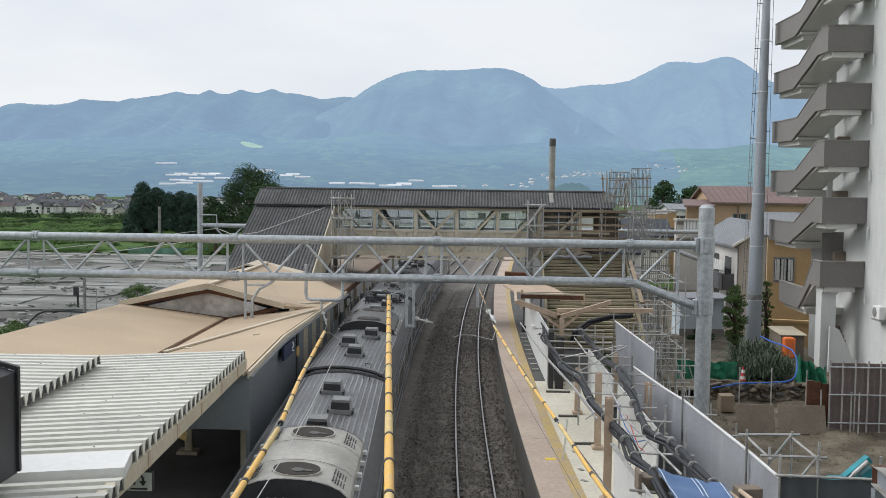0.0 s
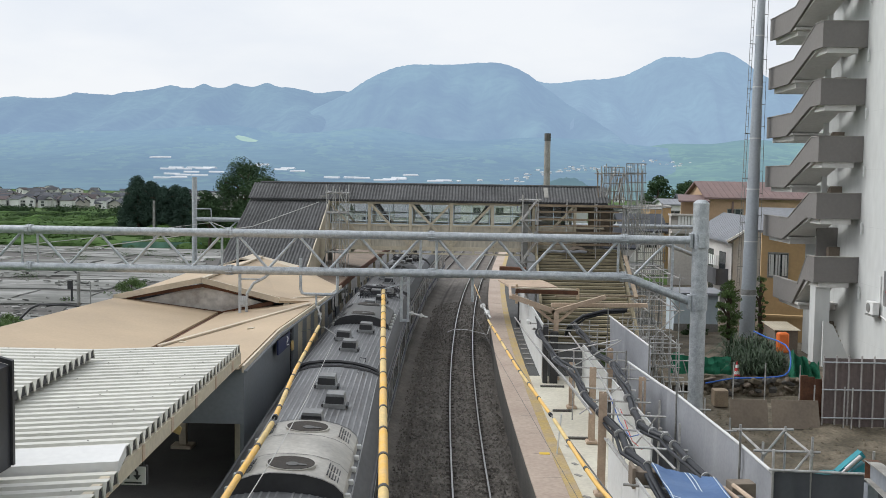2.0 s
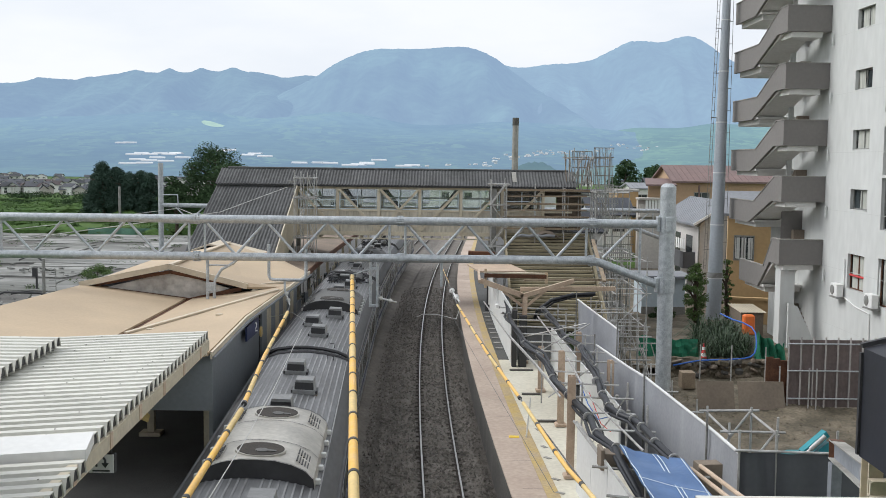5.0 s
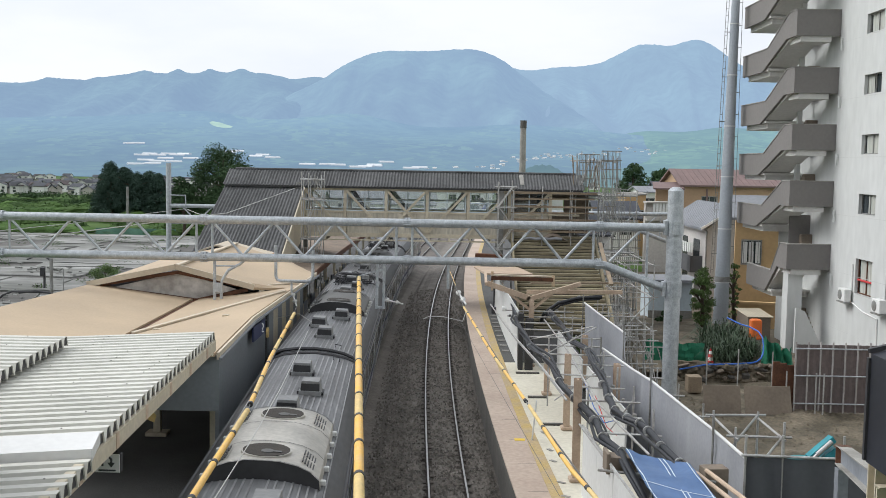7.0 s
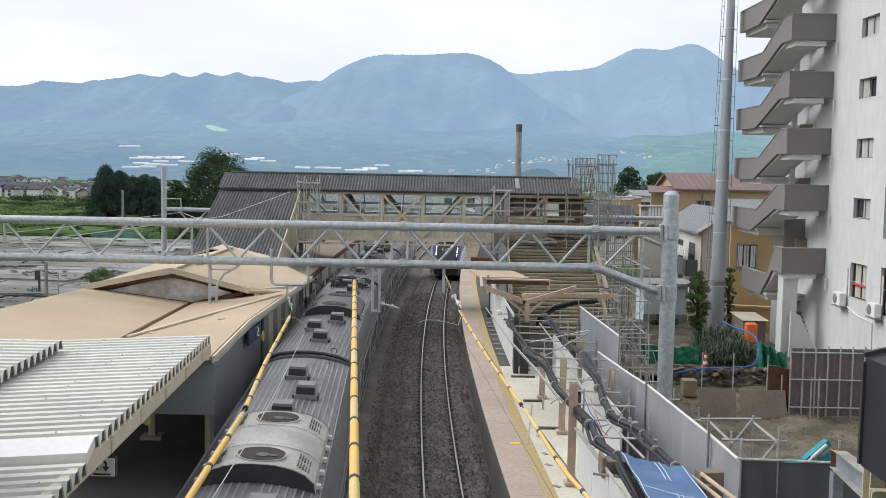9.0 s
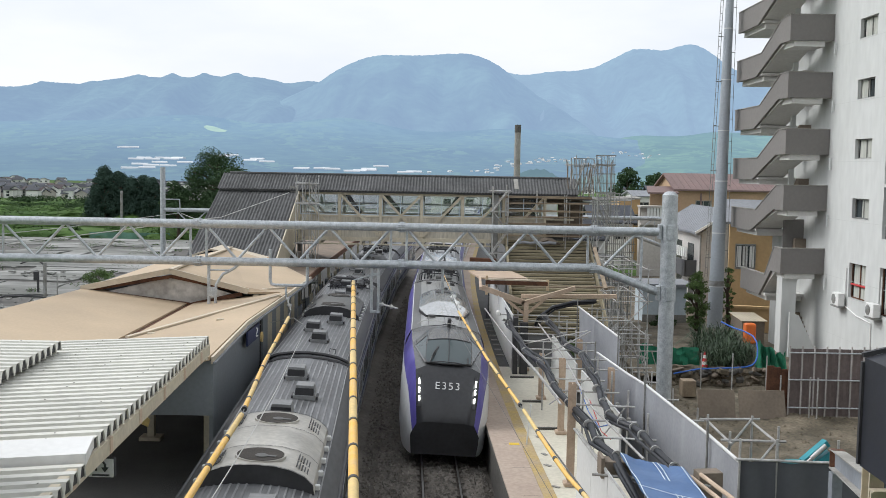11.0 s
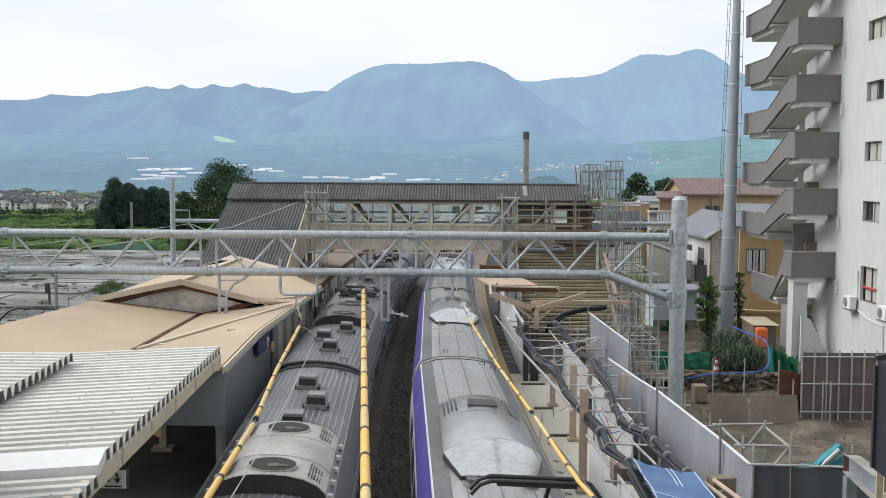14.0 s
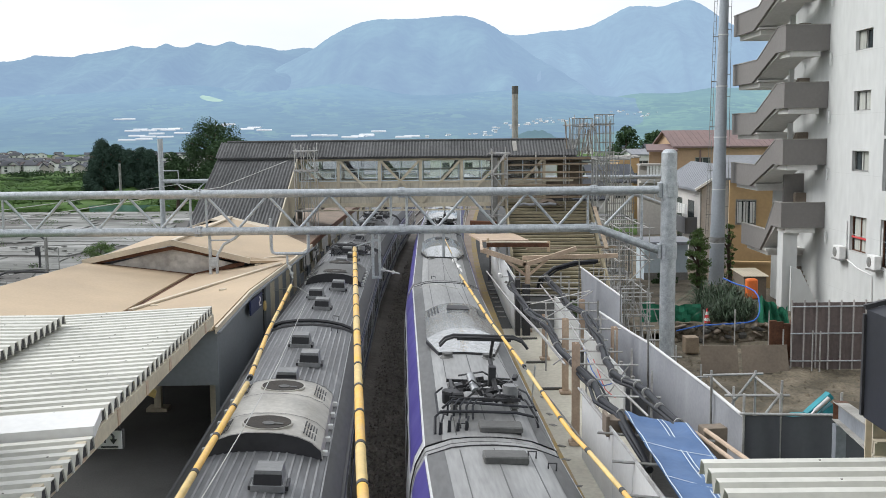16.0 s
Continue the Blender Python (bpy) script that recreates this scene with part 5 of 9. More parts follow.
def roof_z(x, crown, edge, half):
    return edge + (crown - edge) * (1 - (abs(x) / half) ** 2.2)


def pantograph(parent, y, arm=True):
    """Roof equipment with a single-arm pantograph."""
    p = new("pantograph")
    p.parent = parent
    tagged(p, "black pantograph and its insulated roof gear")
    base = 3.62
    g, rnd = Geo(), random.Random(11)
    for x in (-0.62, 0.62):
        g.beam((x, y - 0.75, base + 0.16), (x, y + 0.75, base + 0.16), 0.06, 0.06)
    for yy in (-0.75, 0.0, 0.75):
        g.beam((-0.7, y + yy, base + 0.16), (0.7, y + yy, base + 0.16), 0.06, 0.06)
    for _ in range(26):
        x, yy = rnd.uniform(-0.8, 0.75), rnd.uniform(-0.8, 0.75)
        g.box((x, y + yy, base + rnd.uniform(0.08, 0.30)), (rnd.uniform(.05, .16), rnd.uniform(.05, .18), rnd.uniform(.05, .16)), pose(0, 0, 0, rnd.uniform(-30, 30), rnd.uniform(-30, 30), rnd.uniform(0, 90)))
    for _ in range(12):
        a = Vector((rnd.uniform(-0.8, 0.8), y + rnd.uniform(-0.8, 0.8), base + rnd.uniform(.05, .3)))
        b = Vector((rnd.uniform(-0.8, 0.8), y + rnd.uniform(-0.8, 0.8), base + rnd.uniform(.05, .3)))
        g.tube([a, a.lerp(b, 0.5) + Vector((0, 0, rnd.uniform(.02, .18))), b], 0.02, 6)
    g.box((-0.62, y - 0.45, base + 0.12), (0.42, 0.4, 0.24), ch=0.03)
    part("base_frame", g, "black", p)
    for x in (-0.6, 0.6):
        for yy in (-0.7, 0.7):
            g = Geo()
            g.tube([(x, y + yy, base - 0.12), (x, y + yy, base + 0.16)], 0.045, 10)
            for k in range(3):
                g.tube([(x, y + yy, base - 0.1 + k * 0.085), (x, y + yy, base - 0.03 + k * 0.085)], 0.085, 10, r2=0.05)
            part("insulator", g, "vent", p, "grey ribbed insulator", True)
    g = Geo()
    g.tube([(-0.16, y - 0.40, base + 0.22), (-0.24, y + 0.20, base + 0.40)], 0.085, 12)
    part("cylinder", g, "tsteel", p, "silver cylinder", True)
    g = Geo()
    g.tube([(0.52, y - 0.5, base), (0.52, y - 0.5, base + 0.40)], 0.155, 18)
    part("arrester", g, "venthood", p, "upright grey arrester", True)
    g = Geo()
    for k in range(5):
        x = -0.75 + 0.12 * k
        g.tube([(x, y - 1.15 - 0.05 * k, base - 0.08), (x, y - 1.15, base + 0.12), (x + 0.1, y - 0.9, base + 0.18), (x + 0.3, y - 0.6, base + 0.1)], 0.022, 6)
    g.tube([(-0.85, y - 1.1, base + 0.05), (-0.7, y - 0.98, base + 0.16), (0.9, y - 1.02, base + 0.1), (1.0, y - 0.4, base)], 0.026, 6)
    g.tube([(0.6, y + 0.3, base + 0.2), (0.9, y - 0.1, base + 0.15), (1.0, y - 0.9, base)], 0.022, 6)
    part("cable", g, "rubber", p, "black roof cables", True)
    g = Geo()
    if arm:
        g.tube([(0.25, y - 0.3, base + 0.2), (0.20, y + 0.75, base + 0.66)], 0.05, 8)
        g.tube([(0.20, y + 0.75, base + 0.66), (0.20, y + 0.2, base + 1.20)], 0.035, 8)
        g.box((0.2, y + 0.15, base + 0.42), (0.14, 0.2, 0.4))
        top, yy = base + 1.22, y + 0.2
    else:
        g.tube([(0.1, y - 0.5, base + 0.3), (0.05, y + 0.75, base + 0.36)], 0.045, 8)
        g.tube([(-0.1, y - 0.5, base + 0.36), (-0.05, y + 0.75, base + 0.4)], 0.03, 8)
        top, yy = base + 0.42, y - 0.3
    part("arm", g, "black", p, "", True)
    g = Geo()
    for d in (-0.12, 0.12):
        g.tube([(-0.9, yy + d, top - 0.2), (-0.78, yy + d, top - 0.06), (-0.62, yy + d, top), (0.62, yy + d, top), (0.78, yy + d, top - 0.06), (0.9, yy + d, top - 0.2)], 0.03, 8)
    g.box((0, yy, top - 0.04), (1.1, 0.3, 0.04))
    part("head", g, "black", p, "collector head with curved horns", True)
    return p


def local_car(panto, grimy):
    t = thing("local_train_car", "stainless-steel local train car with grey ribbed roof standing at the platform", "train car", "cars of the standing train")
    L, H0 = 9.72, 3.40
    half = [(0.0, 3.66), (0.45, 3.635), (0.85, 3.565), (1.1, 3.47), (1.27, 3.33), (1.36, 3.18)]
    ring = mirror(half)
    g = Geo()
    ys = [-L, -L + 0.02, L - 0.02, L]
    g.loft([[(x, y, z) for x, z in ring] for y in ys], cap=False)
    part("roof", g, "troof", t, "dirty grey train roof", True)
    # shoulders and gutters darkened: grime plus the station roof's shade, as colour
    for s in (-1, 1):
        g = Geo()
        g.loft([[(s * x, y, z + 0.004) for x, z in ((1.06, 3.488), (1.1, 3.474), (1.27, 3.334), (1.362, 3.184))] for y in (-L, L)])
        part("shoulder", g, "shoulder", t, "dark roof shoulder, grime and station-roof shade in its colour", True)
    g = Geo()
    for k in range(-8, 9):
        if k == 0:
            continue
        x = k * 0.135
        z = float(np.interp(abs(x), [h[0] for h in half], [h[1] for h in half]))
        g.box((x, 0, z + 0.004), (0.034, 2 * L - 0.5, 0.014))
    part("roof_ribs", g, "troofrib", t, "raised ribs running along the roof")
    for s in (-1, 1):
        g = Geo()
        g.loft([[(s * x, y, z) for x, z in ((1.36, 3.18), (1.41, 3.19), (1.42, 3.1), (1.38, 3.1))] for y in (-L, L)])
        part("gutter", g, "shoulder", t, "", True)
        g = Geo()
        side = [(1.38, 3.1), (1.40, 2.75), (1.40, 1.25), (1.38, 1.0), (1.30, 0.95)]
        g.loft([[(s * x, y, z) for x, z in side] for y in (-L, L)])
        part("side", g, "tsteel", t, "stainless-steel side with pressed ribs")
        g = Geo()
        g.span((s * 1.402, -L, 1.45), (s * 1.408, L, 1.62))
        g.span((s * 1.402, -L, 2.86), (s * 1.408, L, 2.93))
        part("colour_band", g, "navy", t, "thin blue band")
        for k in range(3):
            y = -6.4 + 6.4 * k
            g = Geo()
            for d in (-0.36, 0.36):
                g.span((s * 1.395, y + d - 0.3, 1.95), (s * 1.412, y + d + 0.3, 2.65))
            door = part("door", g, "glass", t, "door with dark glass")
            g = Geo()
            for d in (-0.7, 0, 0.7):
                g.span((s * 1.40, y + d - 0.03, 1.1), (s * 1.418, y + d + 0.03, 2.8))
            part("door_frame", g, "galvold", door)
        for y in (-8.6, -4.1, -2.3, 2.3, 4.1, 8.6):
            g = Geo()
            g.span((s * 1.398, y - 0.7, 1.85), (s * 1.411, y + 0.7, 2.65))
            part("window", g, "glass", t, "dark window")
    for s in (-1, 1):
        g = Geo()
        g.plate([(x, s * L, z) for x, z in [(1.38, 1.0), (1.40, 2.75), (1.36, 3.18), (0.85, 3.56), (0, 3.655), (-0.85, 3.56), (-1.36, 3.18), (-1.40, 2.75), (-1.38, 1.0)]], (0, s * 0.04, 0))
        part("end_wall", g, "tsteel", t)
        g = Geo()
        pts = [(x, s * (L + 0.02), z + 0.015) for x, z in [(-1.36, 3.18), (-1.1, 3.47), (-.85, 3.565), (-.45, 3.635), (0, 3.66), (.45, 3.635), (.85, 3.565), (1.1, 3.47), (1.36, 3.18)]]
        g.tube(pts, 0.05, 6)
        part("end_rim", g, "black", t, "black rim at the car end", True)
    g = Geo()
    g.span((-1.15, -L - 0.32, 1.1), (1.15, L + 0.32, 1.2)), g.span((-0.55, L, 1.2), (0.55, L + 0.3, 3.2))
    part("underframe", g, "black", t, "dark underframe and gangway")
    for y in (-6.9, 6.9):
        g = Geo()
        g.span((-1.0, y - 1.5, 0.35), (1.0, y + 1.5, 0.75))
        for a in (-1.05, 1.05):
            for x in (-0.55, 0.55):
                g.tube([(x - 0.06, y + a, 0.43), (x + 0.06, y + a, 0.43)], 0.43, 16)
        part("bogie", g, "black", t, "bogie with wheels")
    # roof air conditioner
    ac = new("air_conditioner")
    ac.parent = t
    tagged(ac, "large curved steel roof air conditioner with two round fans")
    A0, A1 = -1.95, 1.95
    prof = mirror([(0.0, 3.98), (0.3, 3.97), (0.58, 3.915), (0.81, 3.82), (0.97, 3.68), (1.0, 3.50)])
    g = Geo()
    g.loft([[(x, y, z) for x, z in prof] for y in (A0, A1)])
    part("casing", g, "vent" if grimy else "acsteel", ac, "curved steel casing", True)
    for y in (A0, A1):
        g = Geo()
        g.plate([(x, y, z) for x, z in prof], (0, 0.02 if y < 0 else -0.02, 0))
        part("end_plate", g, "black", ac, "black end plate")
    g = Geo()
    for y in (A0, -0.72, 0.72, A1):
        g = Geo()
        g.loft([[(x * 1.004, y + d, z + 0.012) for x, z in prof] for d in (-0.012, 0.012)])
        part("band", g, "black", ac, "dark seam across the casing", True)
    for y in (-1.33, 1.33):
        g = Geo()
        g.tube([(0, y, 3.93), (0, y, 3.996)], 0.44, 28)
        fan = part("fan_ring", g, "vent" if grimy else "acsteel", ac, "round fan opening", True)
        g = Geo()
        g.tube([(0, y, 3.97), (0, y, 4.004)], 0.41, 28)
        part("fan_mesh", g, "fandark", fan, "dark brown fan grille", True)
        g = Geo()
        g.tube([(0.03, y - 0.12, 4.005), (0.03, y - 0.12, 4.02)], 0.11, 18)
        g.beam((0.1, y - 0.12, 4.014), (0.28, y - 0.15, 4.014), 0.08, 0.01)
        part("fan_hub", g, "vent", fan, "", True)
        for s in (-1, 1):
            g = Geo()
            for k in range(5):
                for dy in (-0.32, 0.1):
                    g.box((s * (0.66 + 0.045 * k), y + dy + 0.1, 3.925 - 0.034 * k), (0.022, 0.3, 0.02), pose(0, 0, 0, 0, s * 28, 0))
            part("louvre", g, "black", ac)
    for s in (-1, 1):
        for k in range(5):
            g = Geo()
            g.box((s * 1.03, A0 + 0.3 + k * 0.82, 3.56), (0.10, 0.10, 0.09), ch=0.012)
            part("mount", g, "porcelain", ac, "pale mounting foot")
    # ventilators
    for y, x in ((-7.6, 0.1), (-5.6, -0.28), (-3.68, 0.30), (2.8, -0.05), (4.8, 0.28), (6.9, -0.1)):
        v = new("ventilator")
        v.parent = t
        g = Geo()
        g.box((x, y, 3.70), (0.52, 0.56, 0.14), ch=0.02)
        g.add([(x - .24, y - .26, 3.74), (x + .24, y - .26, 3.74), (x + .24, y + .26, 3.74), (x - .24, y + .26, 3.74),
               (x - .2, y - .24, 3.98), (x + .2, y - .24, 3.98), (x + .2, y + .24, 3.98), (x - .2, y + .24, 3.98)],
              [(4, 5, 6, 7), (0, 1, 5, 4), (1, 2, 6, 5), (2, 3, 7, 6), (3, 0, 4, 7)])
        part("hood", g, "venthood", v, "grey roof ventilator hood")
        g = Geo()
        g.box((x, y - 0.262, 3.84), (0.42, 0.02, 0.17))
        part("opening", g, "black", v)
        for s in (-1, 1):
            g = Geo()
            g.box((x + s * 0.27, y, 3.69), (0.07, 0.4, 0.07))
            part("bracket", g, "black", v)
    g = Geo()
    for y in (-L + 0.6, L - 0.6):
        g.tube([(0.55, y, 3.6), (0.55, y, 3.72), (0.72, y, 3.70), (0.72, y, 3.58)], 0.014, 6)
    part("grab_handles", g, "black", t, "", True)
    if panto:
        pantograph(t, 7.6 if panto > 0 else -7.6, False)
    return t


plain = local_car(0, False)
plain.matrix_basis = car_pose(19.35, TRACK2 + 0.09)
motor = local_car(1, True)
motor.matrix_basis = car_pose(39.45, TRACK2)
third = copy_thing(motor, car_pose(59.55, TRACK2))
copy_thing(plain, car_pose(79.65, TRACK2))


# ---- express train ----
LAT_E = 0.17


def express_hood(t, y0, y1, front):
    """The silver roof air conditioner with bevelled front and side grilles."""
    ac = new("roof_air_conditioner")
    ac.parent = t
    tagged(ac, "long silver roof air conditioner with bevelled ends and dark grilles")
    z0 = 3.42

    def ring(y, w, h, foot):
        """An arched section, upright at its foot."""
        arch = [-1, -0.985, -0.93, -0.82, -0.66, -0.46, -0.24, 0, 0.24, 0.46, 0.66, 0.82, 0.93, 0.985, 1]
        return [(-w, y, z0)] + [(w * q, y, z0 + foot + (h - foot) * (1 - abs(q) ** 2.3)) for q in arch] + [(w, y, z0)]

    bevel = y0 + 1.4
    g = Geo()
    g.loft([ring(bevel, 0.97, 0.46, 0.13), ring(y1 - 0.5, 0.95, 0.46, 0.13), ring(y1 - 0.12, 0.90, 0.38, 0.10), ring(y1, 0.84, 0.16, 0.06)])
    part("casing", g, "eac", ac, "brushed silver casing", True)
    g = Geo()
    g.loft([ring(y0, 0.70, 0.11, 0.09), ring(bevel - 0.01, 0.975, 0.465, 0.135)])
    part("nose_bevel", g, "eac", ac, "bevelled silver end plate", True)
    g = Geo()
    g.plate([(-0.985, bevel, z0), (-0.71, y0 - 0.03, z0), (0.71, y0 - 0.03, z0), (0.985, bevel, z0)], (0, 0, 0.085))
    part("skirt", g, "black", ac, "black lower edge")
    for y in (bevel, (bevel + y1) / 2 + 0.2):
        g = Geo()
        g.loft([[(x * 1.003, y + d, z + 0.005) for x, _, z in ring(0, 0.97, 0.46, 0.13)] for d in (-0.012, 0.012)])
        part("seam", g, "vent", ac, "", True)
    lift = lambda x: z0 + 0.13 + 0.33 * (1 - (abs(x) / 0.96) ** 2.3)
    g = Geo()
    g.plate([(-0.34, y1 - 1.7, lift(0.34) + 0.016), (0.34, y1 - 1.7, lift(0.34) + 0.016), (0.30, y1 - 1.05, lift(0.34) + 0.016), (-0.30, y1 - 1.05, lift(0.34) + 0.016)], (0, 0, 0.03))
    part("grille", g, "black", ac, "black slotted grille")
    for k in range(4):
        x = -0.84 + 0.085 * k
        g = Geo()
        g.beam((x, y1 - 1.75, lift(x) + 0.008), (x, y1 - 0.75, lift(x) + 0.008), 0.045, 0.012)
        part("side_slot", g, "black", ac, "black slot in the side" if k == 0 else "")
    g = Geo()
    g.plate([(0.60, y1 - 2.0, lift(0.60) + 0.01), (0.80, y1 - 2.0, lift(0.80) + 0.01), (0.80, y1 - 0.9, lift(0.80) + 0.01), (0.60, y1 - 0.9, lift(0.60) + 0.01)], (0, 0, 0.012))
    part("side_grille", g, "vent", ac, "grey side grille")
    for sx in (-1, 1):
        g = Geo()
        g.tube([(sx * 0.5, y0 - 0.33, 3.43), (sx * 0.5, y0 - 0.33, 3.52)], 0.19, 16, r2=0.10)
        g.tube([(sx * 0.5, y0 - 0.33, 3.52), (sx * 0.5, y0 - 0.33, 3.57)], 0.13, 16)
        part("vent_cap", g, "vent", t, "grey mushroom vent", True)


BODY = [(1.34, 0.55), (1.40, 0.95), (1.46, 1.35), (1.46, 1.9), (1.455, 2.2), (1.445, 2.45), (1.43, 2.60)]
STRIPE = [(1.43, 2.60), (1.37, 2.92), (1.23, 3.22)]
LIP = [(1.23, 3.22), (1.215, 3.25), (1.195, 3.262)]
ROOF_E = [(1.195, 3.262), (0.75, 3.42), (0.4, 3.465), (0.0, 3.48)]


def express_car(kind):
    t = thing("express_train_car", "white and purple express train car with grey roof running through", "train car", "cars of the express train")
    L = 9.875
    y_front = -L
    if kind == "cab":
        y_front = -4.9
    for s in (-1, 1):
        g = Geo()
        g.loft([[(s * x, y, z) for x, z in BODY] for y in (y_front, L)])
        part("side", g, "eside", t, "glossy pale silver side", True)
        g = Geo()
        sy0, sy1 = (y_front if kind == "cab" else y_front + 0.42), L - 0.12
        g.loft([[(s * (x + 0.004), y, z + 0.003) for x, z in STRIPE] for y in (sy0, sy1)])
        part("purple_stripe", g, "purple", t, "violet stripe along the roof shoulder", True)
        if kind != "cab":
            g = Geo()
            g.loft([[(s * x, y, z) for x, z in STRIPE] for y in (y_front, y_front + 0.44)])
            part("stripe_end", g, "eside", t, "pale end of the shoulder")
        g = Geo()
        g.loft([[(s * x, y, z) for x, z in LIP] for y in (y_front, L)])
        part("roof_lip", g, "eside", t, "thin pale edge of the roof", True)
        # darker grey strip along the roof edge
        g = Geo()
        g.loft([[(s * x, y, z + 0.006) for x, z in ((1.19, 3.264), (1.03, 3.321), (0.88, 3.374))] for y in (y_front, L)])
        part("roof_margin", g, "emargin", t, "dark margin of the roof", True)
        g = Geo()
        n = 5
        for k in range(n):
            y = -6.2 + 3.1 * k
            if y < y_front + 1.2:
                continue
            g.add([(s * 1.466, y - 1.25, 1.72), (s * 1.466, y + 1.25, 1.72), (s * 1.45, y + 1.25, 2.42), (s * 1.45, y - 1.25, 2.42)], [(0, 1, 2, 3)])
        part("window_band", g, "glass", t, "dark side windows")
        g = Geo()
        g.add([(s * 1.466, L - 1.9, 0.9), (s * 1.466, L - 0.9, 0.9), (s * 1.43, L - 0.9, 2.62), (s * 1.43, L - 1.9, 2.62)], [(0, 1, 2, 3)])
        part("door", g, "eac", t, "side door")
    g = Geo()
    g.loft([[(x, y, z) for x, z in [(-a, b) for a, b in ROOF_E] + list(reversed(ROOF_E))[1:]] for y in (y_front, L)])
    part("roof", g, "eroof", t, "grey matt roof", True)
    g = Geo()
    for x in (-0.62, -0.02, 0.58):
        z = float(np.interp(abs(x), [0, .4, .75, 1.19], [3.48, 3.465, 3.42, 3.265]))
        g.box((x, (y_front + L) / 2, z + 0.002), (0.018, L - y_front - 0.4, 0.012))
    part("roof_seams", g, "emargin", t, "fine seams along the roof")
    ring = [(-a, b) for a, b in BODY + STRIPE[1:] + LIP[1:] + ROOF_E[1:-1]] + [(a, b) for a, b in reversed(BODY + STRIPE[1:] + LIP[1:] + ROOF_E[1:])]
    for y, d in ((L, 0.02), (y_front, -0.02)):
        if kind == "cab" and y < 0:
            continue
        g = Geo()
        g.plate([(x * 0.97, y, z - 0.02) for x, z in ring], (0, d, 0))
        part("end_wall", g, "black", t)
    g = Geo()
    for y, d in ((L + 0.02, 0.225), (y_front - 0.02, -0.225)):
        if kind == "cab" and y < 0:
            continue
        g = Geo()
        g.plate([(x * 0.985, y, z - 0.015) for x, z in ring], (0, d, 0))
        part("gangway_cover", g, "eroof", t, "grey outer cover between the cars")
    g = Geo()
    g.span((-1.2, y_front - (0 if kind == "cab" else 0.24), 0.7), (1.2, L + 0.24, 0.9))
    part("underframe", g, "black", t, "dark underframe and gangway bellows")
    for y in (-6.9, 6.9):
        g = Geo()
        g.span((-1.0, y - 1.5, 0.3), (1.0, y + 1.5, 0.7))
        for a in (-1.05, 1.05):
            for x in (-0.55, 0.55):
                g.tube([(x - 0.06, y + a, 0.43), (x + 0.06, y + a, 0.43)], 0.43, 16)
        part("bogie", g, "black", t, "bogie with wheels")
    # rim across the ends
    for y in (L - 0.04,):
        g = Geo()
        g.tube([(x, y, float(np.interp(abs(x), [0, .4, .75, 1.19], [3.49, 3.475, 3.43, 3.275]))) for x in (-1.17, -0.75, -0.4, 0, 0.4, 0.75, 1.17)], 0.014, 6)
        part("end_rim", g, "black", t, "thin black rim at the roof end", True)
    express_hood(t, -2.72, 3.3, kind)
    if kind == "cab":
        express_cab(t)
    if kind in ("panto", "double"):
        pantograph(t, -7.6, True)
        g = Geo()
        g.box((0.22, -9.40, 3.53), (0.80, 0.46, 0.12), ch=0.02)
        part("roof_box", g, "vent", t, "low grey roof box")
        for k in range(4):
            x = -0.90 + 0.16 * k
            g = Geo()
            g.tube([(x, -9.45, 3.36), (x, -9.45, 3.60 + 0.04 * (k % 2))], 0.038, 8, r2=0.03), g.tube([(x, -9.45, 3.58), (x + 0.05, -9.2, 3.66)], 0.02, 6)
            part("cable_end", g, "rubber", t, "black upright cable end" if k == 0 else "", True)
        g = Geo()
        g.tube([(-1.0, -9.35, 3.34), (-1.0, -9.1, 3.60), (-0.9, -9.0, 3.68), (-0.2, -9.0, 3.70), (0.55, -9.0, 3.70), (0.95, -9.0, 3.62), (1.0, -8.9, 3.40)], 0.028, 8)
        part("cable_guard", g, "rubber", t, "black cable bowed over the roof end", True)
        g = Geo()
        g.tube([(0.72, -7.4, 3.62), (0.9, -7.7, 3.6), (1.0, -8.4, 3.5), (1.0, -8.9, 3.42)], 0.026, 6)
        part("side_cable", g, "rubber", t, "black cable along the roof edge", True)
        g = Geo()
        g.tube([(-0.8, -7.2, 3.7), (-0.95, -7.5, 3.66), (-0.92, -8.4, 3.5), (-0.75, -8.7, 3.55)], 0.022, 6)
        part("side_cable", g, "rubber", t, "black cable along the roof edge", True)
    if kind == "double":
        pantograph(t, 7.4, False)
    if kind == "plain":
        g = Geo()
        g.box((0.1, 9.0, 3.53), (0.75, 0.42, 0.14), ch=0.02)
        part("roof_box", g, "vent", t, "low dark roof box")
    for x, y in ((-0.45, -9.3), (0.6, 9.3), (0.88, 8.85)):
        g = Geo()
        if kind == "cab" and y < 0:
            continue
        z = 3.36 if abs(x) > 0.7 else 3.42
        g.tube([(x - 0.07, y, z), (x - 0.07, y, z + 0.13), (x + 0.07, y, z + 0.13), (x + 0.07, y, z)], 0.016, 6)
        part("grab_handle", g, "black", t, "", True)
    return t


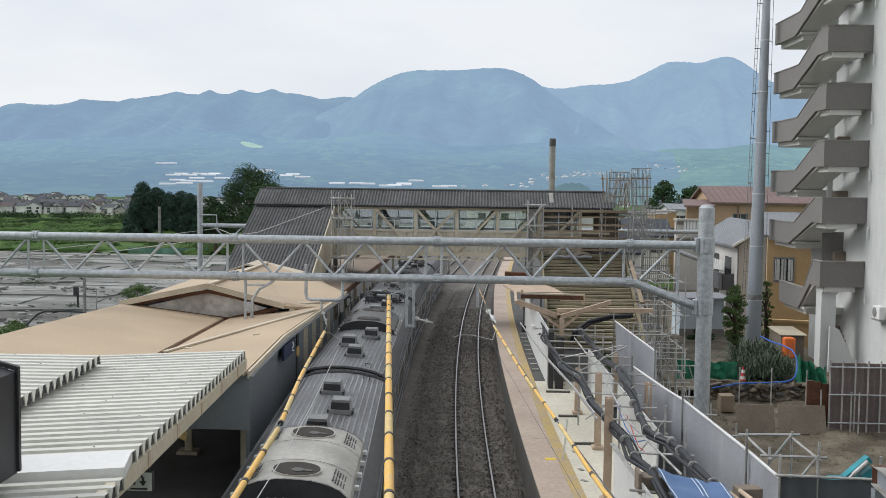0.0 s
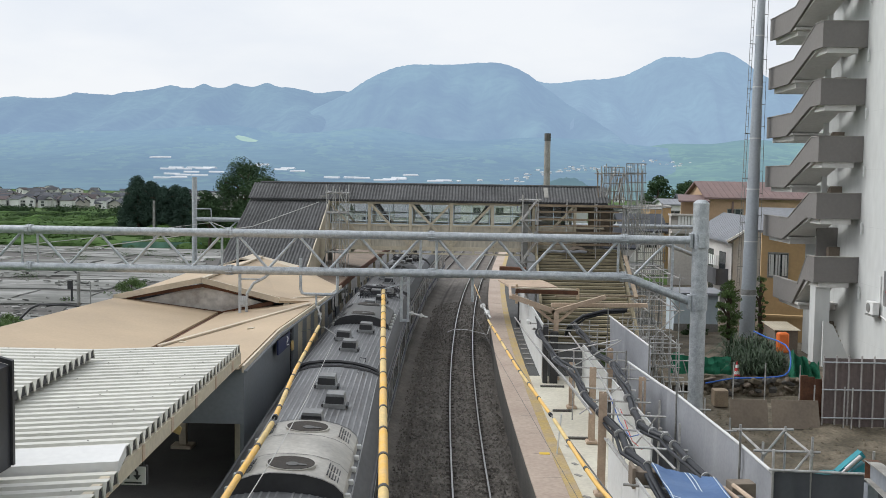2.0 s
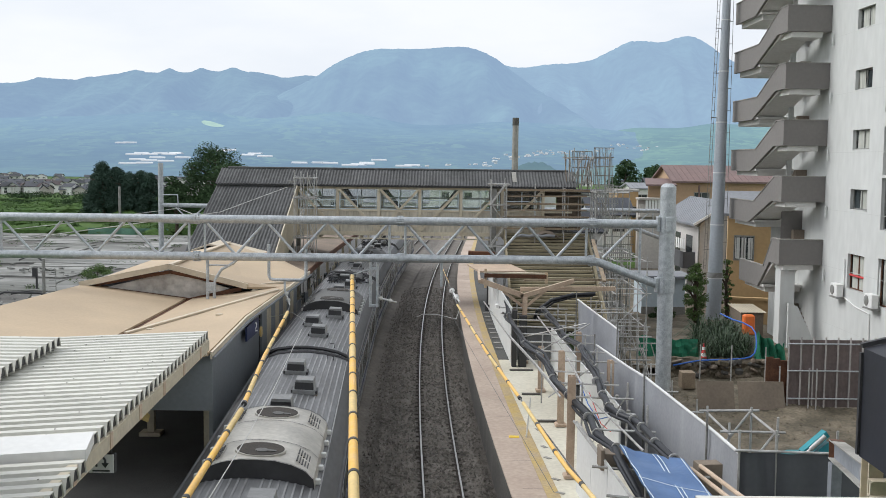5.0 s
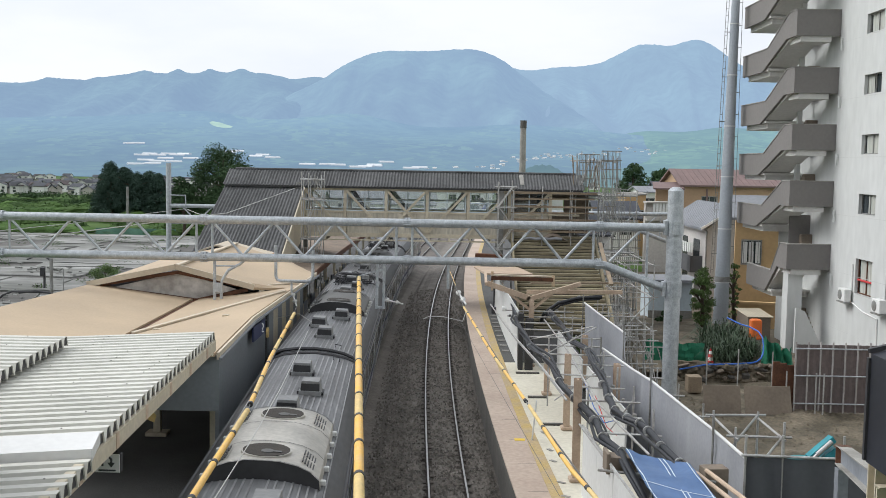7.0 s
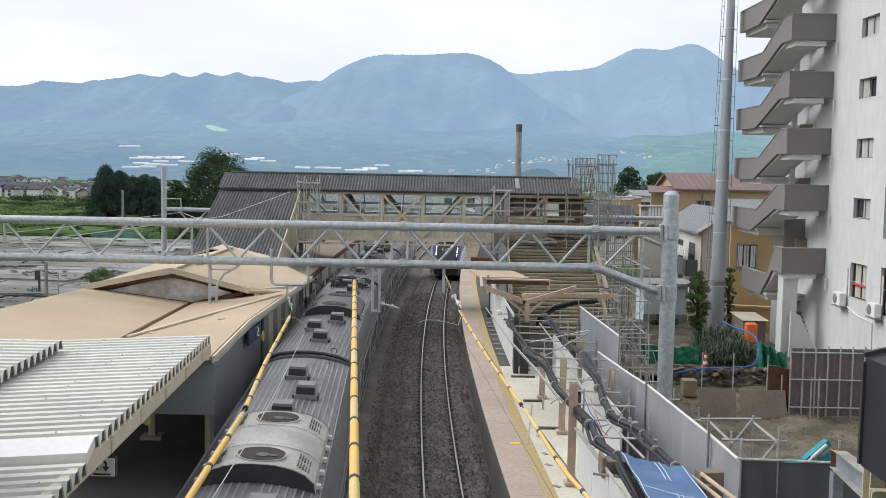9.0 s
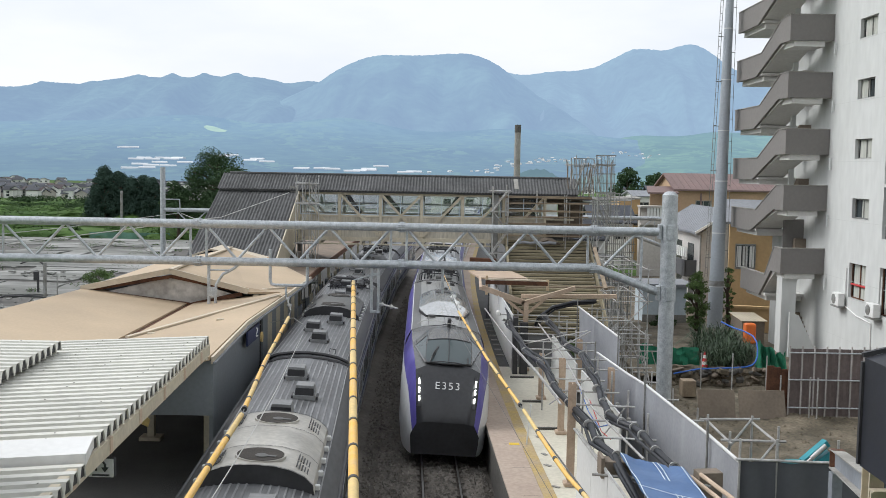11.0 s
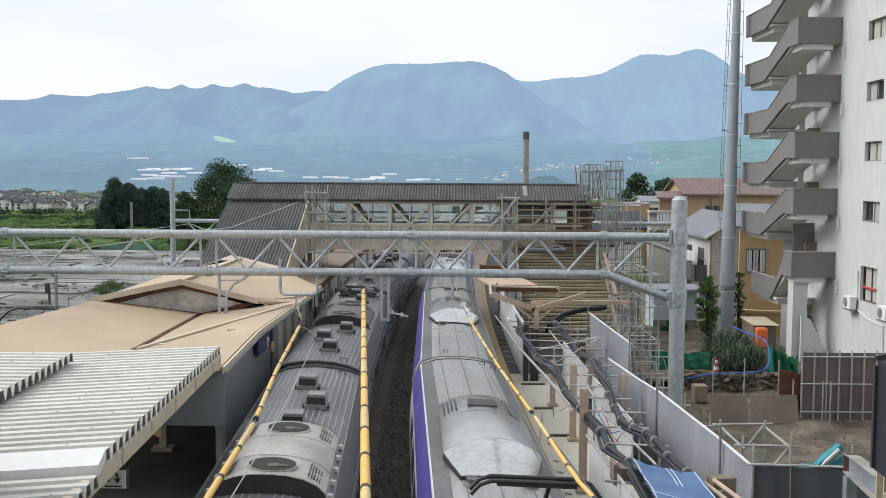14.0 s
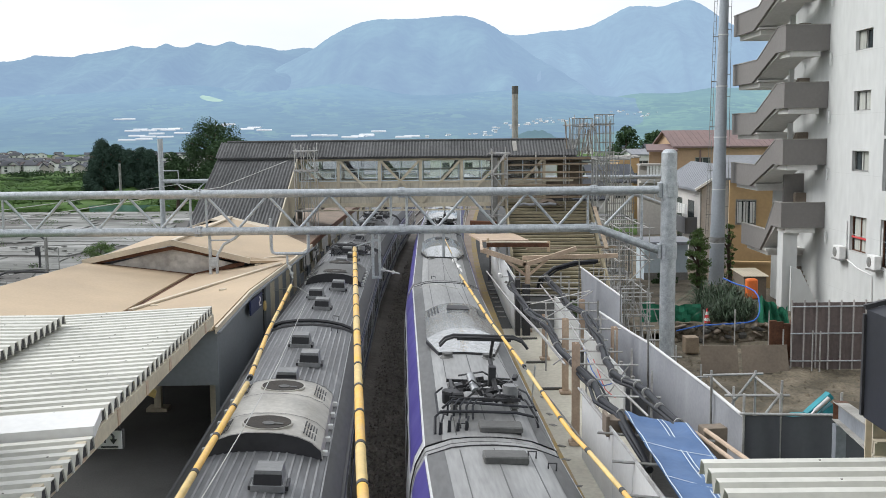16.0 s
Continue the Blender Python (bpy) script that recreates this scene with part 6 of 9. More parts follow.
def express_cab(t):
    """The driving end: sloping black nose, raised screen housing, violet shoulders and upright lamp rows."""
    # roof takes the greyed black with painted sky reflection, the nose the plain one
    mats = ["ecab", "eside", "purple"]
    paint = [1, 1, 1, 2, 0, 0, 0, 0, 2, 1, 1, 1]
    rows = []
    # y, crown z, inner roof z, shoulder x and z, lower edge of the violet x and z, belt x, lower edge z
    for y, zc, zi, ws, zs, wp, zp, wb, zlow in ((-4.9, 3.48, 3.42, 1.20, 3.255, 1.43, 2.60, 1.46, 0.55), (-6.5, 3.47, 3.41, 1.18, 3.24, 1.42, 2.62, 1.46, 0.5),
                                                (-7.6, 3.42, 3.36, 1.14, 3.17, 1.39, 2.58, 1.45, 0.45), (-8.3, 3.28, 3.22, 1.08, 3.02, 1.34, 2.48, 1.42, 0.4),
                                                (-9.0, 3.05, 3.02, 1.04, 2.87, 1.27, 2.32, 1.37, 0.35), (-9.5, 2.94, 2.90, 1.00, 2.74, 1.20, 2.15, 1.30, 0.3),
                                                (-9.85, 2.55, 2.52, 0.97, 2.40, 1.14, 1.85, 1.22, 0.3), (-10.1, 2.10, 2.08, 0.94, 1.98, 1.09, 1.55, 1.15, 0.3),
                                                (-10.3, 1.30, 1.30, 0.88, 1.25, 1.0, 1.0, 1.05, 0.3)):
        half = [(0.0, zc), (ws * 0.66, zi), (ws, zs), (wp, zp), (wb, (zp + zlow) / 2 + 0.25), (wb - 0.01, zlow + 0.4), (wb - 0.06, zlow)]
        rows.append([(x, y, z) for x, z in [(-a, b) for a, b in reversed(half)] + half[1:]])
    g = Geo()
    g.loft(rows[:6], slot=lambda j: paint[j])
    part("cab_shell", g, mats, t, "cab roof greyed for sky reflection, violet shoulders, pale sides", True)
    g = Geo()
    g.loft(rows[5:], slot=lambda j: paint[j])
    g.add(rows[-1], [tuple(range(len(rows[-1])))], 0)
    part("front_mask", g, ["eblack", "eside", "purple"], t, "glossy black nose framed in violet", True)
    # the raised housing of the screen: its upper edge, its foot and the sill's corner
    edge = [(0.46, -5.5, 3.465), (0.56, -6.3, 3.505), (0.64, -7.5, 3.545), (0.69, -8.66, 3.535)]
    foot = [(0.50, -5.5, 3.455), (0.80, -6.3, 3.400), (1.03, -7.2, 3.29), (1.08, -7.9, 3.20)]
    crown = (3.475, 3.555, 3.635, 3.625)
    arch = (-1, -0.8, -0.5, -0.2, 0, 0.2, 0.5, 0.8, 1)
    roof = [[(q * e[0], e[1] - 0.06 * (1 - q * q), e[2] + (c - e[2]) * (1 - q * q)) for q in arch] for e, c in zip(edge, crown)]
    g = Geo()
    g.loft(roof)
    part("screen_housing", g, "ecab", t, "raised cab roof, black greyed to imitate sky reflection", True)
    sill = (0.70, -9.46, 2.965)
    for s in (-1, 1):
        e, f = [(s * x, y, z) for x, y, z in edge], [(s * x, y, z) for x, y, z in foot]
        c = (s * sill[0], sill[1], sill[2])
        g = Geo()
        g.loft([e[:3], f[:3]]), g.add([e[2], f[3], f[2]], [(0, 1, 2)])
        part("housing_cheek", g, "ecab", t, "", True)
        g = Geo()
        g.add([e[2], e[3], c, f[3]], [(0, 1, 2, 3)])
        pane = part("quarter_light", g, "cabglass", t, "slanting dark side window of the cab")
        g = Geo()
        g.tube([e[1], e[2], e[3], c], 0.030, 6), g.tube([c, f[3], f[2]], 0.034, 6), g.tube([f[3], e[2]], 0.022, 6)
        part("frame", g, "ecab", pane, "dark grey window frame", True)
    mid = [(q * 0.705, -9.12 - 0.10 * (1 - q * q), 3.30 + 0.02 * (1 - q * q)) for q in arch]
    low = [(q * sill[0], sill[1] - 0.09 * (1 - q * q), sill[2] + 0.01) for q in arch]
    g = Geo()
    g.loft([roof[-1], mid, low])
    screen = part("windscreen", g, "cabglass", t, "large grey-green windscreen", True)
    g = Geo()
    g.tube(roof[-1], 0.026, 6), g.tube(low, 0.03, 6), g.tube([roof[-1][4], (0, -9.235, 3.325), low[4]], 0.012, 6)
    part("screen_frame", g, "black", screen, "black screen frame with centre bar", True)
    g = Geo()
    g.tube([(-0.56, -9.53, 3.02), (-0.50, -9.33, 3.22), (-0.36, -9.05, 3.40)], 0.022, 6), g.beam((-0.53, -9.46, 3.10), (-0.34, -9.06, 3.42), 0.05, 0.02)
    g.tube([(-0.62, -9.53, 3.0), (-0.2, -9.60, 3.05), (0.2, -9.61, 3.04), (0.5, -9.56, 2.99)], 0.016, 6)
    part("wiper", g, "black", screen, "black wiper", True)
    g = Geo()
    g.tube([(0.60, -9.53, 3.0), (0.60, -9.35, 3.17)], 0.018, 6)
    part("wiper", g, "black", screen, "", True)
    g = Geo()
    g.tube([(0.0, -5.5, 3.49), (0.0, -6.4, 3.565), (0.0, -7.55, 3.642), (0.0, -8.6, 3.63)], 0.007, 5)
    part("roof_joint", g, "black", t, "", True)
    face = lambda z: float(np.interp(z, [1.3, 2.08, 2.52, 2.90], [-10.3, -10.1, -9.85, -9.5]))
    for s in (-1, 1):
        lamp = Geo()
        lamp.beam((s * 0.885, face(2.66) - 0.004, 2.64), (s * 0.83, face(1.75) - 0.004, 1.75), 0.085, 0.05)
        part("lamp_recess", lamp, "black", t, "black upright lamp recess")
        for k in range(3):
            z = 2.54 - 0.235 * k
            x = 0.875 - 0.014 * k
            g = Geo()
            g.tube([(s * x, face(z) - 0.035, z), (s * (x - 0.009), face(z - 0.15) - 0.035, z - 0.15)], 0.026, 8)
            part("headlight", g, "lamp", t, "bright white slim headlight" if k == 0 else "", True)
    txt = bpy.data.curves.new("series_lettering", "FONT")
    txt.body, txt.size, txt.align_x, txt.align_y, txt.extrude = "E353", 0.33, "CENTER", "CENTER", 0.004
    txt.space_character = 1.25
    txt.materials.append(M["eac"])
    ob = new("series_lettering", txt)
    ob.parent = t
    tagged(ob, "silver lettering on the black front")
    ob.matrix_basis = pose(0, -9.985, 2.36, 61, 0, 0)
    g = Geo()
    g.box((0.1, -5.05, 3.62), (0.13, 0.34, 0.28), ch=0.03), g.box((0.1, -5.0, 3.52), (0.46, 0.05, 0.03))
    part("antenna", g, "black", t, "black roof antenna")
    g = Geo()
    g.box((0.2, 4.75, 3.60), (0.15, 0.30, 0.28), ch=0.03), g.box((0.2, 4.7, 3.482), (0.46, 0.12, 0.03))
    part("antenna", g, "black", t, "black roof antenna")
    for x in (-0.52, 0.60):
        g = Geo()
        g.tube([(x, 8.35, 3.41), (x, 8.35, 3.52)], 0.15, 16, r2=0.09), g.tube([(x, 8.35, 3.52), (x, 8.35, 3.56)], 0.13, 16)
        part("vent_cap", g, "shoulder", t, "dark mushroom vent", True)


KINDS = ["cab", "double", "plain", "panto", "plain", "plain", "panto", "plain", "panto", "plain", "plain", "plain"]
MODELS, EXPRESS = {}, []
for k in KINDS:
    if k not in MODELS:
        MODELS[k] = express_car(k)
        EXPRESS.append(MODELS[k])
    else:
        EXPRESS.append(copy_thing(MODELS[k], pose(0, 0, 0)))
FRONT_AT, SPEED, PITCH = 20.62, 26.92, 20.25


def express_rows(i):
    rows = []
    for t in [0.4 * k for k in range(41)]:
        y = FRONT_AT - SPEED * (t - 11.4) + PITCH * (i + 0.5)
        rows.append((t, car_pose(y, LAT_E)))
    return rows


# ---- apartment block ----
def apartment():
    t = thing("apartment_building", "tall white apartment block with grey outdoor stair landings", "apartment building")
    X0 = 18.4
    g = Geo()
    # the wall is cut for its windows
    cols = [(45.05, 46.9), (41.6, 43.6)]
    levels = [(15.09 + 2.72, 15.95 + 2.72), (15.09, 15.95), (12.42, 13.28), (9.78, 10.65), (7.13, 8.02), (3.55, 5.12)]
    levels2 = [(14.0 + 2.7, 16.1 + 2.7), (14.0, 16.1), (11.3, 13.4), (8.6, 10.7), (6.4, 8.7), (3.2, 5.2)]
    ys = [20.0, 41.6, 43.6, 45.05, 46.9, 58.0]
    for a, b in zip(ys, ys[1:]):
        lv = levels if (a, b) == cols[0] else levels2 if (a, b) == cols[1] else []
        z = -0.5
        for lo, hi in sorted(lv):
            g.span((X0, a, z), (X0 + 0.25, b, lo))
            z = hi
        g.span((X0, a, z), (X0 + 0.25, b, 27.0))
    part("wall", g, "aptwhite", t, "white rendered wall with faint stains")
    g = Geo()
    g.span((X0 + 0.25, 57.7, -0.5), (30, 58.0, 27)), g.span((X0 + 0.25, 20.0, -0.5), (30, 20.3, 27)), g.span((30, 20, -0.5), (30.3, 58, 27))
    part("outer_wall", g, "aptwhite", t)
    g = Geo()
    g.span((X0 - 0.3, 19.7, 27.0), (30.6, 58.3, 27.4))
    part("flat_roof", g, "conc", t)
    g = Geo()
    for z in (1.6, 4.3, 6.98, 9.66, 12.35, 15.03, 17.7):
        g.span((X0 - 0.003, 20, z - 0.008), (X0 + 0.01, 49.9, z + 0.008))
    part("floor_joints", g, "aptjoint", t, "fine horizontal render joints")
    for (a, b), lv in ((cols[0], levels), (cols[1], levels2)):
        for i, (lo, hi) in enumerate(lv):
            w = new("window")
            w.parent = t
            tagged(w, "recessed window with pale curtains")
            g = Geo()
            g.span((X0 + 0.20, a, lo), (X0 + 0.22, b, hi))
            part("pane", g, "glass", w, "dark glass pane")
            g = Geo()
            n = 14
            a2, b2 = (a + 0.05, a + (b - a) * (0.9 if i % 2 else 0.62)) if i != 2 else (a + (b - a) * 0.62, b - 0.05)
            g.loft([[(X0 + 0.185 + 0.012 * math.sin(k * 2.2), a2 + (b2 - a2) * k / n, z) for k in range(n + 1)] for z in (lo + 0.05, hi - 0.05)])
            part("curtain", g, "curtain", w, "pale pleated curtain")
            g = Geo()
            for y0, y1, z0, z1 in ((a, b, lo, lo + 0.05), (a, b, hi - 0.05, hi), (a, a + 0.05, lo, hi), (b - 0.05, b, lo, hi), ((a + b) / 2 - 0.03, (a + b) / 2 + 0.03, lo, hi)):
                g.span((X0 + 0.14, y0, z0), (X0 + 0.19, y1, z1))
            part("frame", g, "galvold" if i < 5 else "rust", w, "dark metal frame")
            g = Geo()
            g.span((X0 - 0.012, a - 0.02, lo - 0.035), (X0 + 0.14, b + 0.02, lo))
            part("sill", g, "aptwhite", w)
            if i == 5 and a > 45:
                g = Geo()
                g.tube([(X0 + 0.10, a + 0.1, lo + 0.62), (X0 + 0.10, b - 0.1, lo + 0.62)], 0.05, 8)
                part("towel", g, "conered", w, "red cloth on a rail")
    # landings and flights, floor by floor
    tops = [19.26, 16.57, 13.88, 11.19, 8.50, 5.47]
    for i, z in enumerate(tops):
        fl = new("stair_landing")
        fl.parent = t
        tagged(fl, "grey parapet landing with flight")
        g = Geo()
        g.span((16.3, 50.0, z - 1.2), (18.39, 50.13, z))
        part("front_parapet", g, "aptgrey", fl, "dark grey parapet")
        drop = 1.34 if i < 5 else 1.5
        y2, y3 = (54.4, 58.9) if i < 5 else (52.4, 56.6)
        g = Geo()
        prof = [(50.13, z), (51.1, z), (y2, z - drop), (y3, z - drop), (y3, z - drop - 1.12), (y2 + 0.9, z - drop - 1.12), (51.5, z - 1.2), (50.13, z - 1.2)]
        g.plate([(16.3, y, q) for y, q in prof], (0.12, 0, 0))
        part("side_parapet", g, "aptgrey", fl, "dark grey stepped side parapet")
        g = Geo()
        g.span((16.27, 49.97, z), (18.39, 50.17, z + 0.045)), g.beam((16.36, 50.1, z + 0.02), (16.36, 51.1, z + 0.02), 0.18, 0.045)
        g.beam((16.36, 51.1, z + 0.02), (16.36, y2, z - drop + 0.02), 0.18, 0.045), g.beam((16.36, y2, z - drop + 0.02), (16.36, y3, z - drop + 0.02), 0.18, 0.045)
        part("coping", g, "conc", fl, "pale metal coping")
        g = Geo()
        g.span((16.56, 50.16, z - 1.46), (18.02, 51.7, z - 1.2))
        part("slab", g, "aptsoffit", fl, "pale concrete slab")
        g = Geo()
        g.span((16.60, y2 + 0.5, z - drop - 1.36), (18.39, y3 - 0.15, z - drop - 1.10))
        part("slab", g, "aptsoffit", fl, "pale concrete slab")
        g = Geo()
        g.span((16.43, 50.14, z - 1.195), (18.385, 51.6, z - 1.08))
        part("floor_plate", g, "aptsoffit", fl, "pale landing floor")
        g = Geo()
        g.span((16.425, y2 + 0.2, z - drop - 1.095), (18.385, y3 - 0.02, z - drop - 0.98))
        part("floor_plate", g, "aptsoffit", fl, "pale landing floor")
        g = Geo()
        g.plate([(16.43, 51.2, z - 1.0), (16.43, y2 + 1.0, z - drop - 0.95), (16.43, y2 + 1.0, z - drop - 1.15), (16.43, 51.2, z - 1.24)], (1.4, 0, 0))
        part("flight", g, "aptsoffit", fl, "grey soffit of the outer flight")
        if i == 5:
            g = Geo()
            g.span((17.35, 53.0, z - 1.2), (18.39, 53.1, z + 1.3))
            part("screen_wall", g, "aptgrey", fl, "grey screen wall beside the flight")
        g = Geo()
        g.plate([(17.85, 52.6, z - 1.1), (17.85, 52.6, z + 0.34), (17.85, 52.85, z + 0.34), (17.85, 54.6, z - 1.1)], (0.54, 0, 0))
        part("inner_flight", g, "board", fl, "dark brown inner flight seen over the parapet")
        g = Geo()
        g.span((17.62, 53.3, z - 1.46), (17.86, 53.5, z + 1.25))
        part("stair_wall", g, "aptwhite", fl, "narrow white wall between the flights")
        g = Geo()
        g.tube([(18.3, 49.6, z - 1.9), (18.3, 49.6, z - 1.35)], 0.04, 8)
        part("drain_pipe", g, "aptwhite", fl)
    g = Geo()
    g.span((16.55, 50.4, -0.5), (17.25, 51.2, 4.05))
    part("stair_pier", g, "aptwhite", t, "white stair pier")
    g = Geo()
    g.plate([(16.85, 50.0, -0.4), (16.85, 50.0, 2.41), (17.3, 50.0, 2.25), (18.2, 50.0, 0.45), (18.38, 50.0, -0.4)], (0, 0.15, 0))
    part("ground_stair_wall", g, "aptwhite", t, "white sloping stair wall")
    for k in range(11):
        g = Geo()
        g.span((17.4, 50.3 + 0.27 * k, -0.4), (18.39, 50.57 + 0.27 * k, 0.1 + 0.19 * k))
        part("ground_step", g, "board", t, "dark brown step" if k == 0 else "")
    for y in (47.42, 43.57):
        u = thing("air_conditioner_unit", "white outdoor air-conditioner on a wall bracket", "air conditioner", "outdoor units")
        g = Geo()
        g.box((18.16, y, 3.40), (0.30, 0.80, 0.58), ch=0.02)
        part("case", g, "white", u, "off-white casing")
        g = Geo()
        g.tube([(17.985, y + 0.13, 3.40), (18.01, y + 0.13, 3.40)], 0.22, 20)
        part("fan_grille", g, "galvold", u, "round grey fan grille", True)
        g = Geo()
        g.span((17.98, y - 0.45, 3.04), (18.4, y + 0.45, 3.10))
        part("bracket", g, "galvold", u)
        g = Geo()
        g.tube([(18.36, y - 0.3, 3.65), (18.36, y - 0.3, 4.85)], 0.03, 6)
        part("pipe", g, "white", u)
    cable("wall_cable", [(18.36, 47.0, 3.1), (18.36, 45.8, 2.85), (18.36, 44.2, 2.75), (18.36, 44.1, 0)], 0.03, "pale pipe along the white wall", "white")


apartment()


# ---- steel mast ----
def mast():
    t = thing("radio_mast", "tall tapering galvanised steel mast with a ladder", "mast")
    y = 58.4
    axis = lambda z: 15.45 + 0.0095 * z
    girth = lambda z: 0.435 - 0.0118 * z
    zs = [0.0, 2.7, 5.7, 8.6, 11.4, 14.2, 17.0, 19.8, 22.6, 25.4, 28.0]
    for a, b in zip(zs, zs[1:]):
        g = Geo()
        g.tube([(axis(a), y, a - (0.4 if a == 0 else 0)), (axis(b), y, b)], girth(a), 20, r2=girth(b))
        seg = part("section", g, "galvmast", t, "", True)
        g = Geo()
        g.tube([(axis(b), y, b - 0.03), (axis(b), y, b + 0.03)], girth(b) + 0.022, 20)
        part("band", g, "hoard", seg, "pale joint band", True)
    g = Geo()
    for d in (0.16, 0.30):
        g.tube([(axis(z) - girth(z) - d, y - 0.1, z) for z in (3.2, 12, 20, 28)], 0.016, 6)
    for k in range(68):
        z = 3.4 + 0.36 * k
        g.tube([(axis(z) - girth(z) - 0.16, y - 0.1, z), (axis(z) - girth(z) - 0.30, y - 0.1, z)], 0.011, 4)
    for k in range(10):
        z = 4.3 + 2.45 * k
        g.tube([(axis(z) - girth(z) * 0.9, y, z), (axis(z) - girth(z) - 0.33, y - 0.1, z)], 0.024, 6)
    part("ladder", g, "galvold", t, "thin side ladder", True)
    g = Geo()
    g.tube([(axis(z) + girth(z) + 0.14, y - 0.1, z) for z in (3.2, 12, 20, 28)], 0.014, 6)
    part("cable_line", g, "galvold", t, "thin cable held off the mast", True)
    for k in range(20):
        g = Geo()
        z = 3.5 + 1.22 * k
        g.tube([(axis(z) + girth(z) * 0.9, y - 0.1, z), (axis(z) + girth(z) + 0.16, y - 0.1, z)], 0.018, 6)
        part("bracket", g, "galvold", t)
    g = Geo()
    g.tube([(axis(2.9), y, 2.72), (axis(2.9), y, 3.02)], girth(2.9) + 0.03, 20)
    part("collar", g, "galvold", t, "", True)

mast()


# ---- houses ----
def gable(g, x0, x1, y0, y1, z, rise, over, along_x=True, thick=0.15, slot=0):
    if along_x:
        ym = (y0 + y1) / 2
        g.slab([(x0 - over, y0 - over, z), (x1 + over, y0 - over, z), (x1 + over, ym, z + rise), (x0 - over, ym, z + rise)], thick, slot)
        g.slab([(x1 + over, y1 + over, z), (x0 - over, y1 + over, z), (x0 - over, ym, z + rise), (x1 + over, ym, z + rise)], thick, slot)
    else:
        xm = (x0 + x1) / 2
        g.slab([(x0 - over, y1 + over, z), (x0 - over, y0 - over, z), (xm, y0 - over, z + rise), (xm, y1 + over, z + rise)], thick, slot)
        g.slab([(x1 + over, y0 - over, z), (x1 + over, y1 + over, z), (xm, y1 + over, z + rise), (xm, y0 - over, z + rise)], thick, slot)


def house(name, label, x0, x1, y0, y1, z0, z1, rise, wall, roof, along_x, wins, over=0.4, group=""):
    t = thing(name, label, "house", group)
    g = Geo()
    poly = [(x0, y0, z0), (x1, y0, z0), (x1, y0, z1), (x0, y0, z1)]
    if not along_x:
        poly.insert(3, ((x0 + x1) / 2, y0, z1 + rise * 0.9))
    g.plate(poly, (0, 0.2, 0))
    g.span((x0, y0 + 0.2, z0), (x0 + 0.2, y1, z1)), g.span((x1 - 0.2, y0 + 0.2, z0), (x1, y1, z1)), g.span((x0, y1 - 0.2, z0), (x1, y1, z1))
    if along_x:
        for x in (x0, x1 - 0.2):
            g.plate([(x, y0, z1), (x, y1, z1), (x, (y0 + y1) / 2, z1 + rise * 0.9)], (0.2, 0, 0))
    part("wall", g, wall, t)
    g = Geo()
    gable(g, x0, x1, y0, y1, z1, rise, over, along_x)
    r = part("roof", g, roof, t)
    g = Geo()
    if along_x:
        n = max(4, int((x1 - x0) / 0.5))
        for k in range(n + 1):
            x = x0 - over + (x1 - x0 + 2 * over) * k / n
            g.beam((x, y0 - over, z1 + 0.02), (x, (y0 + y1) / 2, z1 + rise + 0.005), 0.035, 0.03)
    else:
        n = max(4, int((y1 - y0) / 0.5))
        for k in range(n + 1):
            y = y0 - over + (y1 - y0 + 2 * over) * k / n
            for xa in (x0 - over, x1 + over):
                g.beam((xa, y, z1 + 0.005), ((x0 + x1) / 2, y, z1 + rise + 0.005), 0.035, 0.03)
    if y0 > 0:
        tagged(part("roof_ribbing", g, roof, r), kind="stuff")
    for wx, wz, ww, wh in wins:
        w = new("window")
        w.parent = t
        g = Geo()
        g.span((wx - ww / 2, y0 - 0.012, wz - wh / 2), (wx + ww / 2, y0 + 0.01, wz + wh / 2))
        part("pane", g, "glass", w)
        g = Geo()
        for a, b, c, d in ((-.5, .5, -.5, -.44), (-.5, .5, .44, .5), (-.5, -.45, -.5, .5), (.45, .5, -.5, .5), (-.03, .03, -.5, .5)):
            g.span((wx + a * ww, y0 - 0.05, wz + c * wh), (wx + b * ww, y0 + 0.012, wz + d * wh))
        part("frame", g, "galvold", w)
    return t


t = house("house", "orange two-storey house with brown metal roof", 21.3, 34, 95, 104, -0.5, 7.55, 1.45, "orange", "brownroof", True,
          [(23.7, 6.05, 1.4, 1.0), (26.9, 5.9, 1.5, 1.3), (28.9, 5.9, 1.6, 1.2), (31.5, 5.6, 1.6, 1.5), (23, 2.2, 1.8, 1.6)])
g = Geo()
g.span((23.4, 94.9, -0.5), (23.55, 95.0, 7.2)), g.span((29.4, 94.9, -0.5), (29.55, 95.0, 7.2))
part("drain_pipe", g, "brownroof", t, "brown drain pipe")
g = Geo()
g.slab([(18.4, 93.8, 7.25), (21.2, 93.8, 7.25), (21.2, 97.0, 7.75), (18.9, 97.0, 7.75)], 0.14)
part("skirt_roof", g, "brownroof", t, "lower brown roof over the balcony wing")
g = Geo()
g.span((18.9, 95.2, -0.5), (21.3, 95.4, 7.2))
part("wing_wall", g, "orange", t, "orange wall of the wing")
g = Geo()
g.span((20.2, 93.6, 3.9), (23.2, 95.0, 4.9)), g.span((20.2, 93.6, 3.0), (23.2, 95, 3.2))
g.span((17.7, 93.6, -0.5), (20.15, 94.4, 5.9)), g.span((17.7, 92.8, 4.5), (20.3, 92.95, 5.5)), g.span((17.7, 92.8, 4.35), (20.3, 93.6, 4.5)), g.span((17.6, 92.6, 5.9), (20.15, 94.4, 6.05))
part("balcony", g, "wallpale", t, "pale balcony wing")
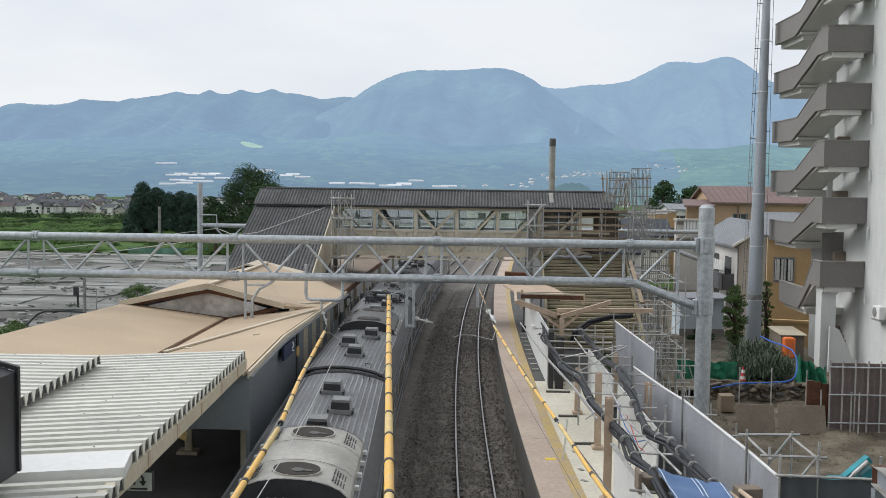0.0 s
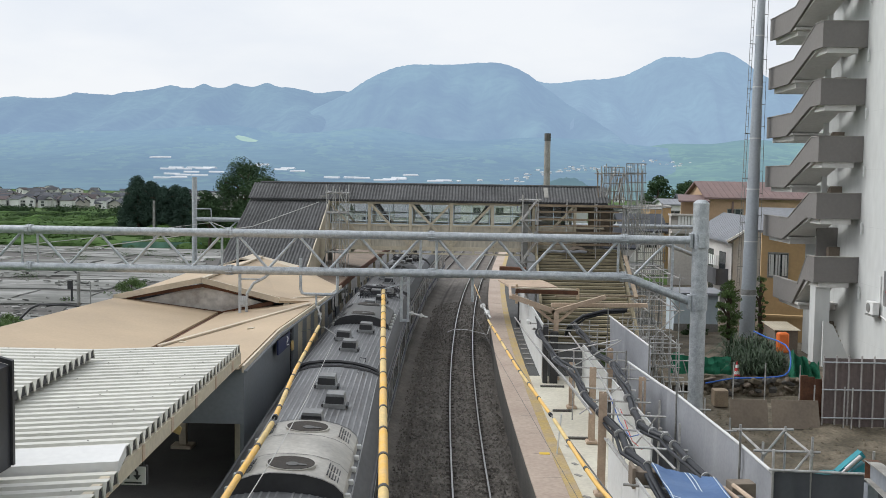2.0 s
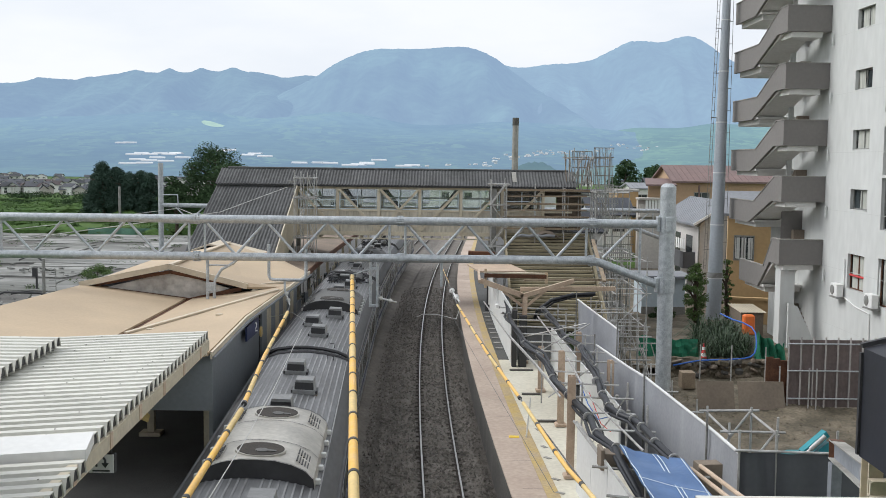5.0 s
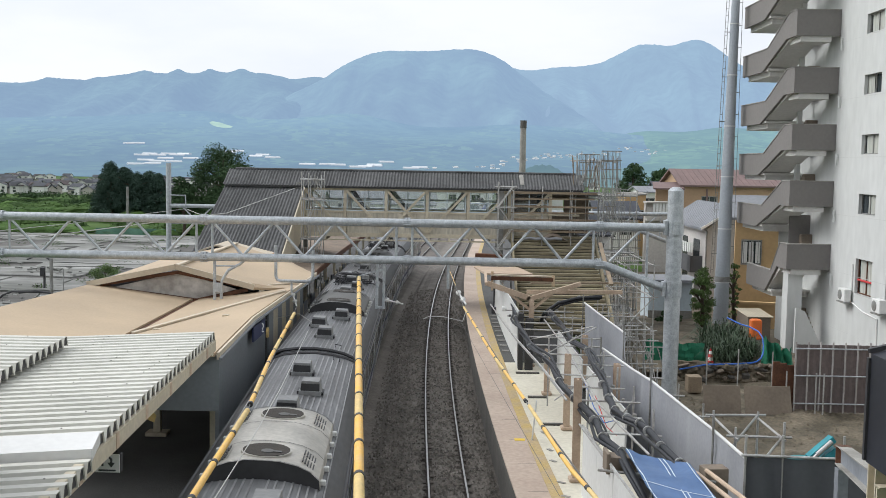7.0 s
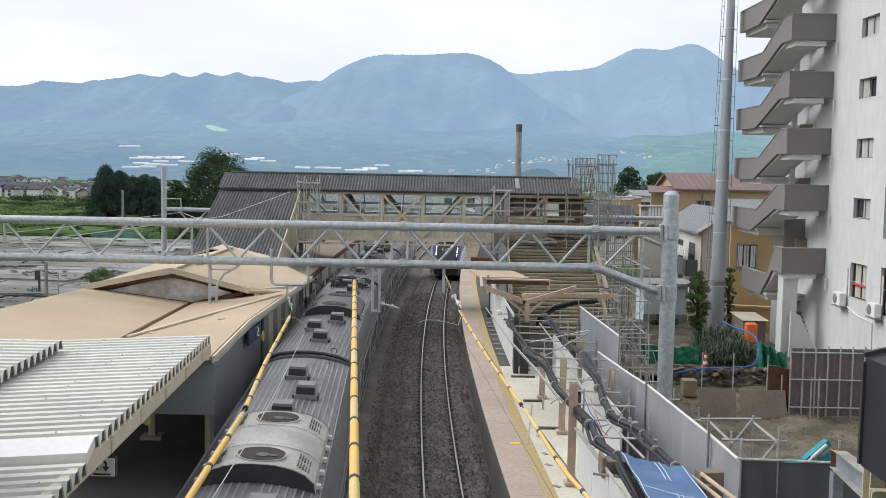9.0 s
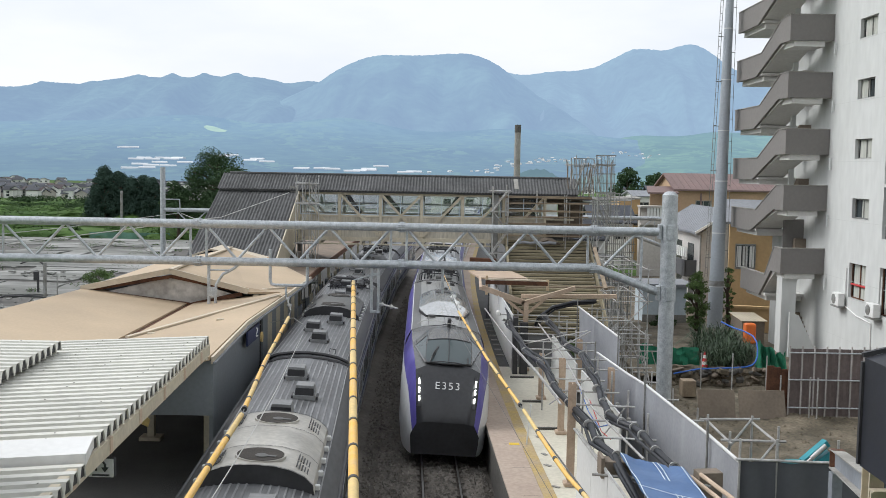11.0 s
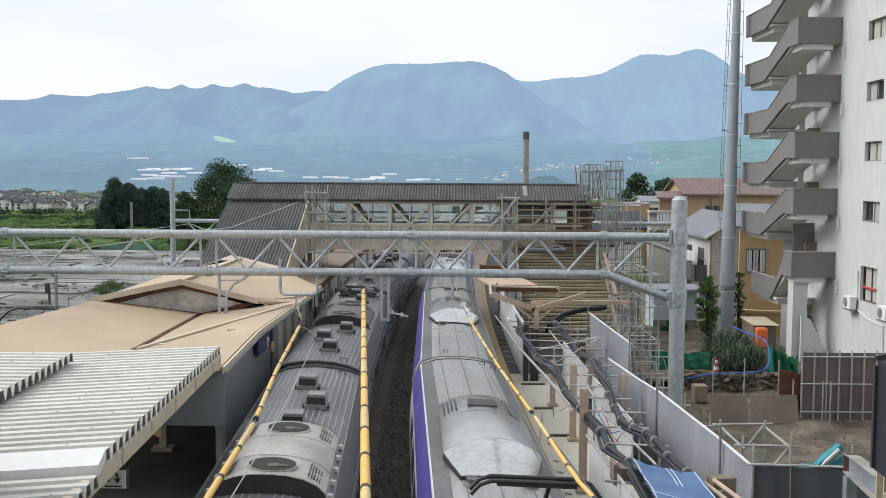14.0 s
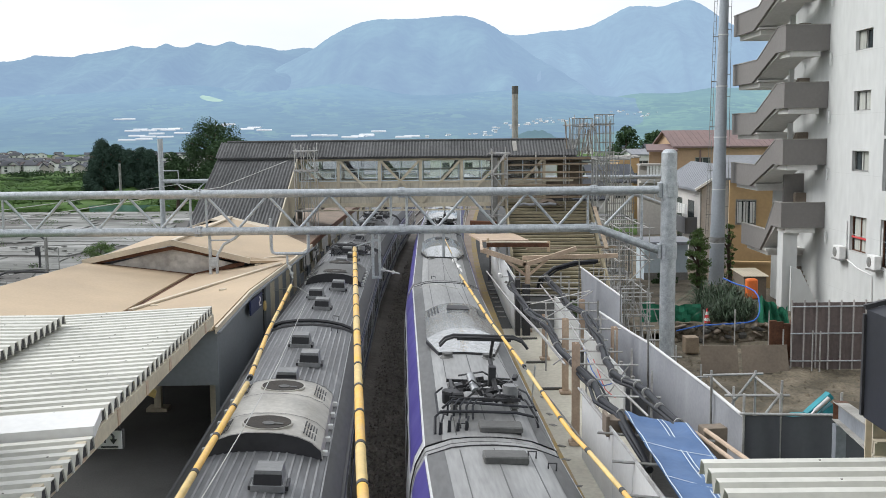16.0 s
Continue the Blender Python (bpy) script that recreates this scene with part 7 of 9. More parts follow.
for k in range(7):
    g = Geo()
    g.span((18.2 + 0.28 * k, 92.7, 4.9 + 0.07 * (k % 3)), (18.4 + 0.28 * k, 92.76, 5.9))
    part("washing", g, "white", t, "white washing on the balcony")

t = house("house", "pale house with grey metal roof", 17.2, 21.2, 72, 83, -0.5, 4.95, 1.6, "wallgrey", "greyroof", False,
          [(20.2, 3.5, 1.0, 1.4), (20.2, 0.9, 1.0, 1.6)], 0.5)
g = Geo()
g.span((16.35, 73.2, 1.9), (16.45, 80.5, 2.9)), g.span((16.35, 73.2, 1.75), (17.25, 80.5, 1.9)), g.span((16.4, 73.2, 1.9), (17.2, 73.3, 2.9))
part("balcony", g, "darkwall", t, "dark balcony along the side")
for y, z, w, h in ((75.0, 3.1, 1.8, 1.8), (78.6, 3.2, 1.6, 1.6), (74.6, 0.6, 1.6, 1.6), (78.4, 0.6, 1.6, 1.6)):
    g = Geo()
    g.span((17.17, y - w / 2, z - h / 2), (17.21, y + w / 2, z + h / 2))
    part("side_window", g, "glass", t, "dark side window")
rl = random.Random(6)
for k in range(9):
    g = Geo()
    g.span((16.55, 73.6 + 0.62 * k, 3.0 + 0.1 * rl.random()), (16.58, 74.0 + 0.62 * k, 3.75))
    part("washing", g, "white", t, "white washing hung on the side balcony")
g = Geo()
g.tube([(17.12, 71.93, -0.5), (17.12, 71.93, 4.75), (16.8, 71.7, 4.9)], 0.06, 8)
part("drain_pipe", g, "galvold", t)
g = Geo()
g.beam((16.6, 71.42, 4.93), (19.2, 71.42, 6.53), 0.10, 0.16), g.beam((19.2, 71.42, 6.53), (21.8, 71.42, 4.93), 0.10, 0.16)
part("barge_board", g, "white", t, "white barge boards of the gable")
t.matrix_basis = pose(0.75, 0, 0)

t = house("house", "ochre rendered house beside the apartment block", 0, 6.3, 0, 6, -0.5, 6.1, 1.3, "ochre", "greyroof", True,
          [(0.98, 3.98, 1.22, 1.55), (4.4, 3.9, 1.3, 1.4)])
# turned a little, so that its flank is out of sight behind the mast
t.matrix_basis = pose(17.66, 64, 0, 0, 0, -15)
for k in range(4):
    g = Geo()
    g.span((0.52 + 0.28 * k, -0.10, 3.28), (0.55 + 0.28 * k, -0.06, 4.7))
    part("window_bar", g, "galvold", t, "thin window bar")
for k in range(3):
    g = Geo()
    g.loft([[(0.46 + 0.38 * k + 0.028 * i, -0.026 - 0.012 * (i % 2), z) for i in range(11)] for z in (3.32, 4.62)])
    part("curtain", g, "white", t, "white curtain behind the bars")
g = Geo()
g.span((0.2, -2.6, -0.5), (5.0, -2.4, 1.1)), g.span((0.2, -2.7, 1.1), (5.0, -2.3, 1.25))
part("garden_wall", g, "ochre", t, "low ochre wall")

t = thing("storage_shed", "pale blue metal shed with flat grey-green roof", "shed")
g = Geo()
g.span((11.7, 60.0, -0.5), (14.2, 62.5, 2.45))
part("wall", g, "paleblue", t, "pale blue sheet walls")
g = Geo()
g.span((11.4, 59.6, 2.45), (14.6, 62.9, 2.62))
part("roof", g, "greyroof", t)
g = Geo()
g.span((11.68, 59.97, -0.5), (14.22, 60.0, 0.8))
part("plinth", g, "conc", t, "grey plinth")
g = Geo()
g.span((13.0, 59.95, 0.75), (13.05, 60.0, 2.45))
part("joint", g, "galvold", t)

t = house("house", "yellow rendered house with flat roof line", 18.6, 20.8, 110, 116, -0.5, 6.3, 0.1, "ochre", "conc", True, [(20.4, 4.0, 0.4, 1.2)], 0.1)
t = house("house", "pale apartment house with balconies", 23.0, 28.5, 125, 132, -0.5, 6.2, 0.6, "farwall", "greyroof", True,
          [(24.0, 4.8, 1.4, 1.3), (26.5, 4.8, 1.6, 1.3), (24.0, 2.2, 1.4, 1.3), (26.5, 2.2, 1.6, 1.3)])
g = Geo()
g.span((23.2, 123.8, 2.9), (27.8, 124.9, 3.9)), g.span((23.2, 123.8, 0.4), (27.8, 124.9, 1.4))
part("balcony", g, "white", t, "white balcony fronts")
for x, y, w, z in ((10.5, 90, 3.5, 3.2), (15.0, 104, 4.0, 4.0), (8.5, 150, 8.0, 5.5), (-2, 165, 9.0, 5.0), (30, 150, 9, 5.5), (40, 170, 9, 6)):
    house("house", "distant house with dark tiled roof", x, x + w, y, y + 7, -1.5, z, 1.6, "farwall", "farroof", True, [(x + w * .3, z - 1.2, 1.2, 1.0), (x + w * .7, z - 1.2, 1.2, 1.0)], group="houses by the line")
for i in range(12):
    y = 140 + 11 * i
    x = line_x(y) - 13 - 3.4 * (i * 5 % 7)
    house("house", "distant house with pale grey roof along the line", x, x + 8, y, y + 7, -2.5, 3.6 - 0.02 * i, 1.5, "farwall", "greyroof", True, [(x + 2.4, 2.2, 1.2, 1.0), (x + 5.6, 2.2, 1.2, 1.0)], group="houses by the line")
# chimney stack
t = thing("chimney_stack", "tall narrow rust-stained chimney stack", "chimney")
g = Geo()
g.tube([(9.15, 130, -1), (9.15, 130, 13.7)], 0.44, 14, r2=0.37)
part("shaft", g, "conc", t, "pale stained shaft", True)
g = Geo()
g.tube([(9.15, 130, 13.65), (9.15, 130, 14.6)], 0.40, 14)
part("top", g, "concdark", t, "dark sooty top", True)


# ---- building site ----
def site():
    t = thing("site_fence", "brown corrugated steel site fence with pale battens", "fence")
    for k in range(10):
        g = Geo()
        x = 13.05 + 0.92 * k
        n = 8
        g.loft([[(x + 0.92 * i / n, 38.55 + (0.03 if i % 2 else 0.0), z) for i in range(n + 1)] for z in (0.0, 2.55)])
        part("panel", g, "fence", t)
        for bx in (x, x + 0.46):
            g = Geo()
            g.beam((bx, 38.48, 0.0), (bx, 38.48, 2.66), 0.05, 0.05)
            part("batten", g, "batten", t)
    for z in (0.35, 1.4, 2.42):
        g = Geo()
        g.tube([(13.0, 38.42, z), (22.2, 38.42, z)], 0.03, 6)
        part("rail", g, "galv", t)
    for x0, x1, lean in ((9.62, 11.0, 0.12), (11.14, 12.86, 0.18)):
        g = Geo()
        g.plate([(x0, 38.2 - lean, 0.0), (x1, 38.2 - lean, 0.0), (x1, 38.4, 0.98), (x0, 38.4, 0.98)], (0, 0.04, 0))
        solid("leaning_board", g, "board", "worn brown plywood board leaning at the pit edge", "board", "leaning boards")
    t = thing("sheet_piling", "rusty brown sheet piling behind the boards", "piling")
    for k in range(6):
        x = 12.3 + 0.27 * k
        g = Geo()
        g.span((x, 38.7 + 0.05 * (k % 2), 0), (x + 0.26, 38.78 + 0.05 * (k % 2), 1.85 - 0.06 * (k % 3)))
        part("piling_section", g, "rust", t)
    # low stone wall and terrace
    t = thing("terrace", "low terrace of earth behind a dark rubble wall", "terrace", kind="structure")
    g = Geo()
    g.loft([[(x, y, 0.36 + 0.08 * noise.noise((x, y, 0))) for x in [8.5 + 0.5 * i for i in range(17)]] for y in [44.0 + 0.8 * j for j in range(22)]])
    part("earth", g, "soil", t)
    rnd = random.Random(8)
    for row in range(4):
        x = 9.6 + rnd.uniform(0, .5)
        while x < 14.4:
            w = rnd.choice((0.12, 0.2, 0.26, 0.34, 0.5)) * rnd.uniform(.8, 1.2)
            h = rnd.uniform(.11, .27)
            g = Geo()
            g.box((x + w / 2, 43.9 + rnd.uniform(-.12, .08), 0.0 + row * 0.19 + rnd.uniform(.02, .14)), (w, 0.35, h), pose(0, 0, 0, rnd.uniform(-25, 25), rnd.uniform(-30, 30), rnd.uniform(-25, 25)), ch=0.05)
            part("stone", g, ("concdark", "board", "concdark", "soil")[rnd.randrange(4)], t)
            x += w + rnd.uniform(0, .45)
    g = Geo()
    g.loft([[(9.5 + 0.1 * i, 43.72 + 0.025 * j + 0.16 * noise.noise((i * .35, j * .5, 4)) + 0.07 * noise.noise((i * .9, j * 1.2, 7)), -0.1 + 0.075 * j + 0.05 * noise.noise((i * 0.5, j * 0.7, 8))) for i in range(50)] for j in range(13)])
    part("bank", g, "soil", t, "dark earth between the stones", True)
    for x, y in ((10.9, 43.0), (12.2, 43.0), (13.5, 42.6), (13.75, 38.2), (12.75, 38.5), (14.0, 38.1)):
        g = Geo()
        g.tube([(x, y, -0.1), (x, y, 1.55)], 0.028, 6)
        solid("stake", g, "pipe", "upright rusty steel stake in the earth", "stake", "stakes")
    g = Geo()
    g.span((9.8, 41.5, 0), (10.35, 42.1, 0.66), ch=0.02)
    solid("wooden_crate", g, "planks", "brown wooden crate by the wall", "crate")
    c = thing("traffic_cone", "red and white banded traffic cone", "traffic cone")
    for k in range(5):
        g = Geo()
        r0, r1 = 0.16 - 0.026 * k, 0.16 - 0.026 * (k + 1)
        g.tube([(11.75, 45.8, 0.42 + 0.14 * k), (11.75, 45.8, 0.42 + 0.14 * (k + 1))], r0, 14, r2=r1)
        part("band", g, "white" if k % 2 else "conered", c, "", True)
    g = Geo()
    g.box((11.75, 45.8, 0.40), (0.38, 0.38, 0.05), ch=0.01)
    part("base", g, "conered", c)
    g = Geo()
    g.tube([(9.9, 43.6, 0.55), (11.0, 43.7, 0.75), (12.2, 43.8, 0.78), (13.0, 43.9, 0.82), (13.3, 44.0, 0.88), (13.5, 44.15, 1.0), (13.62, 44.3, 1.2), (13.68, 44.5, 1.5), (13.68, 44.7, 1.8), (13.6, 45.0, 2.0), (13.4, 45.6, 2.1), (13.1, 46.2, 2.15), (12.75, 47.0, 2.3)], 0.032, 8)
    solid("blue_hose", g, "bluehose", "bright blue water hose running round the site", "hose", smooth=True)
    t = thing("water_dispenser", "orange tank on a stand", "tank")
    g = Geo()
    g.box((14.65, 49.0, 1.5), (0.5, 0.5, 0.95), ch=0.06)
    part("tank", g, "orangebox", t, "orange plastic tank")
    g = Geo()
    g.box((14.6, 49.2, 0.65), (0.6, 0.5, 0.8))
    part("stand", g, "conc", t)
    t = thing("tool_shed", "low shed with pale corrugated roof", "shed")
    g = Geo()
    g.span((15.3, 52.5, 0.3), (16.45, 54.5, 1.6))
    part("wall", g, "board", t)
    part("roof", corrugated(15.22, 16.52, 52.3, 1.62, 54.7, 1.74, 0.16, 0.012), "cream", t, "pale ribbed roof")
    # green netting
    for nm, x0, x1, y, z0, z1 in (("green_net", 8.9, 11.6, 46.2, 0.45, 1.45), ("green_net", 13.8, 15.1, 45.0, 0.3, 2.0)):
        g, n, m = Geo(), 18, 8
        rows = []
        for j in range(m + 1):
            rows.append([(x0 + (x1 - x0) * i / n, y + 0.16 * math.sin(i * 1.3 + j * 0.5) + 0.12 * noise.noise((i * .4, j * .5, x0)),
                          z0 + (z1 - z0) * (j / m) * (0.85 + 0.2 * noise.noise((i * 0.3, 0, y)) - (0.35 * i / n if x0 > 13 else 0))) for i in range(n + 1)])
        g.loft(rows)
        solid(nm, g, "net", "draped green debris net", "net", "green nets", smooth=True)
    # teal machine arm
    t = thing("excavator_arm", "teal painted excavator arm resting on the ground", "excavator")
    g = Geo()
    g.beam((8.55, 24.0, 2.3), (9.12, 24.1, 2.76), 0.2, 0.16)
    part("boom", g, "teal", t, "teal boom")
    g = Geo()
    g.plate([(8.72, 23.95, 2.05), (8.92, 23.95, 2.40), (9.16, 24.0, 2.56), (9.32, 24.0, 2.05)], (0, 0.2, 0))
    part("guard", g, "teal", t)
    g = Geo()
    g.tube([(8.36, 23.85, 2.1), (8.7, 23.9, 2.42)], 0.035, 8), g.tube([(8.7, 23.9, 2.42), (9.05, 23.95, 2.72)], 0.055, 10)
    part("cylinder", g, "pipe", t, "pale hydraulic cylinder", True)
    g = Geo()
    g.span((8.6, 24.1, 0), (9.5, 25.8, 1.9), ch=0.08)
    part("body", g, "teal", t)
    # grey steel beam by the stair housing
    t = thing("steel_girder", "grey steel girder with rusty top flange on a cream frame", "girder")
    far, near = Vector((7.76, 20.0, 3.50)), Vector((6.36, 15.0, 4.45))
    g = Geo()
    g.beam(far, near, 0.03, 0.33)
    part("web", g, "girdergrey", t, "grey web")
    for dz, nm in ((0.18, "top_flange"), (-0.18, "bottom_flange")):
        g = Geo()
        g.beam(far + Vector((0, 0, dz)), near + Vector((0, 0, dz)), 0.24, 0.025)
        part(nm, g, "conc", t, "dusty pale flange")
    g = Geo()
    d = (near - far).normalized()
    g.beam(far + Vector((0, 0, 0.196)), far + d * 0.55 + Vector((0, 0, 0.196)), 0.243, 0.006)
    part("rust_patch", g, "rust", t, "rusty end of the flange")
    g = Geo()
    g.beam(far - d * 0.02, far + d * 0.03, 0.22, 0.36)
    part("end_plate", g, "rust", t)
    for zc in (4.72, 5.30):
        g = Geo()
        g.span((5.78, 13.62, zc - 0.10), (9.6, 13.66, zc + 0.10)), g.span((5.78, 13.56, zc + 0.09), (9.6, 13.72, zc + 0.115)), g.span((5.78, 13.56, zc - 0.115), (9.6, 13.72, zc - 0.09))
        part("cross_beam", g, "cream", t, "cream cross beam")
    for x in (5.90, 6.75):
        g = Geo()
        g.span((x - 0.10, 13.74, 2.0), (x + 0.10, 13.77, 5.2)), g.span((x - 0.10, 13.98, 2.0), (x + 0.10, 14.01, 5.2)), g.span((x - 0.012, 13.76, 2.0), (x + 0.012, 14.0, 5.2))
        part("column", g, "cream", t, "cream steel column")
    t2 = thing("trestle_leg", "steel trestle carrying the girder", "trestle")
    g = Geo()
    g.span((7.60, 19.7, 0), (7.80, 19.9, 3.28))
    part("leg", g, "girdergrey", t2)

site()


# ---- works along the right platform ----
def pipe_frame(name, label, x0, x1, y0, y1, z0, z1, nx, ny, nz, r=0.024, diag=True, seed=1, category="scaffold", mesh=False, over=0.2):
    """Tube scaffolding: standards, ledgers, transoms and a few diagonals."""
    t = thing(name, label, category)
    rnd = random.Random(seed)
    fx = [x0 + (x1 - x0) * i / max(1, nx) for i in range(nx + 1)]
    fy = [y0 + (y1 - y0) * i / max(1, ny) for i in range(ny + 1)]
    fz = [z0 + (z1 - z0) * (i + 1) / nz for i in range(nz)]
    for x in fx:
        for y in fy:
            g = Geo()
            g.tube([(x, y, z0), (x + rnd.uniform(-.03, .03), y, z1 + rnd.uniform(0, .35))], r, 6)
            part("standard", g, "pipe", t, "", True)
    for z in fz:
        for y in fy:
            g = Geo()
            g.tube([(x0 - over, y, z - 0.05), (x1 + over, y, z - 0.05 + rnd.uniform(-.03, .03))], r, 6)
            part("ledger", g, "pipe", t, "", True)
        for x in fx:
            g = Geo()
            g.tube([(x, y0 - 0.15, z - 0.1), (x, y1 + 0.15, z - 0.1)], r, 6)
            part("transom", g, "pipe", t, "", True)
    if diag:
        for k in range(nz):
            for y in (fy[0], fy[-1]):
                i = rnd.randrange(max(1, nx))
                a, b = (fx[i], fx[min(i + 1, nx)]) if k % 2 else (fx[min(i + 1, nx)], fx[i])
                g = Geo()
                g.tube([(a, y - 0.04, fz[k] - (z1 - z0) / nz), (b, y - 0.04, fz[k])], r, 6)
                part("brace", g, "pipe", t, "", True)
    if mesh:
        for k in range(nz):
            g = Geo()
            g.span((x0, y0 + 0.05, fz[k] - 0.14), (x1, y1 - 0.05, fz[k] - 0.1))
            part("deck_board", g, "galvold", t, "steel deck board")
    return t


pipe_frame("scaffold_tower", "light steel scaffold tower beside the footbridge", -7.55, -6.5, 53.6, 54.6, 1.05, 8.2, 3, 1, 7, 0.024, True, 2, mesh=True, over=0.05)
pipe_frame("scaffold_tower", "steel scaffold tower at the head of the stairs", 2.75, 3.55, 56.6, 57.5, 1.1, 7.9, 1, 1, 6, 0.03, True, 3)
pipe_frame("scaffold", "tube scaffolding across the open stair head", 3.6, 8.3, 56.9, 57.6, 4.6, 7.6, 3, 1, 2, 0.03, False, 4)
for k, (z, h) in enumerate(((7.55, .12), (7.2, .08), (6.8, .10), (6.45, .07), (6.1, .09), (5.8, .2), (5.45, .08))):
    g = Geo()
    g.beam((3.42 + 0.1 * (k % 3), 56.82, z), (8.1 - 0.15 * (k % 2), 56.82, z + 0.04 * (k % 2)), 0.09, h)
    solid("timber_rail", g, "planks", "weathered brown timber rail across the stair head", "timber", "stair head rails")
g = Geo()
g.loft([[(4.9 + 0.27 * i, 56.6 + 0.1 * j, 4.95 + (0.42 * math.sin(math.pi * i / 6) * math.sin(math.pi * (j + 1) / 5) + 0.04 * ((i + j) % 2))) for i in range(7)] for j in range(5)])
solid("folded_sheet", g, "board", "folded brown sheet lying on the top steps", "sheet", smooth=True)
g = Geo()
g.tube([(4.1 + 0.35 * i, 56.5, 5.06 + 0.05 * (i % 2)) for i in range(7)], 0.08, 8)
solid("rolled_tarpaulin", g, "greyroof", "rolled grey tarpaulin on the top steps", "tarpaulin", smooth=True)
pipe_frame("scaffold_tower", "tall scaffold tower with mesh screens", 8.25, 10.0, 55.5, 57.5, 0.0, 7.6, 2, 1, 5, 0.03, True, 5, mesh=True)
cage = pipe_frame("scaffold_tower", "scaffold top rising over the bridge roof with leaning poles", 7.1, 9.35, 58.3, 59.6, 5.2, 9.4, 3, 1, 2, 0.028, True, 6)
rnd = random.Random(8)
for k in range(16):
    x = 7.15 + 0.105 * k
    g = Geo()
    g.tube([(x + rnd.uniform(-.3, .3), 58.25 + 1.2 * (k % 2), 7.7 + rnd.uniform(-.2, .3)), (x + rnd.uniform(-.4, .4), 58.25 + 1.2 * (k % 2), 9.5 + rnd.uniform(-.5, .4))], rnd.uniform(0.022, 0.04), 6)
    part("leaning_pole", g, "pipe" if k % 3 else "planks", cage, "", True)
pipe_frame("scaffold", "tube scaffolding beside the stairs", 8.2, 9.6, 48.0, 54.5, 0.0, 4.6, 1, 3, 3, 0.028, True, 7)


def trestle(x0, x1, y, z1, lean):
    t = thing("scaffold_trestle", "pale steel pipe trestle behind the sheeted fence", "trestle", "scaffold trestles")
    for x in (x0, x1):
        g = Geo()
        g.tube([(x, y, 0.0), (x, y, z1 + 0.35)], 0.027, 6)
        part("post", g, "pipe", t, "", True)
    for z in (z1, z1 - 0.85):
        g = Geo()
        g.tube([(x0 - 0.18, y - 0.04, z), (x1 + 0.18, y - 0.04, z)], 0.027, 6)
        part("ledger", g, "pipe", t, "", True)
    for a, b in ((x0 + 0.05, (x0 + x1) / 2 - lean), (x1 - 0.05, (x0 + x1) / 2 + lean)):
        g = Geo()
        g.tube([(a, y + 0.04, z1 - 0.95), (b, y + 0.04, z1)], 0.022, 6)
        part("brace", g, "pipe", t, "", True)
    g = Geo()
    g.tube([(x1, y, z1 * 0.55), (x1 + 0.1, y - 0.9, 0.0)], 0.024, 6)
    part("raker", g, "pipe", t, "", True)


for k in range(6):
    trestle(6.62 + 0.03 * k, 7.55 + 0.03 * k, 37.6 + 1.75 * k, 2.75 + 0.12 * (k % 2), 0.05 + 0.06 * (k % 3))
for k in range(3):
    trestle(6.05 - 0.16 * k + 0.25, 6.95 - 0.12 * k + 0.25, 28.6 + 2.6 * k, 2.15, 0.08)
for k in range(2):
    trestle(7.9, 8.8, 41.2 + 3.2 * k, 1.9, 0.1)
pipe_frame("scaffold", "scaffold frames beside the dark sheeting", 6.7, 7.8, 23.6, 25.6, 0.0, 2.95, 1, 1, 2, 0.03, True, 10)
# mesh screens on the towers
for x0, x1, y, z0, z1 in ((8.48, 9.61, 58.262, 7.86, 9.9), (7.26, 8.40, 58.262, 7.9, 9.7), (8.25, 9.45, 55.46, 6.0, 7.85), (8.7, 10.3, 55.46, 3.9, 5.6), (8.9, 10.2, 55.46, 1.4, 3.6)):
    g = Geo()
    n = 15
    for k in range(n):
        x = x0 + (x1 - x0) * k / n
        g.span((x, y, z0 + 0.1 * (k % 3 == 1)), (x + (x1 - x0) / n * (0.30 + 0.25 * (k % 4 == 0)), y + 0.01, z1 - 0.25 * (k % 5 == 2)))
    for k in range(5):
        z = z0 + (z1 - z0) * k / 4
        g.span((x0, y - 0.01, z - 0.025), (x1, y + 0.02, z + 0.025))
    solid("mesh_screen", g, "galvold", "grey mesh screen on the scaffold", "screen", "mesh screens")


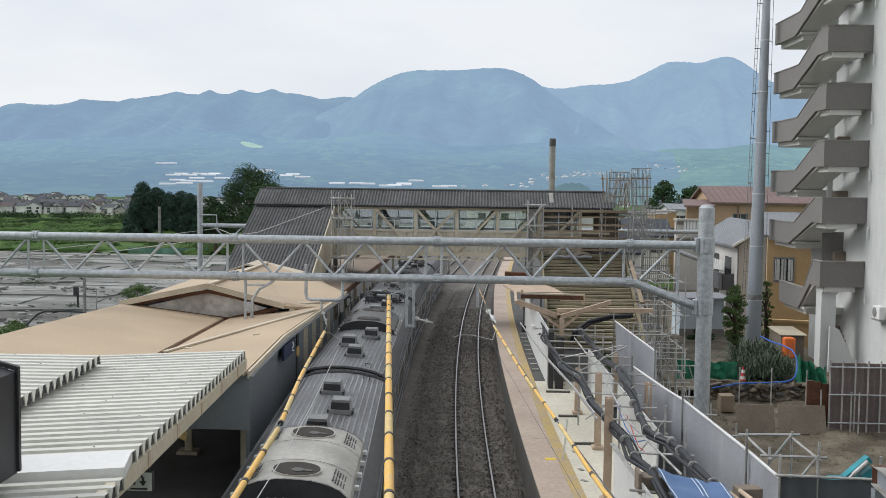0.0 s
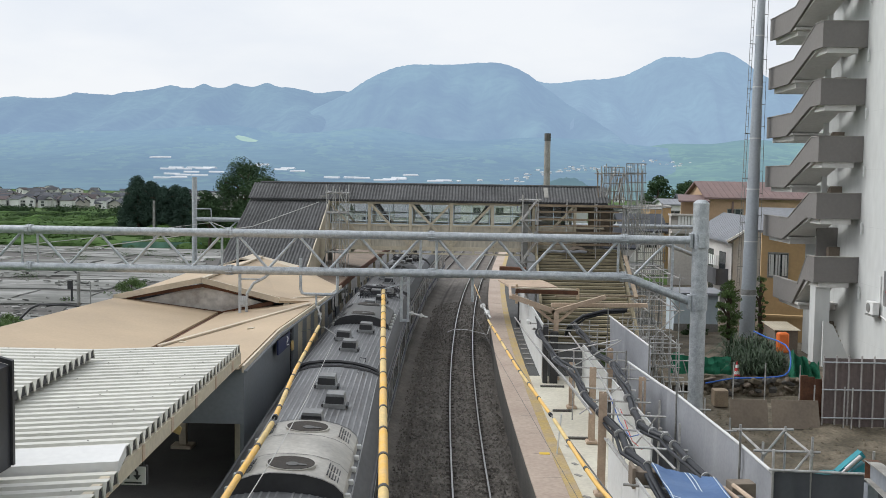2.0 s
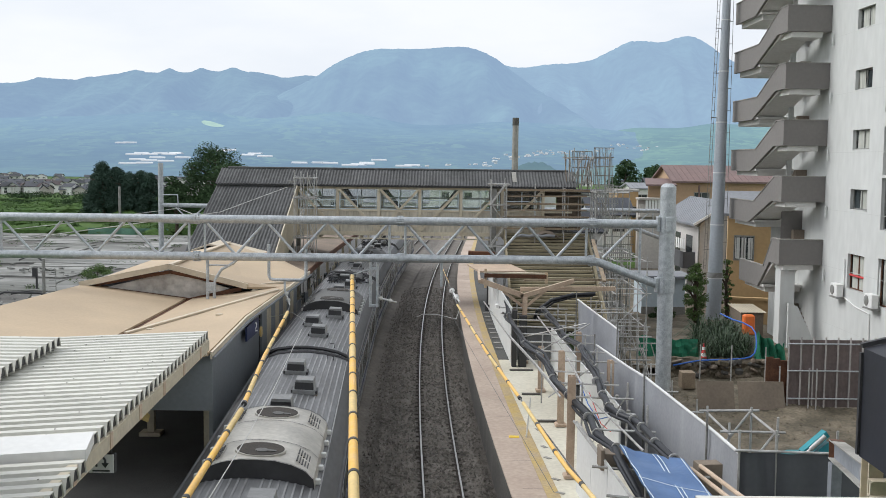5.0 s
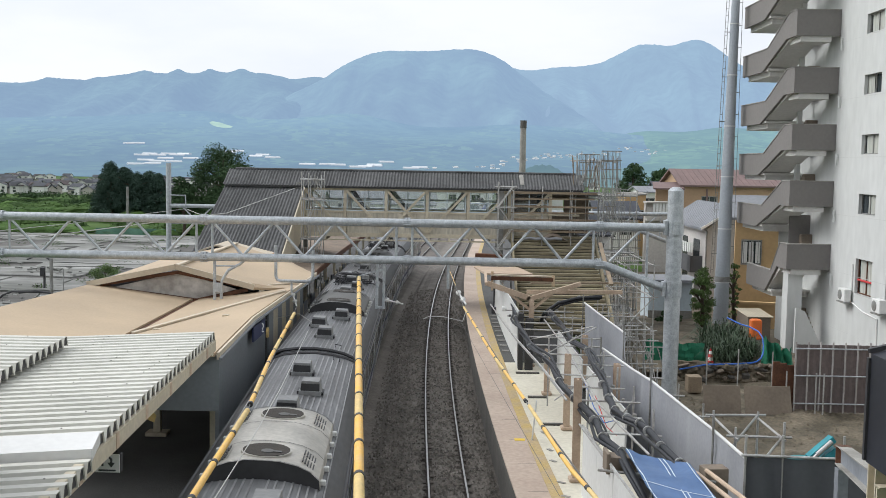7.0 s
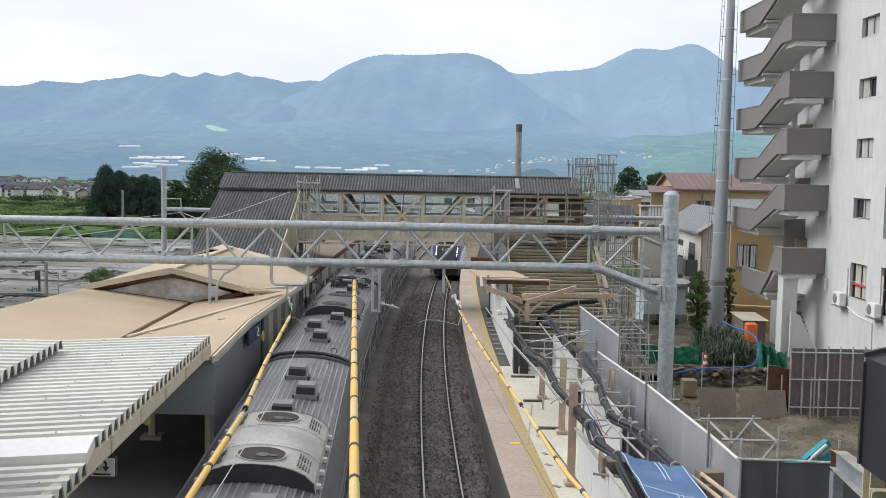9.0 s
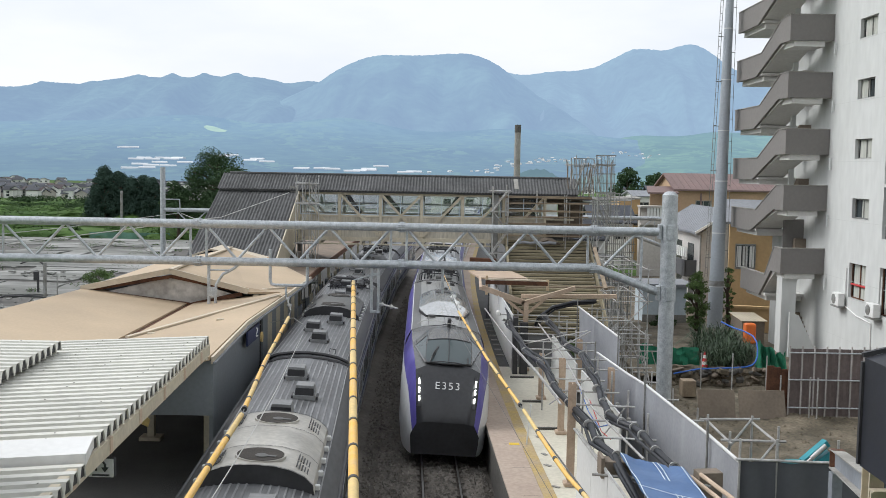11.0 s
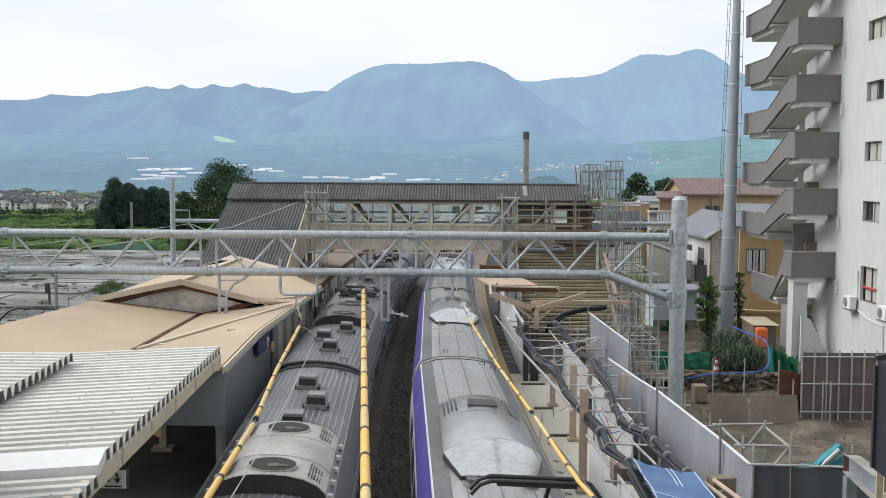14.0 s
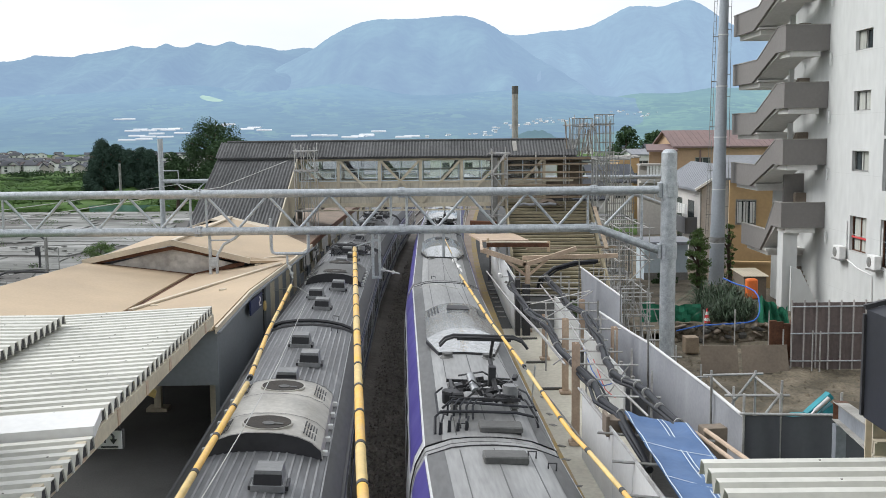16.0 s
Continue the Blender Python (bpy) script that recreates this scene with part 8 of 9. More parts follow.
def works():
    g = Geo()
    g.loft([[at(y, 3.92 + 0.35 * i, 0.02 + 0.08 * noise.noise((y * .6, i * .5, 2))) for i in range(9)] for y in [8 + 0.8 * j for j in range(62)]])
    solid("trench_floor", g, "concdark", "dark bare ground between platform and fence", "ground", kind="structure", smooth=True)
    # timber and pipes lying beside the tarpaulin
    g = Geo()
    g.box((5.55, 21.0, 1.45), (0.5, 0.35, 2.95), pose(0, 0, 0, 0, 0, 8), ch=0.01)
    solid("timber_post", g, "board", "thick upright brown timber beside the fence", "timber")
    for a, b in (((5.1, 20.6, 2.9), (5.5, 18.0, 2.88)), ((5.32, 20.7, 2.93), (5.75, 18.0, 2.9))):
        g = Geo()
        g.tube([a, b], 0.045, 8)
        solid("loose_pipe", g, "tanpaint", "pale tan pipe lying along the walkway", "pipe", "loose pipes", smooth=True)
    # white hoarding along the platform
    t = thing("hoarding", "white temporary hoarding panels along the platform", "hoarding")
    y = 12.0
    while y < 56:
        e = y + 1.8
        if not (23.5 < y < 40.6):
            top = 2.78 if y < 30 else 3.3
            a, b = at(y, 3.06, 1.1), at(e - 0.02, 3.06, 1.1)
            g = Geo()
            g.plate([a, b, b + Vector((0, 0, top - 1.1)), a + Vector((0, 0, top - 1.1))], (0.05, 0, 0))
            part("panel", g, "hoard", t)
        y = e
    g = Geo()
    for la, ya, yb, z in ((3.05, 12.5, 24.6, 2.80),):
        g.tube([at(ya, la, z), at(yb, la, z)], 0.03, 6)
    part("rail", g, "pipe", t)
    # inner white panels seen across the gap
    g = Geo()
    for ya, yb in ((27.0, 33.2), (34.2, 40.4)):
        g.plate([at(ya, 4.6, 1.1), at(yb, 4.6, 1.1), at(yb, 4.6, 2.6), at(ya, 4.6, 2.6)], (0.05, 0, 0))
    solid("inner_hoarding", g, "hoard", "white boards behind the bare columns", "hoarding")
    # bare steel columns
    for x, y, z in ((3.33, 25.76, 3.72), (3.68, 30.94, 3.40), (3.53, 35.7, 2.7), (3.36, 40.8, 3.75), (5.1, 30.6, 3.2), (5.0, 37.0, 3.0)):
        c = thing("steel_column", "tan painted steel column left standing on the platform", "column", "bare columns")
        g = Geo()
        g.box((x, y, (z + 1.1) / 2), (0.02, 0.2, z - 1.1)), g.box((x, y - 0.1, (z + 1.1) / 2), (0.18, 0.02, z - 1.1)), g.box((x, y + 0.1, (z + 1.1) / 2), (0.18, 0.02, z - 1.1))
        part("shaft", g, "tanpaint", c, "tan painted shaft")
        g = Geo()
        g.box((x, y, 1.16), (0.34, 0.34, 0.1), ch=0.02)
        part("foot", g, "tanpaint", c)
    g = Geo()
    for x0, x1, y in ((2.95, 3.65, 31.45), (2.7, 3.6, 39.35), (2.85, 3.5, 35.2)):
        g.box(((x0 + x1) / 2, y, 1.13), (x1 - x0, 0.14, 0.06))
    solid("ground_rails", g, "concdark", "dark sole plates lying across the platform", "sole plates", kind="stuff")
    # dark openings past the hoarding
    g = Geo()
    g.box((2.92, 40.3, 2.2), (0.18, 0.5, 2.2)), g.box((3.25, 40.2, 2.1), (0.3, 0.3, 2.0))
    solid("dark_post", g, "black", "dark timber post beside the hoarding", "post")
    # sheeted walls
    for nm, pts, z0, z1 in (("sheeted_fence", [(5.22, 34.3), (5.62, 30.6), (5.85, 29.0), (6.05, 26.0), (6.22, 23.5), (6.3, 21.4)], 0.0, 2.98),
                            ("sheeted_fence", [(6.0, 45.0), (6.15, 41.5), (6.38, 36.7)], 0.2, 3.1)):
        t = thing(nm, "grey tarpaulin sheeting tied to a pipe fence", "fence")
        g = Geo()
        rows = []
        for j in range(9):
            v = j / 8
            ring = []
            for (xa, ya), (xb, yb) in zip(pts, pts[1:]):
                for i in range(12):
                    f = i / 12
                    w = 0.05 * math.sin(ya * 3.1 + f * 9) * (1 - v) + 0.09 * noise.noise((ya * .9 + f * 3, v * 2.2, 3)) + 0.035 * noise.noise((ya * 3 + f * 9, v * 4, 5))
                    ring.append((xa + (xb - xa) * f + w, ya + (yb - ya) * f, z0 + (z1 - z0) * v))
            ring.append((*pts[-1], z0 + (z1 - z0) * v))
            rows.append(ring)
        g.loft(rows)
        part("sheet", g, "sheet", t, "wrinkled grey sheet", True)
        g = Geo()
        g.tube([(x, y, z1 + 0.03) for x, y in pts], 0.035, 8)
        part("top_rail", g, "hoard", t, "pale top pipe", True)
        for x, y in pts[::2]:
            g = Geo()
            g.tube([(x - 0.06, y, 0), (x - 0.06, y, z1 + 0.4)], 0.028, 6)
            part("post", g, "galvold", t)
    t = thing("dark_sheeting", "dark grey sheeting on a pipe rail", "fence")
    for k, (xa, xb) in enumerate(((6.3, 7.05), (7.1, 8.3), (8.35, 9.6))):
        g = Geo()
        rows = []
        for j in range(7):
            rows.append([(xa + (xb - xa) * i / 10, 21.3 + 0.05 * math.sin(i * 0.9 + j * .4 + k) + 0.02 * j, 0.2 + (2.85 - 0.03 * k) * j / 6 - 0.03 * math.sin(i * math.pi / 10) * (j == 6)) for i in range(11)])
        g.loft(rows)
        part("sheet", g, "sheetdark", t, "dark wrinkled sheet", True)
    g = Geo()
    g.tube([(6.2, 21.35, 3.08), (9.7, 21.35, 3.0)], 0.03, 8)
    part("rail", g, "pipe", t, "", True)
    for x in (6.3, 7.07, 8.35, 9.6):
        g = Geo()
        g.tube([(x, 21.4, 0), (x, 21.4, 3.5)], 0.028, 6)
        part("post", g, "pipe", t, "", True)
    # blue tarpaulin over the nearest bay
    t = thing("blue_tarpaulin", "blue tarpaulin lashed with white rope over a walkway", "tarpaulin")
    g = Geo()
    rows = []
    for j in range(20):
        v = j / 19
        y = 21.75 - 9.5 * v
        xa, xb = 3.85 - 0.05 * v, 4.98 - 0.1 * v
        rows.append([(xa + (xb - xa) * i / 12, y - 1.0 * (i / 12), 3.06 - 0.09 * math.sin(math.pi * i / 12) * (1 + math.sin(v * 26)) * 0.5 + 0.04 * noise.noise((i * .5, j * .9, 0))) for i in range(13)])
    rows2 = [[(x, y, z - 0.02) for x, y, z in r] for r in rows]
    g.loft(rows), g.loft(rows2)
    part("sheet", g, "tarp", t, "creased blue sheet", True)
    g = Geo()
    for f in (0.55, 0.62, 0.98, 0.02):
        g.tube([(3.85 - 0.05 * j / 39 + f * 1.1 + 0.008 * math.sin(j * 0.9 + f * 9), 21.75 - 9.5 * j / 39 - f, 3.075 + 0.01 * math.sin(j) - 0.05 * math.sin(math.pi * f)) for j in range(40)], 0.010, 5)
    for j in (5, 9, 13, 17):
        y = 22 - 9.5 * j / 19
        g.tube([(3.82, y, 3.075), (4.4, y - 0.5, 3.04), (4.95, y - 1.0, 3.075)], 0.006, 5)
    part("rope", g, "paleblue", t, "pale blue rope", True)
    g = Geo()
    g.span((3.5, 21.5, 2.62), (4.05, 21.95, 2.93), ch=0.01), g.span((3.42, 21.45, 2.58), (3.5, 22.0, 3.02), ch=0.01)
    part("timber_end", g, "board", t, "brown timber end")
    for j in range(5):
        g = Geo()
        y = 21.2 - 1.9 * j
        g.tube([(3.2, y, 2.75), (5.5, y - 0.6, 2.72)], 0.03, 6)
        part("bearer", g, "galvold", t)
    # bundles of black cable
    rnd = random.Random(4)
    runs = [[(2.98, 46.9, 3.1), (2.70, 40.2, 3.1), (2.80, 33.9, 3.1), (3.08, 31.7, 3.12), (3.15, 28.4, 3.1), (3.34, 26.5, 3.06), (3.51, 24.1, 3.08), (3.55, 22.9, 3.0), (3.82, 21.9, 2.95), (3.95, 19.5, 2.5)],
            [(4.25, 40.4, 3.1), (4.38, 37.2, 3.1), (4.31, 35.0, 3.08), (4.54, 33.1, 3.14), (4.50, 30.7, 3.08), (4.29, 28.1, 3.1), (4.24, 26.6, 3.06), (4.17, 25.1, 3.1), (4.33, 24.3, 3.1), (4.55, 23.9, 3.08), (4.61, 23.2, 3.08), (4.66, 22.0, 3.05), (4.85, 21.0, 2.98), (5.1, 19.0, 2.6)],
            [(4.36, 47, 2.0), (4.4, 46, 2.5), (5.0, 46, 2.95), (5.9, 46, 3.2), (6.9, 46, 3.26)],
            [(4.4, 46, 2.5), (4.38, 43.5, 2.9), (4.25, 40.4, 3.1)]]
    for i, run in enumerate(runs):
        t = thing("cable_bundle", "thick bundle of black corrugated cable conduits on scaffold rails", "cables", "cable bundles")
        for k in range(3 if i < 2 else 2):
            pts = []
            for a, b in zip(run, run[1:]):
                for f in (0, 0.2, 0.4, 0.6, 0.8):
                    p = Vector(a).lerp(Vector(b), f)
                    w = 0.0 if k == 0 else 0.13 + 0.05 * math.sin(p.y * 0.8 + i + k)
                    pts.append(p + Vector((w * math.cos(k * 1.9 + p.y * 0.35) + 0.04 * math.sin(p.y * 1.1 + i * 2.0) + 0.05 * noise.noise((p.y * 0.8, k * 2.0, i)), 0, w * 0.7 * math.sin(k * 1.9 + p.y * 0.35) + 0.04 * noise.noise((p.y * 1.1, k, 5)))))
            pts.append(Vector(run[-1]))
            g = Geo()
            g.tube(pts, (0.08, 0.042, 0.028, 0.02)[k], 10)
            part("conduit", g, "rubber", t, "", True)
        for y in range(0, len(run) - 1):
            p = Vector(run[y])
            g = Geo()
            g.tube([p + Vector((0, -0.02, 0)), p + Vector((0, 0.02, 0))], 0.118, 12)
            part("tie", g, "pipe", t, "grey tie", True)
    cable("site_cable", [(3.95, 29.5, 3.0), (4.0, 27.5, 2.6), (4.05, 26.0, 2.55), (4.1, 24.5, 3.0)], 0.014, "thin blue cable hanging between the pipes", "bluehose")
    cable("site_cable", [(4.1, 28.0, 2.8), (4.15, 26.2, 2.4), (4.2, 25.0, 2.5)], 0.012, "thin red cable hanging between the pipes", "conered")
    # rails and crossing pipes of the cable way
    t = thing("cable_way", "pipe framework carrying cables above the platform edge", "scaffold")
    for pts in ([(1.85, 43.4, 3.2), (2.31, 35.5, 3.2), (2.80, 30.0, 3.2), (3.05, 26.3, 3.2)], [(1.95, 43.4, 3.05), (2.42, 35.5, 3.05), (2.9, 30.0, 3.05), (3.12, 26.3, 3.05)],
                [(3.86, 40.7, 3.0), (4.0, 34.0, 3.0), (3.9, 26.4, 3.0), (4.32, 21.5, 3.0)], [(3.3, 25.0, 2.75), (3.6, 20.0, 2.75), (3.8, 15, 2.75)]):
        g = Geo()
        g.tube(pts, 0.028, 8)
        part("rail", g, "pipe", t, "", True)
    for k in range(13):
        y = 43.0 - 1.65 * k
        g = Geo()
        xl = 2.35 + 0.058 * (43 - y)
        g.tube([(xl, y, 3.02), ((5.3 if y > 31 else 4.9) + 0.15 * math.sin(k * 2.1), y - 0.1, 2.99)], 0.027, 6)
        part("transom", g, "pipe", t, "", True)
        for x in (xl + 0.1, 4.6):
            g = Geo()
            g.box((x, y, 3.03), (0.09, 0.09, 0.10), ch=0.015)
            part("coupler", g, "galvold", t)
    for k in range(8):
        y = 41.5 - 2.5 * k
        for x in (3.1 + 0.1 * k, 4.75 + 0.02 * k) if k % 3 == 0 else (4.75 + 0.02 * k,):
            g = Geo()
            g.tube([(x, y, 0.0 if x > 4 else 1.1), (x, y, 3.4)], 0.028, 6)
            part("standard", g, "pipe", t, "", True)
    for a, b in (((3.0, 36.5, 2.9), (4.9, 34.5, 3.7)), ((3.0, 33.0, 2.9), (5.0, 34.4, 3.7)), ((3.2, 30, 2.2), (4.6, 30, 3.2)), ((4.0, 27, 1.6), (4.9, 26.5, 3.1)), ((4.1, 33.0, 1.5), (5.0, 33.0, 3.1))):
        g = Geo()
        g.tube([a, b], 0.02, 6)
        part("brace", g, "pipe", t, "", True)
    # stripped canopy frame near the stair foot
    t = thing("stripped_canopy", "stripped tan steel frame of a removed butterfly canopy", "canopy frame")
    for nm, a, b, w, h, m in (("rafter", (3.3, 41.0, 3.78), (1.6, 41.0, 4.36), 0.16, 0.20, "tanpaint"), ("rafter", (3.2, 41.0, 3.74), (5.3, 41.0, 4.40), 0.16, 0.17, "tanpaint"),
                              ("bracket", (3.36, 41.0, 3.3), (2.5, 41.0, 3.95), 0.08, 0.10, "tanpaint"), ("bracket", (3.36, 41.0, 3.3), (4.3, 41.0, 4.1), 0.08, 0.10, "tanpaint"),
                              ("purlin", (1.85, 43.2, 4.33), (4.45, 43.4, 4.28), 0.12, 0.16, "rust"), ("purlin", (1.85, 43.3, 4.45), (4.45, 43.5, 4.40), 0.2, 0.05, "tantrim"),
                              ("stub", (4.45, 43.4, 4.0), (4.45, 43.4, 4.45), 0.12, 0.12, "timber"), ("stub", (1.9, 43.3, 3.8), (1.9, 43.3, 4.6), 0.1, 0.1, "timber"),
                              ("edge_beam", (1.55, 40.8, 4.35), (1.70, 46.0, 4.35), 0.1, 0.12, "tanpaint"), ("long_beam", (3.2, 41.3, 4.0), (7.0, 41.4, 4.05), 0.16, 0.16, "tanpaint"),
                              ("long_beam", (3.6, 44.5, 4.0), (7.6, 45.5, 3.95), 0.1, 0.08, "planks"), ("stringer", (6.9, 43.5, 4.1), (7.25, 49.5, 5.4), 0.16, 0.08, "planks")):
        g = Geo()
        g.beam(a, b, w, h)
        part(nm, g, m, t)
    g = Geo()
    g.slab([(1.35, 52.5, 3.9), (3.6, 52.5, 3.9), (3.9, 46.8, 4.15), (1.75, 46.8, 4.15)], 0.08)
    part("roof_remnant", g, "tanpaint", t, "remaining tan roof sheet")
    g = Geo()
    g.beam((1.5, 55.5, 4.2), (2.9, 55.5, 4.15), 0.5, 0.22)
    part("end_beam", g, "rust", t, "dark brown beam end")
    lamp = thing("hanging_lamp", "small dark hanging lamp under the canopy frame", "lamp")
    g = Geo()
    g.tube([(1.95, 42.5, 4.2), (1.95, 42.5, 3.2)], 0.03, 6), g.tube([(1.95, 42.5, 3.2), (1.95, 42.5, 2.95)], 0.1, 10)
    part("lamp_body", g, "black", lamp, "", True)
    cam_ = thing("station_camera", "small white camera hanging from the frame", "camera")
    g = Geo()
    g.tube([(2.25, 40.6, 4.1), (2.25, 40.6, 3.5)], 0.02, 6), g.box((2.25, 40.55, 3.42), (0.14, 0.3, 0.16), ch=0.02)
    part("housing", g, "white", cam_)
    # pieces on the platform
    h = thing("line_post", "thin white post standing by the platform line", "post")
    for d in (0, 0.12):
        g = Geo()
        g.tube([(2.55, 29.6 + d, 1.1), (2.62, 29.2 + d, 2.35)], 0.018, 6)
        part("leg", g, "hoard", h)
    g = Geo()
    p = at(29.6, 2.1, 1.106)
    g.box(p, (0.3, 0.22, 0.01))
    solid("floor_mark", g, "signyellow", "small yellow marker plate on the platform", "marker")
    g = Geo()
    for k in range(7):
        q = at(31.5 - k * 1.5 + (0.4 if k % 2 else 0), 2.95 - 0.06 * k, 1.115)
        g.box(q, (0.11, 0.22, 0.012), pose(0, 0, 0, 0, 0, 12 * k))
    solid("paper_scraps", g, "conc", "small pale plates lying on the platform", "plates", kind="stuff")
    g = Geo()
    for k in range(9):
        g.box(at(44.0 + k * 1.3, 2.85, 1.13), (0.3, 0.22, 0.04))
    solid("kerb_blocks", g, "conc", "small concrete blocks along the asphalt", "blocks", kind="stuff")


works()


# ---- plants ----
def leaf_cloud(g, rnd, c, r, n, size, flat=1.0):
    """Many small bent leaves through an uneven lump."""
    for _ in range(n):
        d = Vector((rnd.gauss(0, 1), rnd.gauss(0, 1), rnd.gauss(0, 1))).normalized()
        q = rnd.random() ** 0.35
        p = Vector(c) + Vector((d.x * r[0], d.y * r[1], d.z * r[2])) * q
        a = Vector((rnd.gauss(0, 1), rnd.gauss(0, 1), rnd.gauss(0, 0.6) * flat)).normalized() * size * rnd.uniform(.6, 1.3)
        b = a.cross(d if flat == 1.0 else Vector((rnd.gauss(0, flat), rnd.gauss(0, flat), 1))).normalized() * size * rnd.uniform(.35, .7)
        g.add([p - a * 0.5, p + b * 0.5 + d * size * 0.15, p + a * 0.5, p - b * 0.5 + d * size * 0.15], [(0, 1, 2), (0, 2, 3)])


def mound(g, rnd, c, r):
    """The lumpy body of a bush under its leaves."""
    rings = []
    for f, w in ((0.0, 1.0), (0.45, 0.9), (0.8, 0.55), (0.98, 0.12)):
        rings.append([(c[0] + r[0] * w * math.cos(k * 0.785) * rnd.uniform(.75, 1.15), c[1] + r[1] * w * math.sin(k * 0.785) * rnd.uniform(.75, 1.15), c[2] + r[2] * (f - 0.25) * rnd.uniform(.8, 1.2)) for k in range(8)])
    g.loft(rings, closed=False)
    g.loft([[q[7], q[0]] for q in rings])


def tree(label, x, y, z, h, w, material, seed, lobes, size, n=260, conical=False):
    t = thing("tree", label, "tree", m=pose(x, y, z))
    rnd = random.Random(seed)
    g = Geo()
    g.tube([(0, 0, -0.3), (0.02 * h, 0, h * 0.3), (0.0, 0.02 * h, h * 0.6), (0, 0, h * 0.85)], 0.035 * h, 10, r2=0.008 * h)
    limbs = []
    for k in range(9):
        a, zz = rnd.uniform(0, 6.28), h * rnd.uniform(.25, .7)
        e = Vector((math.cos(a) * w * .38, math.sin(a) * w * .38, zz + h * .14))
        g.tube([(0, 0, zz), e * 0.5 + Vector((0, 0, zz * .55)), e], 0.012 * h, 6, r2=0.004 * h)
    part("trunk", g, "bark", t, "brown trunk and limbs", True)
    g = Geo()
    for k in range(lobes):
        f = (k + 0.5) / lobes
        a = k * 2.4 + rnd.uniform(-.4, .4)
        if conical:
            zz = h * (0.12 + 0.86 * f)
            rr = w * 0.5 * (1 - f) ** 0.75 * rnd.uniform(.55, 1.0)
        else:
            zz = h * (0.28 + 0.62 * f) * rnd.uniform(.92, 1.08)
            rr = w * 0.5 * math.sin(math.pi * (0.18 + 0.75 * f)) * rnd.uniform(.45, .85)
        c = (math.cos(a) * rr, math.sin(a) * rr, zz)
        s = w * rnd.uniform(.10, .20)
        leaf_cloud(g, rnd, c, (s, s, s * 0.75), n, size)
    part("crown", g, material, t, "uneven leafy crown")
    return t


tree("dark green conifer behind the field", -56.6, 175, -1.2, 9.3, 6.6, "darkleaf", 1, 60, 0.33, 220, True)
tree("dark green conifer behind the field", -54.6, 176, -1.2, 8.6, 6.0, "darkleaf", 2, 54, 0.33, 220, True)
tree("dark green conifer behind the field", -58.2, 177, -1.2, 7.6, 5.6, "darkleaf", 4, 50, 0.33, 200, True)
for i, (x, h) in enumerate(((-52.3, 7.6), (-50.4, 7.9), (-48.7, 7.7))):
    tree("low dark green conifer in a row behind the field", x, 175 + i % 2, -1.2, h, 5.6, "darkleaf", 30 + i, 46, 0.33, 200, True)
tree("large leafy tree beside the line", -29.9, 138, -0.6, 11.9, 9.6, "leaf", 5, 60, 0.3, 240)
tree("leafy tree beside the line", -26.6, 132, -0.6, 9.6, 8.0, "leaf", 6, 48, 0.3, 230)
tree("leafy tree beside the line", -33.2, 131, -0.6, 7.2, 5.0, "leaf", 7, 26, 0.42, 170)
tree("round green tree beyond the houses", 28.2, 160, -1.0, 11.0, 6.4, "leaf", 8, 26, 0.4, 200)
tree("round green tree beyond the houses", 36.9, 182, -1.2, 10.8, 6.5, "leaf", 9, 26, 0.4, 200)
tree("small light green tree between the houses", 20.3, 84, -0.5, 5.6, 3.0, "leaf2", 10, 12, 0.3, 160)
tree("overgrown green climber by the mast", 14.05, 57.0, -0.9, 4.9, 1.5, "leaf2", 11, 54, 0.11, 110)
tree("overgrown green climber by the mast", 16.2, 58.6, -0.6, 4.8, 0.9, "leaf2", 12, 30, 0.10, 70)
tree("small green bush in the yard", -25.4, 77, -0.4, 1.5, 2.6, "leaf2", 13, 12, 0.12, 260)
tree("small green bush in the yard", -24.3, 52.0, -0.4, 1.9, 3.4, "leaf2", 14, 16, 0.10, 320)
tree("small green bush in the yard", -26.2, 58.5, -0.4, 1.2, 2.2, "leaf2", 15, 10, 0.11, 260)
tree("low green bush against the shed", 12.6, 58.6, -0.3, 1.3, 2.0, "leaf", 16, 8, 0.18, 110)


def spiky(x, y, z, s, seed):
    t = thing("yucca", "clump of long narrow grey-green leaves", "plant", "spiky plants", m=pose(x, y, z))
    rnd = random.Random(seed)
    g = Geo()
    for _ in range(420):
        a, lift, ln = rnd.uniform(0, 6.28), rnd.uniform(0.1, 1.3), s * rnd.uniform(.5, 1.0)
        d = Vector((math.cos(a) * math.cos(lift), math.sin(a) * math.cos(lift), math.sin(lift)))
        b = Vector((rnd.uniform(-.5, .5) * s, rnd.uniform(-.3, .3) * s, rnd.uniform(0, 0.5) * s))
        m, e = b + d * ln * 0.6, b + d * ln + Vector((0, 0, -0.35 * ln))
        side = d.cross(Vector((0, 0, 1))).normalized() * 0.013 * s
        g.add([b - side, b + side, m + side, m - side, e], [(0, 1, 2, 3), (3, 2, 4)])
    part("leaves", g, "yuccaleaf", t)
    return t


for i, (x, y, s) in enumerate(((12.5, 46.0, 1.2), (13.1, 46.6, 1.4), (12.2, 47.2, 1.25), (13.6, 47.2, 1.2), (12.8, 48.5, 1.7), (13.6, 49.5, 1.5))):
    spiky(x, y, 0.4, s, i)


